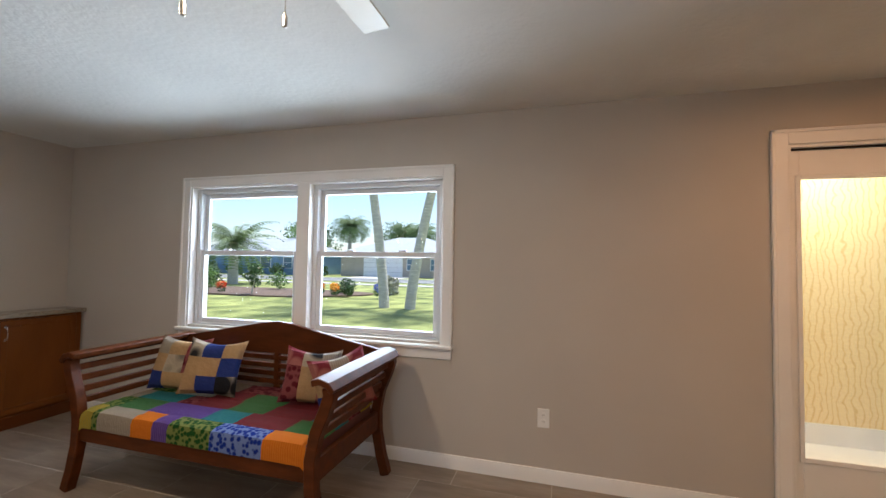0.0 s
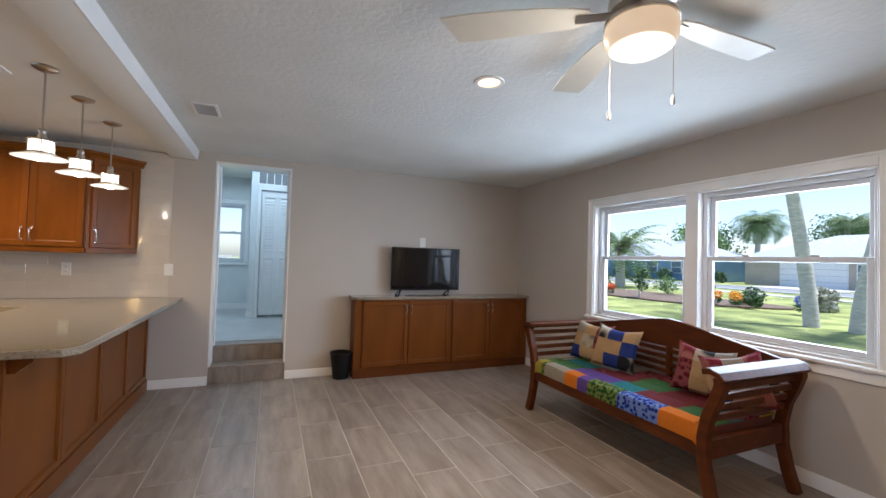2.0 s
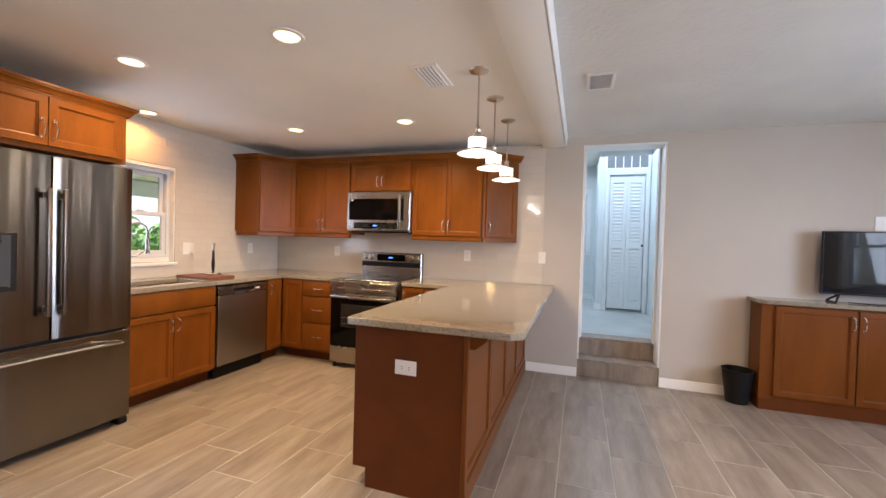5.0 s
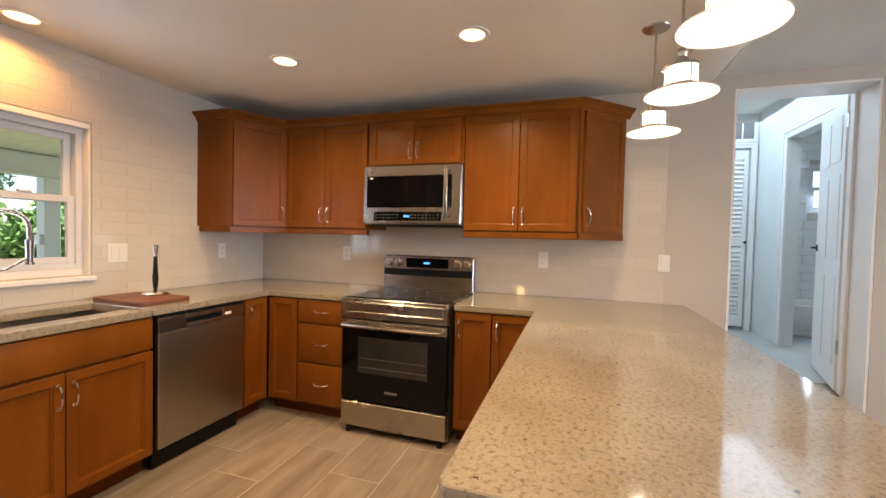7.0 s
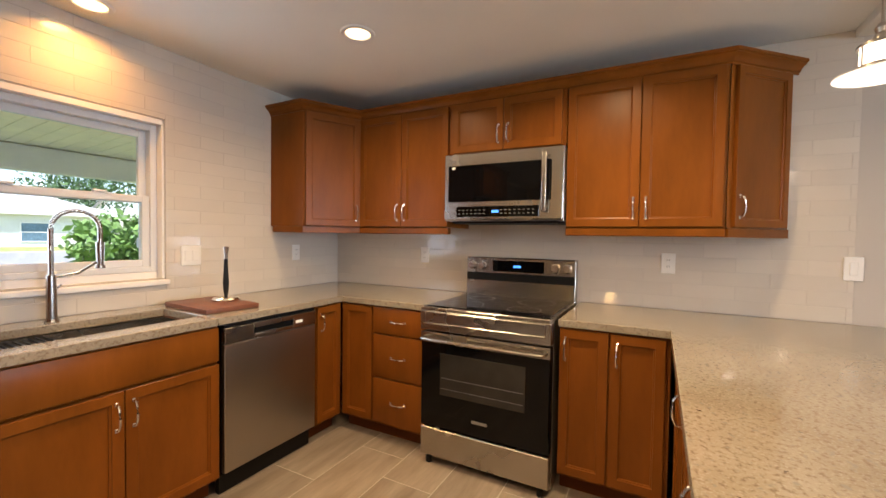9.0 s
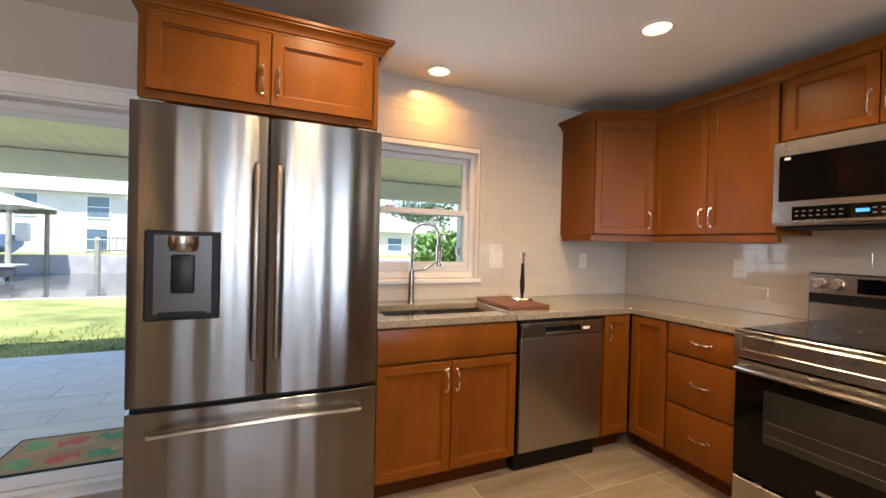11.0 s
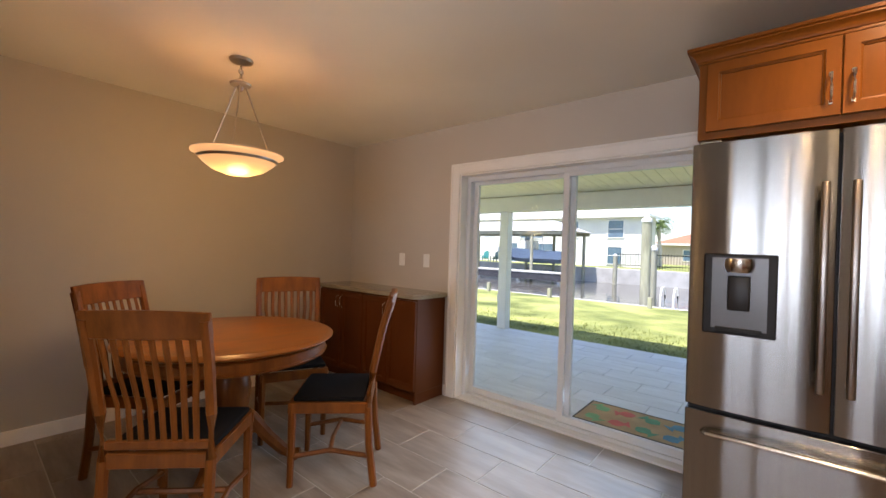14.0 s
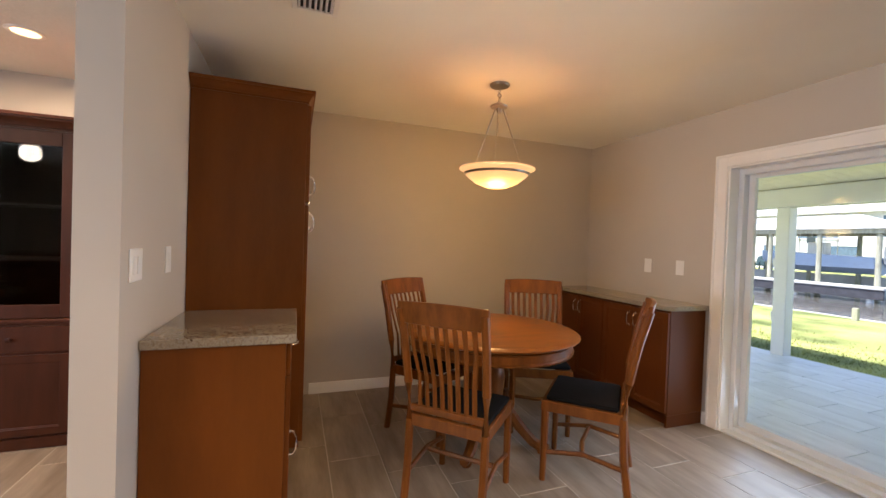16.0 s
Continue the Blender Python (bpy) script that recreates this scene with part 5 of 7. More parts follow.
def vent(x, y, z, rz, w=0.30, d=0.15, n_=6):
    c = thing("ceiling_vent", "white slatted ceiling air vent", "vent", pose(x, y, z, 0, 0, rz), "ceiling vents")
    part("frame", boxes([(-w / 2, w / 2, -d / 2, -d / 2 + 0.022, -0.010, 0), (-w / 2, w / 2, d / 2 - 0.022, d / 2, -0.010, 0), (-w / 2, -w / 2 + 0.022, -d / 2 + 0.022, d / 2 - 0.022, -0.010, 0), (w / 2 - 0.022, w / 2, -d / 2 + 0.022, d / 2 - 0.022, -0.010, 0)], 0.002), white_trim, c)
    # Dark sheet standing in for the shade between and behind the slats.
    part("backing", box(-w / 2 + 0.02, w / 2 - 0.02, -d / 2 + 0.02, d / 2 - 0.02, -0.003, -0.001), dark_plastic, c)
    me = mesh_of("slat", moved(box(-w / 2 + 0.022, w / 2 - 0.022, -0.008, 0.008, -0.001, 0.001), pose(0, 0, 0, 52, 0, 0)), white_trim)
    for k in range(n_):
        s = new("slat", me)
        s.parent = c
        s.matrix_basis = pose(0, -d / 2 + 0.03 + (d - 0.06) * k / (n_ - 1), -0.008)


vent(-2.96, -0.935, LC, 90, 0.175, 0.27, 11)
vent(-2.468, -1.95, KC, 0, 0.34, 0.18, 6)
vent(0.475, -1.87, KC, 0, 0.30, 0.20, 7)

for px in (-2.46, -2.95, -3.49):
    c = thing("pendant_light", "nickel pendant with a white glass saucer shade, lit", "light", pose(px, -1.64, KC), "pendants over the peninsula")
    up = 0.055
    part("canopy", lathe([(0, -0.022), (0.03, -0.022), (0.058, -0.008), (0.062, 0), (0, 0)], 24), nickel, c)
    part("rod", cyl(0.0055, 0.0055, -0.345, -0.02, 8), nickel, c)
    part("socket", lathe([(0, -0.395), (0.012, -0.395), (0.02, -0.41), (0.016, -0.425), (0.022, -0.435), (0.022, -0.452), (0.060, -0.458), (0.062, -0.468), (0, -0.468)], 24), nickel, c, at=pose(0, 0, up))
    part("glass_band", lathe([(0.052, -0.468), (0.053, -0.53), (0.049, -0.53), (0.048, -0.468)], 24), frost_glow, c, "lit white glass cylinder", at=pose(0, 0, up))
    part("ring", lathe([(0.052, -0.527), (0.060, -0.527), (0.060, -0.536), (0.052, -0.536)], 24), nickel, c, at=pose(0, 0, up))
    for k in range(4):
        part("cage_bar", box(0.053, 0.057, -0.003, 0.003, -0.53, -0.466), nickel, c, at=pose(0, 0, up, 0, 0, 20 + 90 * k))
    part("shade", lathe([(0.04, -0.533), (0.075, -0.541), (0.118, -0.556), (0.118, -0.560), (0.075, -0.546), (0.04, -0.539)], 32), glow("saucer_glow", (1.0, 0.84, 0.66), 0.10, (0.7, 0.68, 0.64)), c, "white glass saucer shade", at=pose(0, 0, up))
    part("bulb", lathe([(0, -0.578), (0.022, -0.573), (0.035, -0.555), (0.036, -0.54), (0, -0.535)], 18), bulb_glow, c, "glowing bulb", at=pose(0, 0, up))
    lamp("pendant_glow", "POINT", pose(px, -1.64, KC - 0.56), 0.9, SOFT, 0.03)

c = thing("pendant_bowl", "alabaster bowl pendant on three rods over the table, lit", "light", pose(1.035, -3.055, KC))
part("canopy", lathe([(0, -0.028), (0.02, -0.028), (0.06, -0.014), (0.066, 0), (0, 0)], 24), nickel, c)
for k in range(3):
    part("chain_link", moved(lathe([(0.012, -0.0025), (0.0155, 0), (0.012, 0.0025), (0.0085, 0), (0.012, -0.0025)], 14), pose(0, 0, -0.045 - k * 0.026, 90, 0, 90 * (k % 2))), nickel, c)
part("hub", lathe([(0, -0.115), (0.012, -0.115), (0.03, -0.125), (0.06, -0.142), (0.055, -0.152), (0.02, -0.16), (0.012, -0.185), (0, -0.185)], 24), nickel, c)
for k in range(3):
    a = 2 * math.pi * k / 3 + 0.5
    part("rod", tube([(0.03 * math.cos(a), 0.03 * math.sin(a), -0.155), (0.200 * math.cos(a), 0.200 * math.sin(a), -0.555)], 0.0045, 6), nickel, c)
part("bowl", lathe([(r_ * 0.875, z_) for r_, z_ in ((0, -0.685), (0.08, -0.678), (0.16, -0.652), (0.22, -0.612), (0.255, -0.575), (0.285, -0.562), (0.285, -0.554), (0.25, -0.566), (0.21, -0.605), (0.15, -0.642), (0.08, -0.667), (0, -0.674))], 48), bowl_glow, c, "amber alabaster glass bowl")
part("ring", lathe([(0.2065, -0.600), (0.212, -0.594), (0.217, -0.586), (0.213, -0.586), (0.2065, -0.596)], 48), nickel, c)
lamp("bowl_glow", "POINT", pose(1.035, -3.055, KC - 0.53), 2.6, (1.0, 0.50, 0.15), 0.06)
lamp("bowl_glow", "POINT", pose(1.035, -3.055, KC - 0.80), 8.5, (1.0, 0.60, 0.20), 0.10)

# ceiling fan
FX, FY = -0.67, 0.81
c = thing("ceiling_fan", "white five-blade ceiling fan with a lit glass globe", "fan", pose(FX, FY, LC))
part("motor", lathe([(0, -0.10), (0.095, -0.10), (0.115, -0.085), (0.12, -0.05), (0.11, -0.015), (0.09, 0), (0, 0)], 32), nickel, c, "brushed nickel flush motor housing")
part("light_ring", lathe([(0, -0.101), (0.10, -0.101), (0.105, -0.115), (0.132, -0.125), (0.134, -0.14), (0, -0.14)], 32), nickel, c)
part("globe", lathe([(0.128, -0.141), (0.134, -0.165), (0.132, -0.195), (0.114, -0.228), (0.075, -0.248), (0, -0.255)], 32), glow("globe_glow", (1.0, 0.66, 0.36), 0.35, (0.55, 0.5, 0.42)), c, "lit frosted glass globe")
blade_mat = mat("white_fan_blade", (0.72, 0.70, 0.62), 0.4, var=0.04, bump=0.02)
for k in range(5):
    bm = bmesh.new()
    prof = [(0.19, 0.038), (0.26, 0.055), (0.38, 0.072), (0.52, 0.082), (0.66, 0.086), (0.775, 0.082)]
    up = [bm.verts.new((x, y, 0.004)) for x, y in prof] + [bm.verts.new((x * (0.93 if x > 0.7 else 1.0), -y * (0.75 if x > 0.3 else 1.0), 0.004)) for x, y in prof[::-1]]
    dn = [bm.verts.new((v.co.x, v.co.y, -0.004)) for v in up]
    bm.faces.new(up)
    bm.faces.new(dn[::-1])
    for i in range(len(up)):
        j = (i + 1) % len(up)
        bm.faces.new((up[i], dn[i], dn[j], up[j]))
    bmesh.ops.recalc_face_normals(bm, faces=bm.faces)
    bl = part("blade", bm, blade_mat, c, at=pose(0, 0, -0.085, 0, 0, 17 + 72 * k) @ pose(0, 0, 0, 11, 0, 0))
    part("bracket", boxes([(0.10, 0.24, -0.022, 0.022, -0.010, -0.0045)], 0.003), nickel, bl)
for a, zz in ((186, -0.43), (74, -0.40)):
    ca, sa = 0.137 * math.cos(radians(a)), 0.137 * math.sin(radians(a))
    ch = part("pull_chain", tube([(ca, sa, -0.135), (ca, sa, zz)], 0.0016, 5), nickel, c)
    part("fob", lathe([(0, zz - 0.04), (0.007, zz - 0.036), (0.008, zz - 0.01), (0.004, zz), (0, zz)], 12, (ca, sa, 0)), nickel, ch)
lamp("fan_glow", "POINT", pose(FX, FY, LC - 0.33), 7.0, SOFT, 0.09)

# ---- day bench ----
b = thing("bench", "honey teak day bench with scrolled arms and slatted sides", "bench", pose(-1.875, 2.19, 0) @ Matrix.Diagonal((1, 1, 1.09, 1)))
BW, BD = 0.825, 0.37


def flat_bar(pts, w_, t_, bev=0.004):
    """A bar of w_ (along x) by t_, swept along points in the y-z plane."""
    bm = bmesh.new()
    P = [Vector(p) for p in pts]
    rings = []
    for i, p in enumerate(P):
        d = (P[min(i + 1, len(P) - 1)] - P[max(i - 1, 0)]).normalized()
        nrm = Vector((0, -d.z, d.y))
        rings.append([bm.verts.new(p + Vector((sx * w_ / 2, 0, 0)) + nrm * sn * t_ / 2) for sx, sn in ((-1, -1), (1, -1), (1, 1), (-1, 1))])
    for r0, r1 in zip(rings, rings[1:]):
        for k in range(4):
            bm.faces.new((r0[k], r0[(k + 1) % 4], r1[(k + 1) % 4], r1[k]))
    bm.faces.new(rings[0])
    bm.faces.new(rings[-1])
    bmesh.ops.recalc_face_normals(bm, faces=bm.faces)
    if bev:
        bmesh.ops.bevel(bm, geom=[e for e in bm.edges if e.calc_face_angle(0) > 0.9], offset=bev, segments=1, affect="EDGES")
    return bm


turn = Matrix(((0, 1, 0, 0), (1, 0, 0, 0), (0, 0, 1, 0), (0, 0, 0, 1)))
for sx in (-1, 1):
    # legs sweep outwards; the front ones run up into the rolled arm
    prof = [(0.04, 0.0), (0.0, 0.12), (-0.03, 0.25), (-0.035, 0.38), (-0.01, 0.50), (0.035, 0.60), (0.06, 0.67), (0.055, 0.71)]
    for yy in (-BD, BD):
        pts = [(0, o * 1.0, z) for o, z in prof]
        bar = moved(flat_bar(pts, 0.055, 0.06), Matrix(((0, sx, 0, sx * BW), (1, 0, 0, yy), (0, 0, 1, 0), (0, 0, 0, 1))))
        part("leg", bar, teak, b, "curved leg that runs up to the arm")
    part("arm_rail", moved(flat_bar([(0, o - 0.02, z) for o, z in ((-0.005, 0.728), (0.04, 0.738), (0.085, 0.726), (0.112, 0.695))], BD * 2 + 0.09, 0.03, 0.004), Matrix(((0, sx, 0, sx * BW), (1, 0, 0, 0), (0, 0, 1, 0), (0, 0, 0, 1)))), teak, b, "rolled arm rest")
    part("side_rail", box(sx * (BW - 0.03) - 0.018, sx * (BW - 0.03) + 0.018, -BD + 0.03, BD - 0.03, 0.27, 0.375, 0.004), teak, b)
    for k in range(4):
        z = 0.465 + k * 0.058
        o = sx * (BW + (-0.018, 0.0, 0.02, 0.04)[k])
        part("side_slat", box(o - 0.011, o + 0.011, -BD + 0.02, BD - 0.02, z, z + 0.034, 0.003), teak, b)
part("front_rail", box(-BW + 0.03, BW - 0.03, -BD - 0.012, -BD + 0.022, 0.275, 0.375, 0.005), teak, b)
part("back_rail", box(-BW + 0.03, BW - 0.03, BD - 0.02, BD + 0.015, 0.275, 0.375, 0.005), teak, b)
part("slat_base", box(-BW + 0.03, BW - 0.03, -BD + 0.022, BD - 0.022, 0.31, 0.338), teak, b)
top = [(-BW, 0.66), (BW, 0.66), (BW, 0.735), (0.45, 0.800), (0.12, 0.858), (0.0, 0.870), (-0.12, 0.858), (-0.45, 0.800), (-BW, 0.735)]
part("crest", prism(top, -0.018, 0.018, 0.004), teak, b, "peaked top board of the back", Matrix(((1, 0, 0, 0), (0, 0, -1, BD + 0.005), (0, 1, 0, 0), (0, 0, 0, 1))))
for k in range(4):
    z = 0.46 + k * 0.052
    part("back_slat", box(-BW + 0.03, BW - 0.03, BD - 0.008, BD + 0.016, z, z + 0.030, 0.003), teak, b)
for px in (-0.42, 0.0, 0.42):
    part("back_post", box(px - 0.02, px + 0.02, BD - 0.013, BD + 0.02, 0.375, 0.675, 0.003), teak, b)
# quilted mattress
q = thing("mattress", "patchwork quilted seat mattress on the bench", "mattress", pose(-1.875, 2.18, 0.3695))
part("core", box(-BW + 0.055, BW - 0.055, -BD - 0.004, BD - 0.03, 0.0, 0.112, 0.03, 3), mat("quilt_backing", (0.10, 0.03, 0.025), 0.95, var=0.2, bump=0.3, bscale=150), q)
CL = [patterned("patch_red", (0.144, 0.01296, 0.01584), (0.072, 0.0216, 0.0216), 26), patterned("patch_green", (0.018, 0.0792, 0.0216), (0.0576, 0.108, 0.036), 26), patterned("patch_blue", (0.0072, 0.0216, 0.1728), (0.1152, 0.1584, 0.324), 40, "V"),
      patterned("patch_purple", (0.0648, 0.0288, 0.1512), (0.0936, 0.0576, 0.1872), 24), patterned("patch_orange", (0.396, 0.1008, 0.00576), (0.432, 0.1296, 0.0108), 24), patterned("patch_cream", (0.2448, 0.2088, 0.1584), (0.1944, 0.1584, 0.1224), 24),
      patterned("patch_teal", (0.00864, 0.0936, 0.108), (0.036, 0.1368, 0.144), 24), patterned("patch_yellow", (0.288, 0.1944, 0.0144), (0.216, 0.1872, 0.0432), 24), patterned("patch_maroon", (0.072, 0.0072, 0.01296), (0.1584, 0.0432, 0.0432), 30, "V"),
      patterned("patch_leaf", (0.0108, 0.0504, 0.0108), (0.1224, 0.144, 0.036), 38, "V")]


def quilt_point(u, v):
    """The mattress skin: u across, v from the front hem (0) over the rounded edge to the back (1)."""
    depth, drop, rad = 2 * BD - 0.03, 0.105, 0.035
    t_ = v * (depth + drop)
    ex = BW - 0.05
    x = ex * u
    if t_ < drop - rad:
        y, z = -BD - 0.012, 0.018 + t_
    elif t_ < drop + rad * 0.571:
        a = (t_ - drop + rad) / (rad * 1.571) * math.pi / 2
        y, z = -BD - 0.012 + rad * (1 - math.cos(a)), 0.018 + drop - rad + rad * math.sin(a)
    else:
        y, z = -BD - 0.012 + t_ - drop + rad * 0.43, 0.018 + drop
    side = max(0.0, abs(u) - 0.94) / 0.06
    z -= 0.03 * side * side
    puff = 0.004 * noise.noise(Vector((x * 14, t_ * 22, 3.0))) + 0.006 * noise.noise(Vector((x * 4, t_ * 5, 8.0)))
    return Vector((x, y - puff * 0.5, z + puff))


def quilt_patch(u0, u1, v0, v1, material):
    nu, nv = max(3, round((u1 - u0) * 22)), max(3, round((v1 - v0) * 26))
    bm = bmesh.new()
    top = [[None] * (nv + 1) for _ in range(nu + 1)]
    for i in range(nu + 1):
        for j in range(nv + 1):
            p = quilt_point(u0 + (u1 - u0) * i / nu, v0 + (v1 - v0) * j / nv)
            if i in (0, nu) or j in (0, nv):
                p.z -= 0.004
            top[i][j] = bm.verts.new(p)
    for i in range(nu):
        for j in range(nv):
            bm.faces.new((top[i][j], top[i + 1][j], top[i + 1][j + 1], top[i][j + 1]))
    part("patch", bm, material, q)


RED, GREEN, BLUE, PURPLE, ORANGE, CREAM, TEAL, YELLOW, MAROON, LEAF = range(10)
ROWS = ((0.0, 0.24, ((-1.0, YELLOW), (-0.86, LEAF), (-0.80, CREAM), (-0.47, ORANGE), (-0.27, PURPLE), (-0.13, LEAF), (0.24, BLUE), (0.56, BLUE), (0.66, ORANGE))),
        (0.24, 0.44, ((-1.0, LEAF), (-0.80, GREEN), (-0.50, PURPLE), (0.02, TEAL), (0.30, RED), (0.72, GREEN))),
        (0.44, 0.62, ((-1.0, CREAM), (-0.86, TEAL), (-0.45, MAROON), (-0.30, RED), (0.05, GREEN), (0.38, RED), (0.80, TEAL))),
        (0.62, 0.80, ((-1.0, LEAF), (-0.70, CREAM), (-0.30, RED), (0.02, GREEN), (0.40, RED), (0.70, MAROON))),
        (0.80, 1.0, ((-1.0, GREEN), (-0.75, CREAM), (-0.20, MAROON), (0.25, RED), (0.60, MAROON), (0.85, YELLOW))))
for v0, v1, cells in ROWS:
    for k, (u0, col) in enumerate(cells):
        quilt_patch(u0, cells[k + 1][0] if k + 1 < len(cells) else 1.0, v0, v1, CL[col])


def cushion(m, rows, label, s=0.185):
    """A square cushion; rows of cloth from the bottom up."""
    c = thing("cushion", label, "cushion", m, "patchwork cushions on the bench")
    n_ = 5
    k = len(rows)

    def skin(u, v, side):
        bulge = 0.068 * max(0.0, (1 - u ** 4) * (1 - v ** 4)) ** 0.55
        bulge *= 1 + 0.14 * noise.noise(Vector((u * 2.2, v * 2.2, m.translation.x * 7)))
        pin = 1 - 0.09 * (1 - abs(u) ** 2) * abs(v) ** 5 - 0.09 * (1 - abs(v) ** 2) * abs(u) ** 5
        return (u * s * pin, side * bulge, v * s * pin - 0.012 * (1 - u * u) * (v + 1))

    def sheet(u0, v0, w_, n, side):
        bm = bmesh.new()
        g = [[bm.verts.new(skin(u0 + w_ * i / n, v0 + w_ * j / n, side)) for j in range(n + 1)] for i in range(n + 1)]
        for i in range(n):
            for j in range(n):
                f = [g[i][j], g[i + 1][j], g[i + 1][j + 1], g[i][j + 1]]
                bm.faces.new(f if side < 0 else f[::-1])
        return bm
    for d in range(k):
        for a in range(k):
            part("patch", sheet(a / k * 2 - 1, d / k * 2 - 1, 2 / k, n_, -1), rows[d][a], c)
    part("back", sheet(-1, -1, 2, n_ * k, 1), rows[0][0], c)
    return c


navy = patterned("patch_navy", (0.012, 0.02, 0.10), (0.025, 0.04, 0.15), 50)
sand = patterned("patch_sand", (0.33, 0.21, 0.10), (0.26, 0.16, 0.075), 50)
wedge = patterned("patch_wedge", (0.012, 0.012, 0.014), (0.30, 0.25, 0.18), 7, "V")
rose = patterned("patch_rose", (0.24, 0.09, 0.075), (0.12, 0.014, 0.02), 9, "V")
cream_ = CL[CREAM]
seat_z = 0.495 + 0.17
cushion(pose(-2.45, 2.29, seat_z, -20, 3, 12), ((navy, sand, sand), (sand, wedge, CL[MAROON]), (cream_, sand, rose)), "cream and navy patchwork cushion leaning on the arm")
cushion(pose(-2.13, 2.25, seat_z + 0.01, -22, 4, 20), ((sand, navy, wedge), (sand, sand, navy), (wedge, navy, sand)), "tan and navy checked patchwork cushion")
cushion(pose(-1.44, 2.33, seat_z - 0.005, -20, 6, 24), ((CL[MAROON], sand, rose), (CL[MAROON], sand, CL[RED]), (rose, wedge, cream_)), "maroon and tan patchwork cushion", 0.175)
cushion(pose(-1.19, 2.28, seat_z, -20, -12, 44), ((navy, sand, rose), (sand, wedge, cream_), (rose, cream_, rose)), "striped red and cream patchwork cushion against the arm", 0.175)

# ---- kitchen small things ----
c = thing("cutting_board", "reddish wooden cutting board on the counter", "board", pose(-3.045, -4.455, TOP1 + 0.001, 0, 0, 86))
part("board", box(-0.215, 0.215, -0.145, 0.145, 0, 0.024, 0.004, 2), mat("cherry_board", (0.155, 0.055, 0.028), 0.5, var=0.25, scale=3, stretch=(1, 8, 1), grain=0.1), c)
c = thing("paper_towel_holder", "chrome paper towel holder standing on the board", "holder", pose(-3.13, -4.46, TOP1 + 0.0255))
part("base", lathe([(0, 0), (0.072, 0), (0.075, 0.008), (0.066, 0.018), (0.02, 0.024), (0, 0.024)], 28), chrome, c)
part("stem", lathe([(0.008, 0.022), (0.013, 0.05), (0.017, 0.10), (0.013, 0.16), (0.010, 0.24), (0, 0.24)], 16), black_plastic, c)
part("finial", lathe([(0.010, 0.24), (0.012, 0.27), (0.017, 0.30), (0.018, 0.31), (0, 0.312)], 16), chrome, c)

# ---- outdoors ----
rnd = random.Random(7)
grass_mat = mat("lawn_grass", (0.15, 0.205, 0.035), 0.9, var=0.4, scale=0.9, bump=0.8, bscale=45, dist=0.05, grain=0.35, c2=(0.33, 0.35, 0.11))
concrete = mat("pale_concrete", (0.50, 0.49, 0.47), 0.85, var=0.12, scale=1.5, bump=0.2, bscale=80)
paver_mat = mat("pale_patio_paver", (0.66, 0.69, 0.73), 0.42, var=0.10, scale=2.5, stretch=(1, 4, 1), bump=0.1, bscale=60, random_tint=0.05)
mulch = mat("bark_mulch", (0.16, 0.11, 0.08), 0.95, var=0.4, scale=9, bump=0.8, bscale=50, dist=0.03)
stucco_white = mat("white_stucco", (0.72, 0.71, 0.69), 0.85, var=0.05, scale=1, bump=0.2, bscale=30)
stucco_blue = mat("pale_blue_siding", (0.22, 0.34, 0.50), 0.8, var=0.08, scale=0.6, bump=0.15)
stucco_tan = mat("tan_stucco", (0.46, 0.40, 0.33), 0.85, var=0.08, scale=0.8, bump=0.2)
shingle_grey = mat("grey_shingles", (0.36, 0.39, 0.44), 0.9, var=0.2, scale=3, stretch=(1, 1, 6), bump=0.4, bscale=8, dist=0.05)
shingle_terracotta = mat("terracotta_roof", (0.36, 0.16, 0.09), 0.85, var=0.2, scale=3, bump=0.4, bscale=8, dist=0.05)
metal_roof = mat("pale_metal_roof", (0.50, 0.50, 0.49), 0.5, var=0.06, scale=1, bump=0.05)
timber = mat("weathered_timber", (0.38, 0.37, 0.28), 0.85, var=0.25, scale=3, stretch=(4, 4, 0.6), bump=0.3, bscale=30)
window_dark = mat("window_seen_from_outside", (0.13, 0.20, 0.27), 0.08, var=0.2, bump=0)
palm_bark = mat("palm_bark", (0.58, 0.54, 0.48), 0.9, var=0.2, scale=5, stretch=(1, 1, 4), bump=0.6, bscale=18, dist=0.03)
leaf_mat = mat("leaf_green", (0.055, 0.11, 0.03), 0.6, var=0.45, scale=2.5, bump=0.0, grain=0.2)
leaf_light = mat("light_leaf_green", (0.15, 0.26, 0.06), 0.6, var=0.4, scale=2.5, bump=0.0, grain=0.2)
frond_mat = mat("palm_frond_green", (0.13, 0.20, 0.055), 0.55, var=0.35, scale=2, bump=0.0, grain=0.2)
water_mat = mat("canal_water", (0.10, 0.095, 0.085), 0.07, var=0.15, scale=0.3, bump=0.30, bscale=1.6, dist=0.08)

bm = bmesh.new()
prof = [(420, -0.24), (N + 1.6, -0.24), (2.9, -0.24), (-8.05, -0.24), (-8.08, -0.07), (-14.0, -0.12), (-14.05, -1.7), (-33.95, -1.7), (-34.0, 0.08), (-420, 0.08)]
rows_ = [[bm.verts.new((x, y, z)) for x in (-420, -60, 0, 60, 420)] for y, z in prof]
for r0, r1 in zip(rows_, rows_[1:]):
    for k in range(4):
        bm.faces.new((r0[k], r0[k + 1], r1[k + 1], r1[k]))
bmesh.ops.recalc_face_normals(bm, faces=bm.faces)
structure("ground", bm, grass_mat, "sunlit green lawn", "ground")
structure("water", box(-420, 420, -33.96, -14.04, -1.2, -0.95), water_mat, "brownish canal water with ripples", "water")
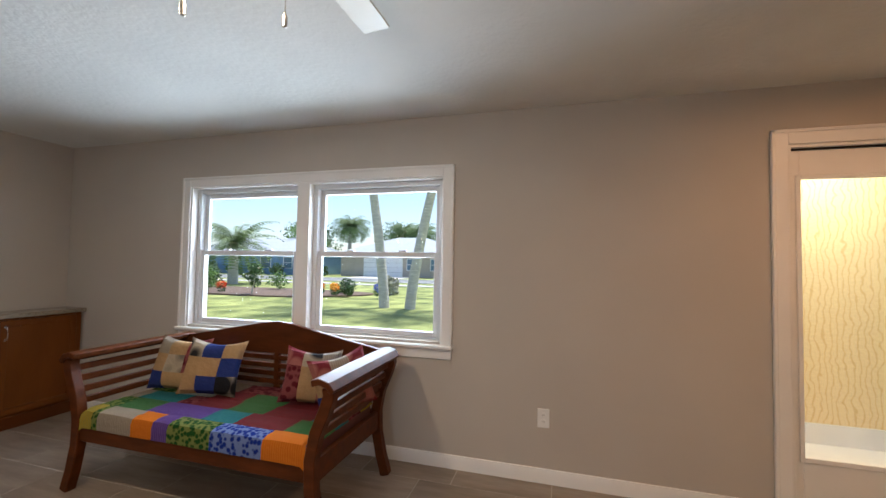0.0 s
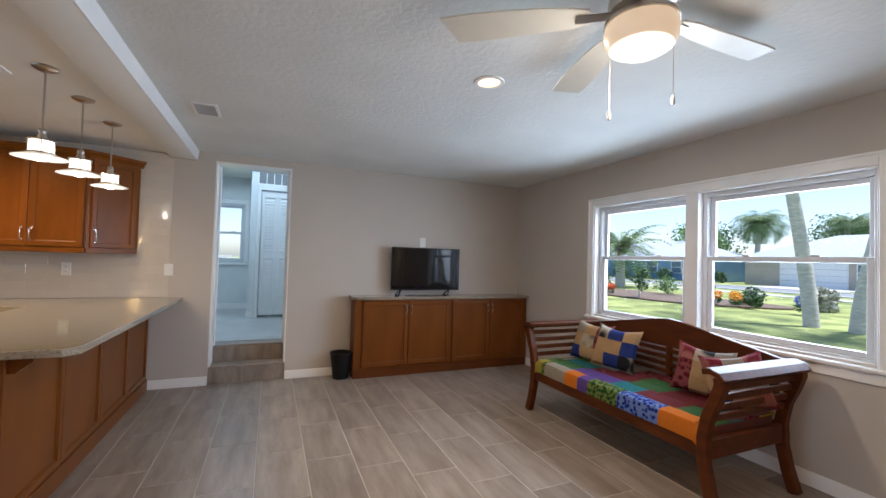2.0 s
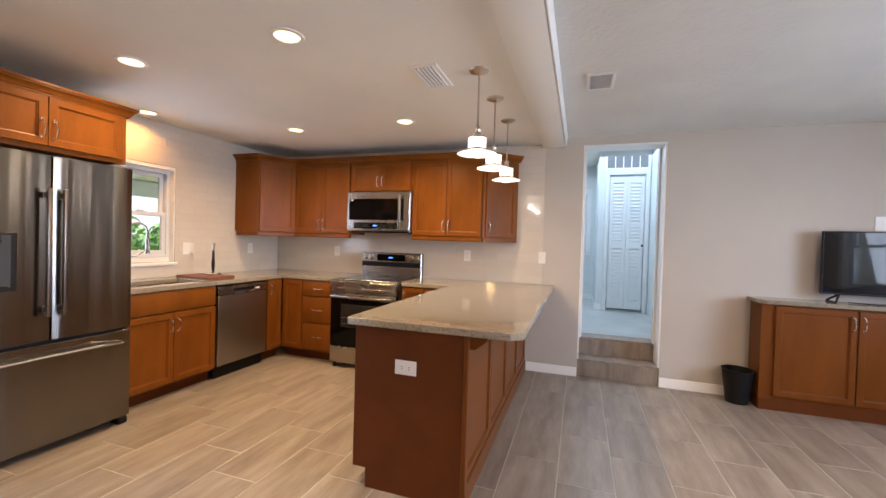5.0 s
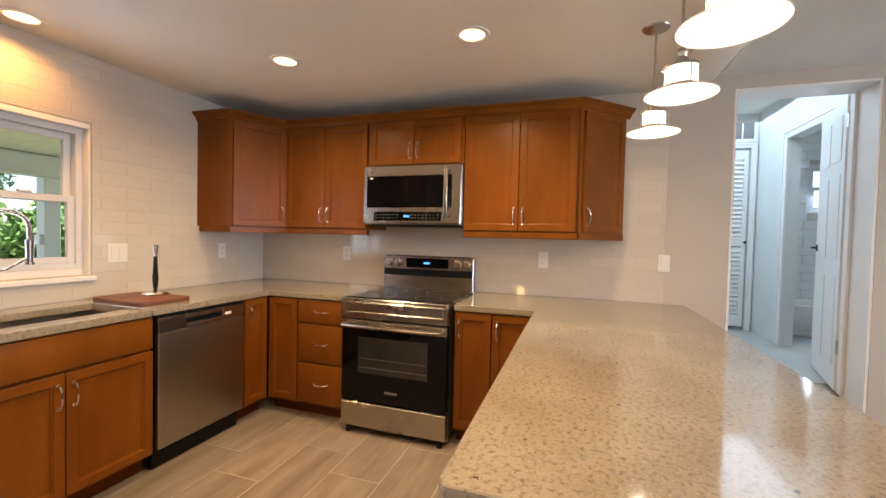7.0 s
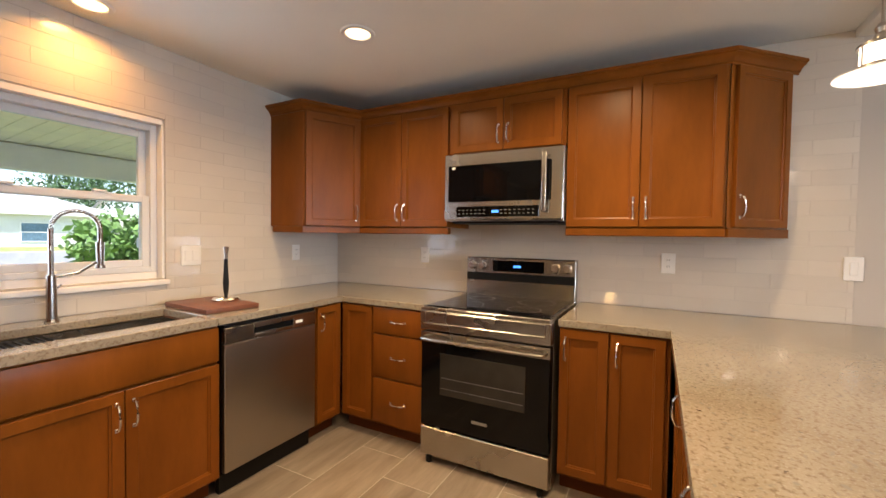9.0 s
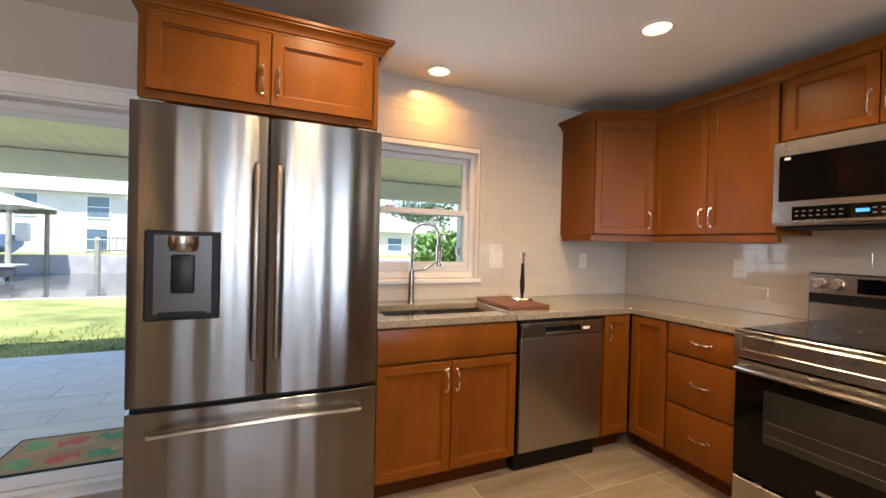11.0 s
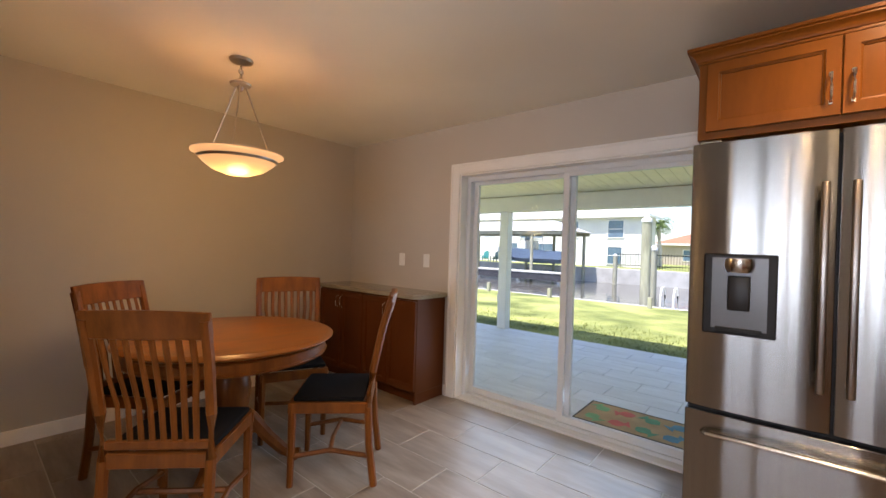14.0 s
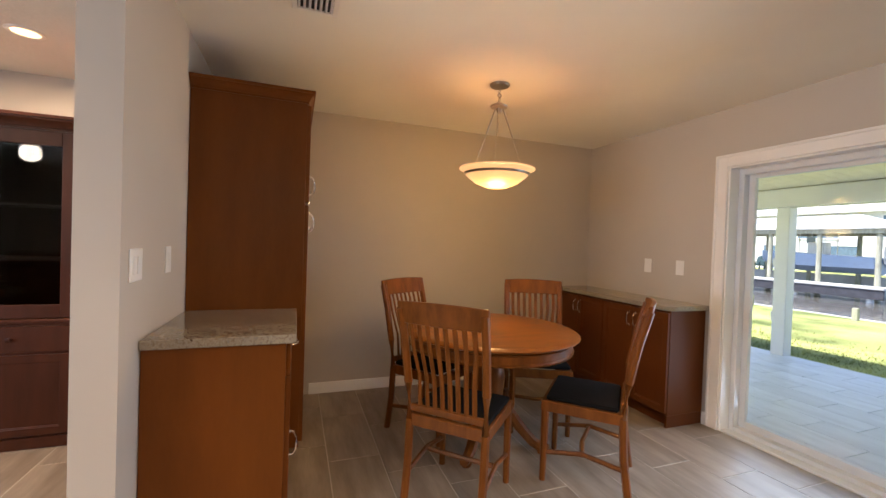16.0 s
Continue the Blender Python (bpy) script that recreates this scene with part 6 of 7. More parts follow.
structure("seawall_near", box(-420, 420, -14.25, -13.98, -1.5, -0.125, 0.02), concrete, "concrete cap of the near seawall", "seawall")
structure("seawall_far", box(-420, 420, -34.05, -33.6, -1.5, 0.16, 0.02), concrete, "concrete cap of the far seawall", "seawall")
structure("patio", box(-6.5, 6.5, -8.06, S - 0.201, -0.24, -0.040), concrete, "pale patio slab", "patio")
# patio roof
bm = boxes([(-6.5 + i * 0.14, -6.5 + i * 0.14 + 0.134, -8.1, S - 0.2, 2.195, 2.21) for i in range(93)] + [(-6.6, 6.6, -8.2, S - 0.2, 2.211, 2.28)])
moved(bm, Matrix(((1, 0, 0, 0), (0, 1, 0, 0), (0, 0.06, 1, 0.06 * 8.0), (0, 0, 0, 1))))
structure("ceiling_patio", bm, mat("cream_beadboard", (0.95, 0.88, 0.66), 0.6, var=0.05, bump=0.05), "cream beadboard patio ceiling", "ceiling")
structure("beam_patio", box(-6.6, 6.6, -8.10, -7.90, 1.94, 2.188, 0.006), mat("pale_patio_beam", (0.76, 0.75, 0.72), 0.6, var=0.04), "pale painted patio beam", "beam")
for px in (2.15, -4.45, 6.3):
    c = thing("patio_post", "white square patio post with metal brackets", "post", pose(px, -8.0, -0.04), "patio posts")
    part("post", box(-0.08, 0.08, -0.08, 0.08, 0, 1.979, 0.008), white_trim, c)
    for z in (0.45, 1.18):
        part("bracket", box(0.081, 0.115, -0.05, 0.05, z, z + 0.12, 0.006), white_plastic, c)
# doormat
c = thing("doormat", "tan doormat with green, coral and blue fish shapes", "mat", pose(-0.60, -5.42, -0.034))
part("base", box(-0.40, 0.40, -0.235, 0.235, 0, 0.012, 0.003), mat("coir", (0.42, 0.31, 0.19), 0.95, var=0.15, bump=0.4, bscale=150), c)
part("border", boxes([(-0.405, 0.405, -0.24, -0.228, 0.001, 0.0135), (-0.405, 0.405, 0.228, 0.24, 0.001, 0.0135), (-0.405, -0.393, -0.228, 0.228, 0.001, 0.0135), (0.393, 0.405, -0.228, 0.228, 0.001, 0.0135)]), black_plastic, c)
for i, col in enumerate(((0.10, 0.26, 0.42), (0.13, 0.33, 0.22), (0.58, 0.15, 0.15), (0.20, 0.42, 0.22))):
    fish = [(-0.075, 0.0), (-0.04, 0.05), (0.0, 0.06), (0.05, 0.02), (0.085, 0.06), (0.085, -0.06), (0.05, -0.02), (0.0, -0.06), (-0.04, -0.05)]
    for sy in (-0.115, 0.115):
        part("fish_shape", prism([(x, y) for x, y in fish], 0.0125, 0.0138), mat("mat_dye", col, 0.95, var=0.15, bump=0.3, bscale=150), c, at=pose(-0.29 + 0.19 * i, sy, 0, 0, 0, (40, -30, 20, -45)[i] + (180 if sy > 0 else 0)))


def frond_crown(n_, length, droop, width, leaflets, up=0.9):
    """A palm head: arching fronds with leaflets on both sides."""
    vs, fs = [], []
    for f in range(n_):
        a = 2.399 * f + rnd.uniform(-0.2, 0.2)
        e = up - 1.5 * (f / n_) + rnd.uniform(-0.1, 0.1)
        L = length * rnd.uniform(0.85, 1.1)
        px, pz = 0.0, 0.0
        spine = []
        for s in range(leaflets + 1):
            t_ = s / leaflets
            el = e - droop * t_ * t_
            spine.append((px, pz))
            px += L / leaflets * math.cos(el)
            pz += L / leaflets * math.sin(el)
        ca, sa = math.cos(a), math.sin(a)
        for s in range(1, leaflets):
            x, z = spine[s]
            x2, z2 = spine[s + 1]
            wl = width * math.sin(math.pi * (0.12 + 0.85 * s / leaflets)) ** 0.6
            for sd_ in (-1, 1):
                p0 = (x * ca, x * sa, z)
                p1 = (x2 * ca, x2 * sa, z2)
                tip = ((x + 0.5 * wl) * ca - sd_ * wl * sa, (x + 0.5 * wl) * sa + sd_ * wl * ca, z - 0.35 * wl + rnd.uniform(-0.04, 0.04))
                k = len(vs)
                vs += [p0, ((p0[0] + p1[0]) / 2, (p0[1] + p1[1]) / 2, (p0[2] + p1[2]) / 2), tip]
                fs.append((k, k + 1, k + 2))
        for s in range(leaflets):
            (x, z), (x2, z2) = spine[s], spine[s + 1]
            w_ = 0.03 * (1 - s / leaflets) + 0.008
            k = len(vs)
            vs += [(x * ca - w_ * sa, x * sa + w_ * ca, z), (x * ca + w_ * sa, x * sa - w_ * ca, z), (x2 * ca + w_ * sa, x2 * sa - w_ * ca, z2), (x2 * ca - w_ * sa, x2 * sa + w_ * ca, z2)]
            fs.append((k, k + 1, k + 2, k + 3))
    bm = bmesh.new()
    me = bpy.data.meshes.new("tmp")
    me.from_pydata(vs, [], fs)
    bm.from_mesh(me)
    bpy.data.meshes.remove(me)
    return bm


def palm(x, y, z, h, r, lean, n_, length, droop, width, label):
    c = thing("palm_tree", label, "tree", pose(x, y, z))
    pts = [(lean[0] * t_ ** 1.3, lean[1] * t_ ** 1.3, h * t_) for t_ in [i / 10 for i in range(11)]]
    part("trunk", tube(pts, r * 1.15, 14, r * 0.85), palm_bark, c)
    part("crown", frond_crown(n_, length, droop, width, 16), frond_mat, c, at=pose(lean[0], lean[1], h))
    return c


def leaf_cloud(lumps, count, size):
    vs, fs = [], []
    for i in range(count):
        cx, cy, cz, cr = lumps[i % len(lumps)]
        while True:
            d = Vector((rnd.uniform(-1, 1), rnd.uniform(-1, 1), rnd.uniform(-1, 1)))
            if 0.25 < d.length < 1:
                break
        d = d.normalized() * (0.55 + 0.45 * rnd.random() ** 0.6) * rnd.uniform(0.85, 1.12)
        p = Vector((cx, cy, cz)) + Vector((d.x, d.y, d.z * 0.8)) * cr
        a = Vector((rnd.uniform(-1, 1), rnd.uniform(-1, 1), rnd.uniform(-1, 1))).normalized()
        b_ = a.cross(Vector((rnd.uniform(-1, 1), rnd.uniform(-1, 1), rnd.uniform(-1, 1)))).normalized()
        s = size * rnd.uniform(0.6, 1.3)
        k = len(vs)
        vs += [p - a * s, p + b_ * s * 0.5, p + a * s, p - b_ * s * 0.5]
        fs.append((k, k + 1, k + 2, k + 3))
    bm = bmesh.new()
    me = bpy.data.meshes.new("tmp")
    me.from_pydata([tuple(v) for v in vs], [], fs)
    bm.from_mesh(me)
    bpy.data.meshes.remove(me)
    return bm


def tree(x, y, z, h, r, label, material=None, count=2600, size=0.22):
    c = thing("tree", label, "tree", pose(x, y, z))
    part("trunk", join(tube([(0, 0, 0), (0.05, 0, h * 0.35), (0.1, 0.05, h * 0.6)], r * 0.09, 10, r * 0.05), *[tube([(0.05, 0, h * 0.38), (r * 0.5 * math.cos(a), r * 0.5 * math.sin(a), h * 0.72)], r * 0.045, 6, r * 0.02) for a in (0.3, 1.9, 3.4, 5.0)]), palm_bark, c)
    lumps = [(r * 0.62 * math.cos(a) * u, r * 0.62 * math.sin(a) * u, h * 0.72 + rnd.uniform(-0.12, 0.18) * h, r * rnd.uniform(0.34, 0.55)) for a, u in [(k * 2.4, 0.4 + 0.6 * ((k * 37) % 10) / 10) for k in range(9)]]
    part("crown", leaf_cloud(lumps, count, size), material or leaf_mat, c)
    return c


def shrub(x, y, z, r, h, label, material=None, count=500, size=0.07):
    c = thing("shrub", label, "shrub", pose(x, y, z), "garden shrubs")
    part("stems", join(*[tube([(0, 0, 0), (0.4 * r * math.cos(a), 0.4 * r * math.sin(a), h * 0.6)], 0.015, 5, 0.008) for a in (0, 2, 4)]), palm_bark, c)
    lumps = [(r * 0.4 * math.cos(k * 2.1), r * 0.4 * math.sin(k * 2.1), h * (0.35 + 0.12 * k), r * 0.6) for k in range(5)]
    part("foliage", leaf_cloud(lumps, count, size), material or leaf_mat, c)


def house(x, y, z, w_, d_, h, rise, rz, wall_m, roof_m, label, wins, storeys=1, garage=None):
    """Hip-roofed house; its front is local -y at y=0, x from 0 to w_."""
    c = thing("house", label, "house", pose(x, y, z, 0, 0, rz))
    wl = part("wall", box(0, w_, 0, d_, 0, h), wall_m, c)
    o = 0.5
    bm = bmesh.new()
    lo = [bm.verts.new(p) for p in ((-o, -o, h), (w_ + o, -o, h), (w_ + o, d_ + o, h), (-o, d_ + o, h))]
    e = min(w_, d_) / 2 + o
    hi = [bm.verts.new(p) for p in ((-o + e, d_ / 2, h + rise), (w_ + o - e, d_ / 2, h + rise))] if w_ > d_ else [bm.verts.new((w_ / 2, -o + e, h + rise)), bm.verts.new((w_ / 2, d_ + o - e, h + rise))]
    if w_ > d_:
        for f in ((lo[0], lo[1], hi[1], hi[0]), (lo[1], lo[2], hi[1]), (lo[2], lo[3], hi[0], hi[1]), (lo[3], lo[0], hi[0]), lo[::-1]):
            bm.faces.new(f)
    else:
        for f in ((lo[0], lo[1], hi[0]), (lo[1], lo[2], hi[1], hi[0]), (lo[2], lo[3], hi[1]), (lo[3], lo[0], hi[0], hi[1]), lo[::-1]):
            bm.faces.new(f)
    part("roof", bm, roof_m, c)
    part("fascia", boxes([(-o, w_ + o, -o - 0.02, -o, h - 0.22, h + 0.01), (-o - 0.02, -o, -o, d_ + o, h - 0.22, h + 0.01), (w_ + o, w_ + o + 0.02, -o, d_ + o, h - 0.22, h + 0.01)]), white_trim, c)
    for wx, wz, ww, wh in wins:
        wv = part("window", box(wx, wx + ww, -0.03, 0.0, wz, wz + wh), window_dark, c)
        part("frame", boxes([(wx - 0.08, wx, -0.06, 0, wz - 0.08, wz + wh + 0.08), (wx + ww, wx + ww + 0.08, -0.06, 0, wz - 0.08, wz + wh + 0.08), (wx, wx + ww, -0.06, 0, wz + wh, wz + wh + 0.08), (wx, wx + ww, -0.06, 0, wz - 0.08, wz), (wx, wx + ww, -0.05, 0, wz + wh / 2 - 0.03, wz + wh / 2 + 0.03)]), white_trim, wv)
    if garage:
        gx, gw = garage
        gd = part("garage_door", box(gx, gx + gw, -0.05, 0, 0, 2.3), white_trim, c)
        for k in range(1, 4):
            part("panel_joint", box(gx, gx + gw, -0.056, -0.05, k * 0.575 - 0.02, k * 0.575 + 0.02), concrete, gd)
    return c


# front yard, to the north
palm(-6.1, 13.9, -0.25, 6.5, 0.17, (-0.95, 0.0), 16, 2.6, 1.6, 0.7, "cabbage palm with a leaning grey trunk on the lawn")
palm(-5.1, 13.9, -0.25, 6.5, 0.17, (1.25, 0.2), 16, 2.6, 1.6, 0.7, "cabbage palm leaning away with a grey trunk")
palm(-22.5, 24.0, -0.25, 3.0, 0.32, (0, 0), 64, 3.5, 1.35, 0.55, "stout date palm with a full green crown beyond the garden bed")
palm(-31.0, 56.0, -0.25, 7.5, 0.3, (0.3, 0), 60, 3.6, 2.0, 1.2, "tall dark cabbage palm behind the houses")
palm(-24.0, 60.0, -0.25, 7.0, 0.3, (0.2, 0), 50, 3.3, 2.0, 1.2, "cabbage palm behind the roofs")
palm(-20.0, 58.0, -0.25, 6.5, 0.3, (0.2, 0), 50, 3.3, 2.0, 1.2, "cabbage palm behind the roofs")
tree(-35.0, 52.0, -0.25, 7.0, 3.4, "slender green tree across the street", leaf_light, 1600)
tree(-44.0, 66.0, -0.25, 8.0, 6.0, "broad dark tree far behind the houses")
tree(-27.0, 72.0, -0.25, 8.0, 7.0, "broad dark tree far behind the houses")
tree(-14.0, 70.0, -0.25, 8.0, 6.5, "broad dark tree far behind the houses")
structure("road", box(-420, 420, 32.5, 38.5, -0.245, -0.225), mat("pale_asphalt", (0.22, 0.22, 0.22), 0.9, var=0.15, scale=2, bump=0.3), "pale street asphalt", "road")
structure("kerb_near", box(-420, 420, 32.2, 32.5, -0.26, -0.17, 0.02), concrete, "concrete kerb", "kerb")
structure("kerb_far", box(-420, 420, 38.5, 38.8, -0.26, -0.17, 0.02), concrete, "concrete kerb", "kerb")
structure("pavement", box(-420, 420, 27.6, 29.0, -0.25, -0.20, 0.01), concrete, "pale concrete pavement", "pavement")
structure("driveway", box(-23.0, -16.5, 38.8, 46.0, -0.25, -0.20), concrete, "pale concrete driveway", "driveway")
bm = prism([(-15.5 + 6.2 * math.cos(a) * (1 + 0.12 * math.sin(3 * a)), 18.2 + 2.9 * math.sin(a) * (1 + 0.15 * math.cos(2 * a))) for a in [2 * math.pi * k / 28 for k in range(28)]], -0.26, -0.16, 0.02)
single("garden_bed", bm, mulch, "mulched garden bed on the lawn", "garden bed")
for x, y, r, h, m_ in ((-14.0, 16.2, 0.45, 1.5, leaf_mat), (-11.4, 16.5, 0.5, 1.45, leaf_mat), (-16.8, 16.4, 0.5, 1.2, leaf_light), (-18.3, 17.0, 0.7, 1.0, leaf_mat), (-12.6, 18.8, 0.6, 0.8, leaf_light),
                       (-10.2, 18.4, 0.5, 0.7, leaf_mat), (-19.6, 19.2, 0.8, 1.2, leaf_mat), (-15.2, 19.6, 0.7, 0.9, leaf_light), (-9.6, 17.3, 0.35, 0.5, leaf_mat)):
    shrub(x, y, -0.17, r, h, "green garden shrub in the mulched bed", m_)
for i, (x, y, col) in enumerate(((-15.6, 16.0, (0.75, 0.10, 0.02)), (-9.9, 16.8, (0.85, 0.35, 0.03)), (-10.4, 17.6, (0.80, 0.55, 0.05)), (-10.8, 17.0, (0.85, 0.30, 0.03)), (-7.9, 17.2, (0.10, 0.16, 0.55)))):
    c = thing("flower_clump", "bright flower clump in the mulched bed", "flowers", pose(x, y, -0.17), "garden flowers")
    part("stems", leaf_cloud([(0, 0, 0.22, 0.22)], 120, 0.05), leaf_mat, c)
    part("blooms", leaf_cloud([(0, 0, 0.42, 0.24)], 160, 0.05), mat("petals", col, 0.7, var=0.2, bump=0), c)
shrub(-8.6, 19.8, -0.2, 0.7, 0.75, "pale ornamental grass clump", mat("pale_grass_plume", (0.5, 0.48, 0.38), 0.9, var=0.2, bump=0), 700, 0.12)
house(-26.5, 46.0, -0.22, 15.0, 11.0, 2.9, 2.3, 0, stucco_tan, shingle_grey, "tan single-storey house with a grey hip roof and garage", [(9.0, 0.9, 1.4, 1.3), (12.0, 0.9, 1.4, 1.3)], garage=(3.2, 5.2))
house(-50.0, 44.0, -0.22, 20.0, 10.0, 2.8, 2.2, 0, stucco_blue, shingle_grey, "pale blue single-storey house with a grey roof", [(3, 0.9, 1.5, 1.3), (8, 0.9, 1.5, 1.3), (13, 0.9, 1.5, 1.3), (16.5, 0.9, 1.2, 1.3)])
house(-9.0, 46.0, -0.22, 16.0, 11.0, 2.9, 2.4, 0, stucco_white, shingle_grey, "white single-storey house with a grey hip roof", [(2.5, 0.9, 1.5, 1.3), (6.0, 0.9, 1.5, 1.3)], garage=(9.5, 5.0))
for x in (-33.5, -36.5, -40.0, -43.5):
    shrub(x, 42.6, -0.24, 1.0, 1.3, "clipped green shrub before a house", leaf_mat, 500, 0.14)
for x in (-12.0, -28.3):
    shrub(x, 44.6, -0.24, 0.8, 1.1, "clipped green shrub before a house", leaf_mat, 500, 0.14)

# across the canal, to the south
house(27.0, -40.0, -0.25, 19.5, 4.2, 5.0, 1.6, 180, stucco_white, metal_roof, "white two-storey house across the canal",
      [(3.0, 3.0, 1.4, 1.5), (7.5, 2.9, 2.6, 1.7), (12.5, 3.0, 1.2, 1.5), (16.5, 3.0, 1.3, 1.5), (5.0, 0.4, 2.2, 1.9), (9.0, 0.4, 2.2, 1.9), (16.5, 0.6, 1.2, 1.5)])
house(10.6, -60.0, -0.25, 16.0, 9.0, 3.0, 1.8, 180, stucco_tan, shingle_terracotta, "low house with a red roof far across the canal", [(3.0, 0.9, 1.6, 1.3), (8.0, 0.9, 1.6, 1.3), (12.0, 0.6, 1.6, 1.6)])
house(43.0, -44.0, -0.25, 13.0, 9.0, 3.2, 2.6, 180, stucco_tan, shingle_terracotta, "tan house with a terracotta roof across the canal", [(3.0, 0.9, 1.6, 1.3), (8.0, 0.9, 1.6, 1.3)])
house(-6.0, -46.0, -0.25, 14.0, 9.0, 3.1, 2.0, 180, stucco_white, metal_roof, "white single-storey house across the canal", [(3.0, 0.8, 1.6, 1.4), (8.0, 0.8, 1.6, 1.4)])
palm(7.4, -46.0, -0.25, 4.6, 0.18, (0.2, 0), 34, 1.5, 2.0, 0.5, "small cabbage palm beside the house across the canal")
palm(-2.5, -44.0, -0.25, 4.8, 0.18, (0.2, 0), 34, 1.6, 2.0, 0.5, "small cabbage palm across the canal")
tree(1.0, -68.0, -0.25, 6.0, 5.0, "broad tree far across the canal")
tree(-20.0, -52.0, -0.25, 7.0, 5.5, "broad tree far across the canal")
tree(36.0, -56.0, -0.25, 7.0, 6.0, "broad tree far across the canal")
for cx, col in ((19.3, (0.02, 0.06, 0.07)), (18.1, (0.02, 0.05, 0.06)), (20.6, (0.03, 0.24, 0.24))):
    c = thing("garden_chair", "slatted garden chair on the far bank", "chair", pose(cx, -34.9, 0.08, 0, 0, 180), "chairs on the far bank")
    paint_ = mat("garden_chair_paint", col, 0.6, var=0.1)
    part("seat", moved(box(-0.3, 0.3, -0.3, 0.25, 0.34, 0.38), pose(0, 0, 0, -8, 0, 0)), paint_, c)
    for k in range(4):
        part("back_slat", moved(box(-0.3 + k * 0.155, -0.165 + k * 0.155, -0.015, 0.015, 0, 0.75 + 0.08 * (k in (1, 2))), pose(0, 0.25, 0.3, -22, 0, 0)), paint_, c)
    for sx in (-0.34, 0.34):
        part("arm", box(sx - 0.06, sx + 0.06, -0.35, 0.3, 0.58, 0.61), paint_, c)
        for py in (-0.3, 0.25):
            part("leg", box(sx - 0.03, sx + 0.03, py - 0.04, py + 0.04, 0, 0.58), paint_, c)
shrub(-6.4, -12.3, -0.12, 1.3, 1.7, "light green leafy bush beside the canal", leaf_light, 3800, 0.10)
shrub(-8.2, -12.6, -0.12, 1.2, 1.4, "light green leafy bush beside the canal", leaf_light, 2600, 0.10)
# boat lift
c = thing("boat_lift", "covered timber boat lift with a pale metal roof", "boat lift", pose(15.3, -31.6, -0.95))
bm = bmesh.new()
lo = [bm.verts.new(p) for p in ((-5.6, -2.2, 3.75), (5.6, -2.2, 3.75), (5.6, 2.2, 3.75), (-5.6, 2.2, 3.75))]
hi = [bm.verts.new((-3.4, 0, 4.65)), bm.verts.new((3.4, 0, 4.65))]
for f in ((lo[0], lo[1], hi[1], hi[0]), (lo[1], lo[2], hi[1]), (lo[2], lo[3], hi[0], hi[1]), (lo[3], lo[0], hi[0]), lo[::-1]):
    bm.faces.new(f)
part("roof", bm, metal_roof, c)
part("eave_beam", boxes([(-5.4, 5.4, 1.9, 2.1, 3.5, 3.74), (-5.4, 5.4, -2.1, -1.9, 3.5, 3.74)]), timber, c)
for px in (-5.0, -2.5, 0.0, 2.5, 5.0):
    for py in (-1.95, 1.95):
        part("pile", cyl(0.13, 0.11, -0.7, 3.5, 12, (px, py)), timber, c)
part("dock", boxes([(-5.8, 9.0, 2.0, 3.3, 0.68, 0.78)], 0.01), concrete, c)
# Plain dark band below the edge of the deck.
part("dock_skirt", boxes([(-5.8, 9.0, 3.2, 3.26, 0.20, 0.67)], 0.01), mat("dark_dock_timber", (0.05, 0.05, 0.06), 0.7, var=0.3), c)
for px in (-5.2, -2.0, 1.5, 5.0, 8.4):
    part("dock_pile", cyl(0.14, 0.14, -0.7, 0.62, 10, (px, 3.0)), stucco_white, c)
bo = thing("boat", "blue and white motor boat hanging in the lift", "boat", pose(13.9, -31.6, 0.35))
bm = bmesh.new()
rings = []
for i in range(11):
    t_ = i / 10
    x = -3.0 + 6.0 * t_
    wd = 1.05 * (1 - max(0, t_ - 0.45) ** 2 * 3.0)
    zk = 0.0 + max(0, t_ - 0.55) ** 2 * 2.6
    rings.append([bm.verts.new(p) for p in ((x, -wd, 0.95 + 0.25 * t_), (x, -wd * 0.85, zk + 0.35), (x, 0, zk), (x, wd * 0.85, zk + 0.35), (x, wd, 0.95 + 0.25 * t_), (x, 0, 0.9 + 0.25 * t_))])
for r0, r1 in zip(rings, rings[1:]):
    for k in range(6):
        bm.faces.new((r0[k], r0[(k + 1) % 6], r1[(k + 1) % 6], r1[k]))
bm.faces.new(rings[0])
bm.faces.new(rings[-1])
bmesh.ops.recalc_face_normals(bm, faces=bm.faces)
part("hull", bm, mat("blue_hull", (0.30, 0.40, 0.58), 0.25, var=0.05, bump=0), bo, "pale blue hull")
part("console", boxes([(-0.5, 0.3, -0.4, 0.4, 0.95, 1.75)], 0.05, 2), white_plastic, bo)
part("windscreen", box(0.31, 0.34, -0.4, 0.4, 1.7, 2.1), window_dark, bo)
part("hard_top", join(box(-0.9, 0.8, -0.7, 0.7, 2.45, 2.52, 0.02), *[tube([(px, py, 1.0), (px, py, 2.46)], 0.025, 6) for px in (-0.7, 0.6) for py in (-0.6, 0.6)]), white_plastic, bo)
part("outboard", boxes([(-3.6, -3.05, -0.22, 0.22, 0.6, 1.6)], 0.08, 2), white_plastic, bo, "white outboard motor")
for x, y, h, r in ((1.55, -15.0, 2.35, 0.15), (2.0, -18.0, 1.55, 0.14), (7.6, -32.5, 1.2, 0.16)):
    c = thing("mooring_pile", "weathered timber mooring pile with a pale cap", "pile", pose(x, y, -1.7), "mooring piles")
    part("pile", cyl(r, r * 0.92, 0, h + 1.6, 16), timber, c)
    part("cap", lathe([(r * 1.05, h + 1.6), (r * 1.02, h + 1.68), (0, h + 1.80)], 16), white_plastic, c)
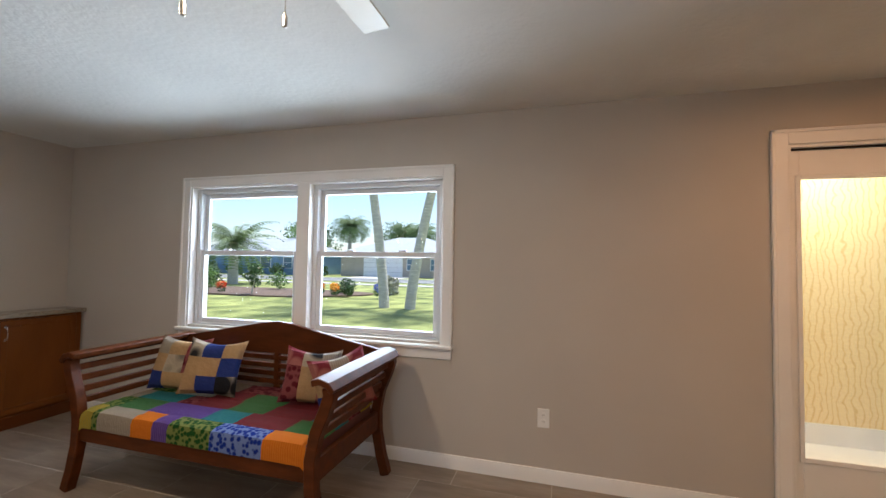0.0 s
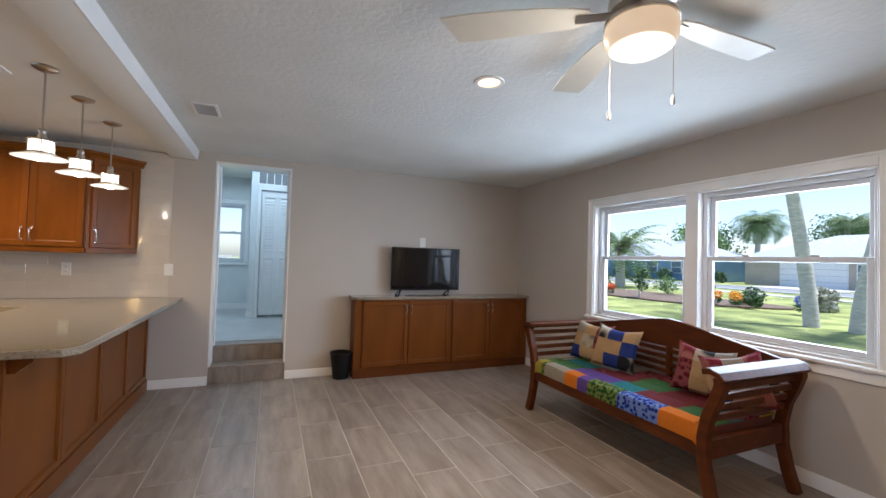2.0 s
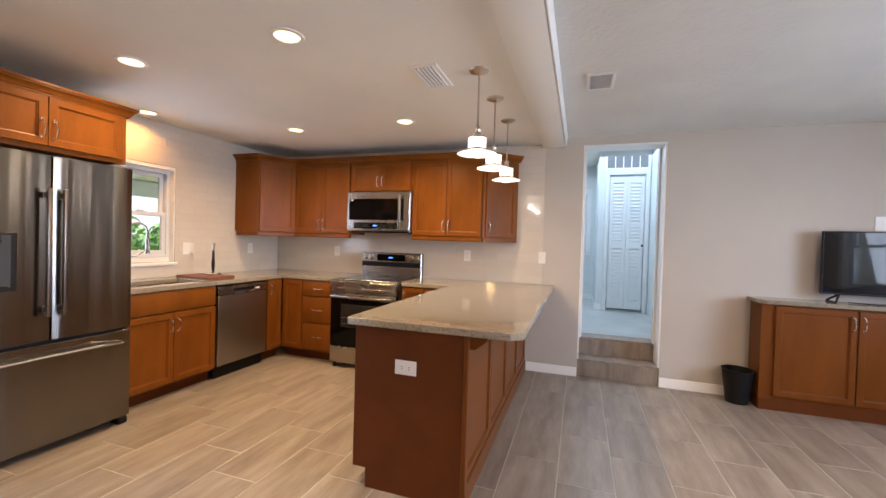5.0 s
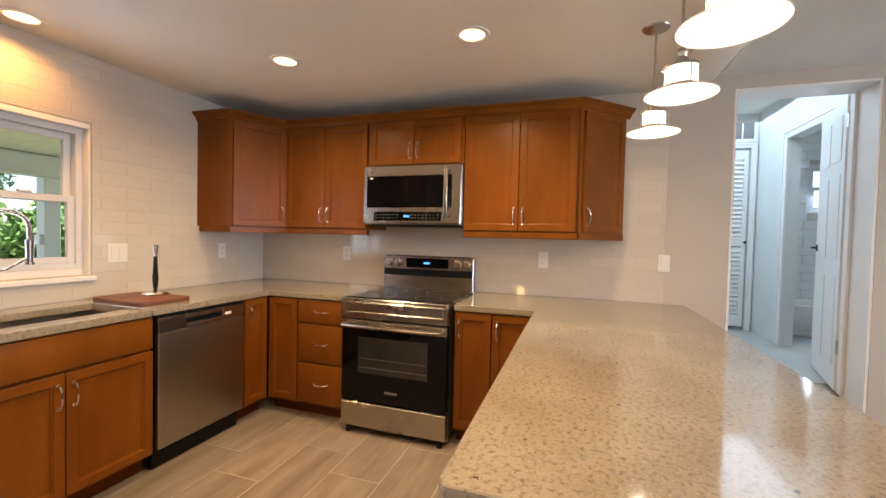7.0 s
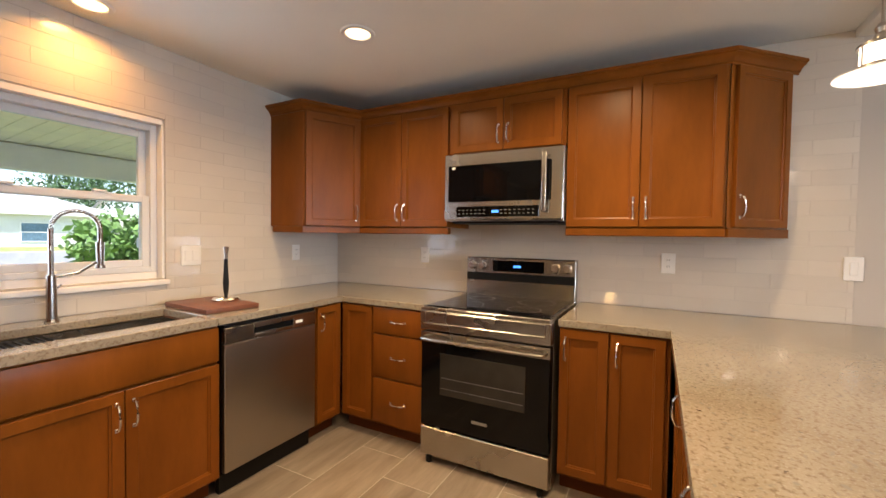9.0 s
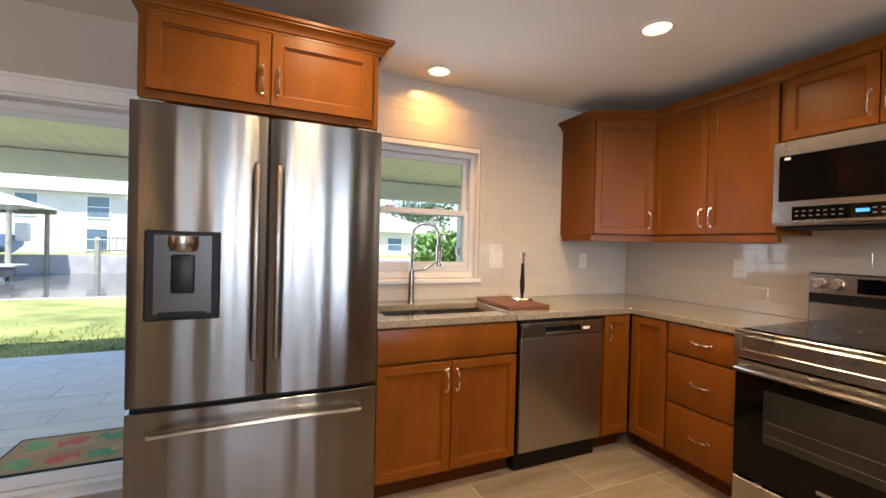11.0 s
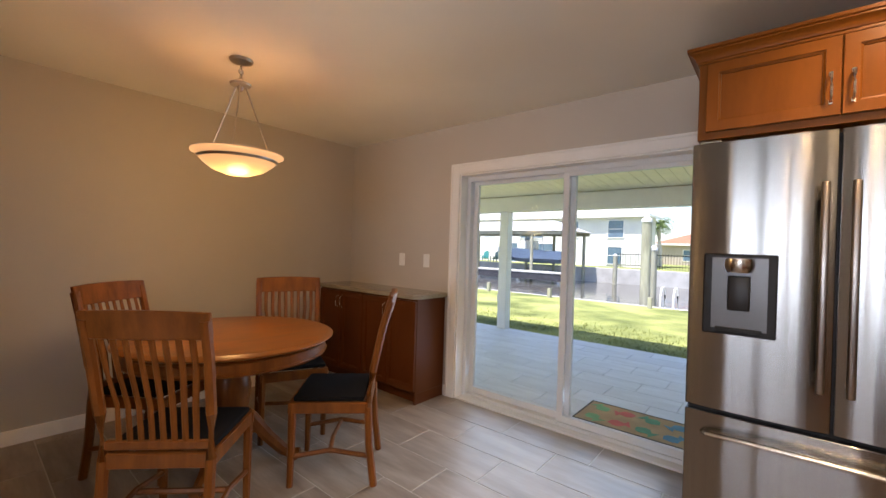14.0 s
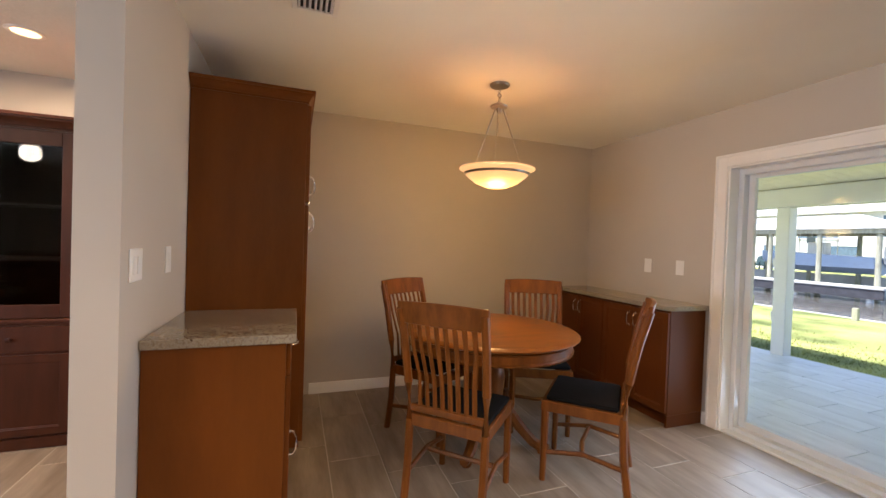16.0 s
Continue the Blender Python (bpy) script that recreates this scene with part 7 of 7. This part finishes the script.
c = thing("dock_platform", "small pale dock with a white ladder rail", "dock", pose(0.4, -15.0, -0.35))
part("deck", boxes([(-0.9, 0.75, -1.0, 1.0, -0.12, 0.0)], 0.01), concrete, c)
for px in (-0.8, 0.6):
    for py in (-0.8, 0.8):
        part("pile", cyl(0.10, 0.10, -1.35, -0.13, 10, (px, py)), timber, c)
for k in (0.30, 0.62):
    part("ladder_rail", tube([(k, 0.6, 0.0), (k, 0.6, 0.5), (k, 0.45, 0.72), (k, 0.15, 0.72), (k, 0.0, 0.5), (k, 0.0, 0.0)], 0.025, 8), white_plastic, c)
for x in (3.0, 5.2, 0.2):
    single("stake", prism([(-0.05, -0.05), (0.05, -0.05), (0.05, 0.05), (-0.05, 0.05)], 0, 0.3, 0.005), timber, "short timber stake at the edge of the lawn", "stake", pose(x + 0.9, -13.6, -0.13), "stakes at the seawall")
c = thing("fence", "dark picket fence on the far bank", "fence", pose(3.2, -38.0, 0.07))
for z in (0.25, 1.15):
    part("rail", box(0, 6.0, -0.02, 0.02, z, z + 0.05), black_plastic, c)
for k in range(31):
    part("picket", box(k * 0.2 - 0.012, k * 0.2 + 0.012, -0.012, 0.012, 0, 1.3), black_plastic, c)
# grass blades along the patio edge
vs, fs = [], []
for i in range(9000):
    x, y = rnd.uniform(-6.5, 6.5), -8.10 - abs(rnd.gauss(0, 0.9))
    h, a = rnd.uniform(0.02, 0.05), rnd.uniform(0, 6.28)
    k = len(vs)
    dx, dy = 0.008 * math.cos(a), 0.008 * math.sin(a)
    vs += [(x - dx, y - dy, -0.08), (x + dx, y + dy, -0.08), (x + rnd.uniform(-0.04, 0.04), y + rnd.uniform(-0.04, 0.04), -0.08 + h)]
    fs.append((k, k + 1, k + 2))
me = bpy.data.meshes.new("grass_blades")
me.from_pydata(vs, [], fs)
me.materials.append(grass_mat)
tagged(new("grass_blades", me), "uneven grass blades at the edge of the patio", "grass", kind="stuff")

# ---- tiles ----


def piece_mesh(name, lx, ly, lz, bev, material):
    return mesh_of(name, box(-lx / 2, lx / 2, -ly / 2, ly / 2, -lz, 0, bev), material)


TL, TP = 0.6135, 0.3065
GAP = 0.0055
cache = {}


def tile_piece(name, lx, ly, parent, m, material, lz=0.008, bev=0.0012):
    key = (name, round(lx, 3), round(ly, 3), lz)
    if key not in cache:
        cache[key] = piece_mesh(name, round(lx, 3), round(ly, 3), lz, bev, material)
    ob = new(name, cache[key])
    ob.parent = parent
    ob.matrix_basis = m
    return ob


floor_ob = bpy.data.objects["floor"]
row0 = math.floor((S + 1.11) / TP) - 1
for r in range(row0, int((N + 1.11) / TP) + 2):
    ya, yb = -1.11 + r * TP, -1.11 + (r + 1) * TP
    ya, yb = max(ya, S + 0.001), min(yb, N - 0.001)
    if yb - ya < 0.03:
        continue
    east = E if yb < -1.25 else EL
    off = -2.01 + (r + 1) * TL / 3
    k0 = math.floor((W - off) / TL)
    for k in range(k0, k0 + 16):
        xa, xb = max(off + k * TL, W + 0.001), min(off + (k + 1) * TL, east - 0.001)
        if xb - xa < 0.04:
            continue
        tile_piece("tile", xb - xa - GAP, yb - ya - GAP, floor_ob, pose((xa + xb) / 2, (ya + yb) / 2, 0.0), tile_mat)

# glazed wall tiles
SW, SH = 0.305, 0.0775


def overlap(a0, a1, b0, b1):
    return min(a1, b1) - max(a0, b0) > 0.004


def wall_tiles(parent, a0, a1, holes, place):
    z, r = 0.915, 0
    while z < KC - 0.01:
        z1 = min(z + SH, KC - 0.002)
        x = a0 - (SW / 2 if r % 2 else 0)
        while x < a1 - 0.01:
            xa, xb = max(x, a0), min(x + SW, a1)
            x += SW
            pieces = [(xa, xb, z, z1)]
            for h0, h1, g0, g1 in holes:
                nxt = []
                for p in pieces:
                    if overlap(p[0], p[1], h0, h1) and overlap(p[2], p[3], g0, g1):
                        if p[0] < h0 - 0.01:
                            nxt.append((p[0], h0, p[2], p[3]))
                        if p[1] > h1 + 0.01:
                            nxt.append((h1, p[1], p[2], p[3]))
                        if p[2] < g0 - 0.01 and p[3] > g0:
                            nxt.append((max(p[0], h0), min(p[1], h1), p[2], g0))
                        if p[3] > g1 + 0.01 and p[2] < g1:
                            nxt.append((max(p[0], h0), min(p[1], h1), g1, p[3]))
                    else:
                        nxt.append(p)
                pieces = nxt
            for p0, p1, q0, q1 in pieces:
                if p1 - p0 > 0.02 and q1 - q0 > 0.012:
                    place(parent, (p0 + p1) / 2, (q0 + q1) / 2, p1 - p0 - 0.002, q1 - q0 - 0.002)
        z += SH
        r += 1


def west_tile(parent, a, z, la, lz):
    key = ("w", round(la, 3), round(lz, 3))
    if key not in cache:
        cache[key] = mesh_of("tile", box(-0.001, 0.006, -la / 2, la / 2, -lz / 2, lz / 2, 0.0012), subway)
    ob = new("tile", cache[key])
    ob.parent = parent
    t_ = noise.noise(Vector((a * 9, z * 9, 1.0))) * 0.35
    ob.matrix_basis = pose(W, a, z, 0, t_, t_)


def south_tile(parent, a, z, la, lz):
    key = ("s", round(la, 3), round(lz, 3))
    if key not in cache:
        cache[key] = mesh_of("tile", box(-la / 2, la / 2, -0.001, 0.006, -lz / 2, lz / 2, 0.0012), subway)
    ob = new("tile", cache[key])
    ob.parent = parent
    t_ = noise.noise(Vector((a * 9, z * 9, 5.0))) * 0.35
    ob.matrix_basis = pose(a, S, z, t_, 0, t_)


ww, ws = bpy.data.objects["wall_west"], bpy.data.objects["wall_south"]
structure("grout_west", box(W - 0.001, W + 0.0050, S, -1.395, 0.914, KC - 0.001), tile_joint, "pale grout behind the glazed wall tiles", "grout")
structure("grout_south", boxes([(W, -2.971, S - 0.001, S + 0.0050, 0.914, KC - 0.001), (-2.971, -2.06, S - 0.001, S + 0.0050, 0.914, 1.022), (-2.971, -2.06, S - 0.001, S + 0.0050, 1.972, KC - 0.001)]), tile_joint, "pale grout behind the glazed wall tiles", "grout")
wall_tiles(ww, S + 0.004, -1.395, [(S, CY, ZB, 2.25), (CY, -3.50, ZB, 2.25), (-3.497, -2.74, 1.42, 2.25), (-2.737, -1.69, ZB, 2.25)], west_tile)
wall_tiles(ws, W + 0.008, -2.06, [(-2.972, -2.03, KWIN[2] - 0.04, KWIN[3] + 0.006), (W, W + 0.71, ZB, 2.25)], south_tile)

# patio pavers
pat = bpy.data.objects["patio"]
for r in range(10):
    ya = -8.055 + r * 0.3065
    yb = min(ya + 0.3065, S - 0.21)
    if yb - ya < 0.05:
        continue
    for k in range(-5, 6):
        xa = k * 0.613 + (r % 3) * 0.204 - 0.2
        tile_piece("paver", 0.613 - 0.006, yb - ya - 0.006, pat, pose(xa + 0.306, (ya + yb) / 2, -0.034), paver_mat)
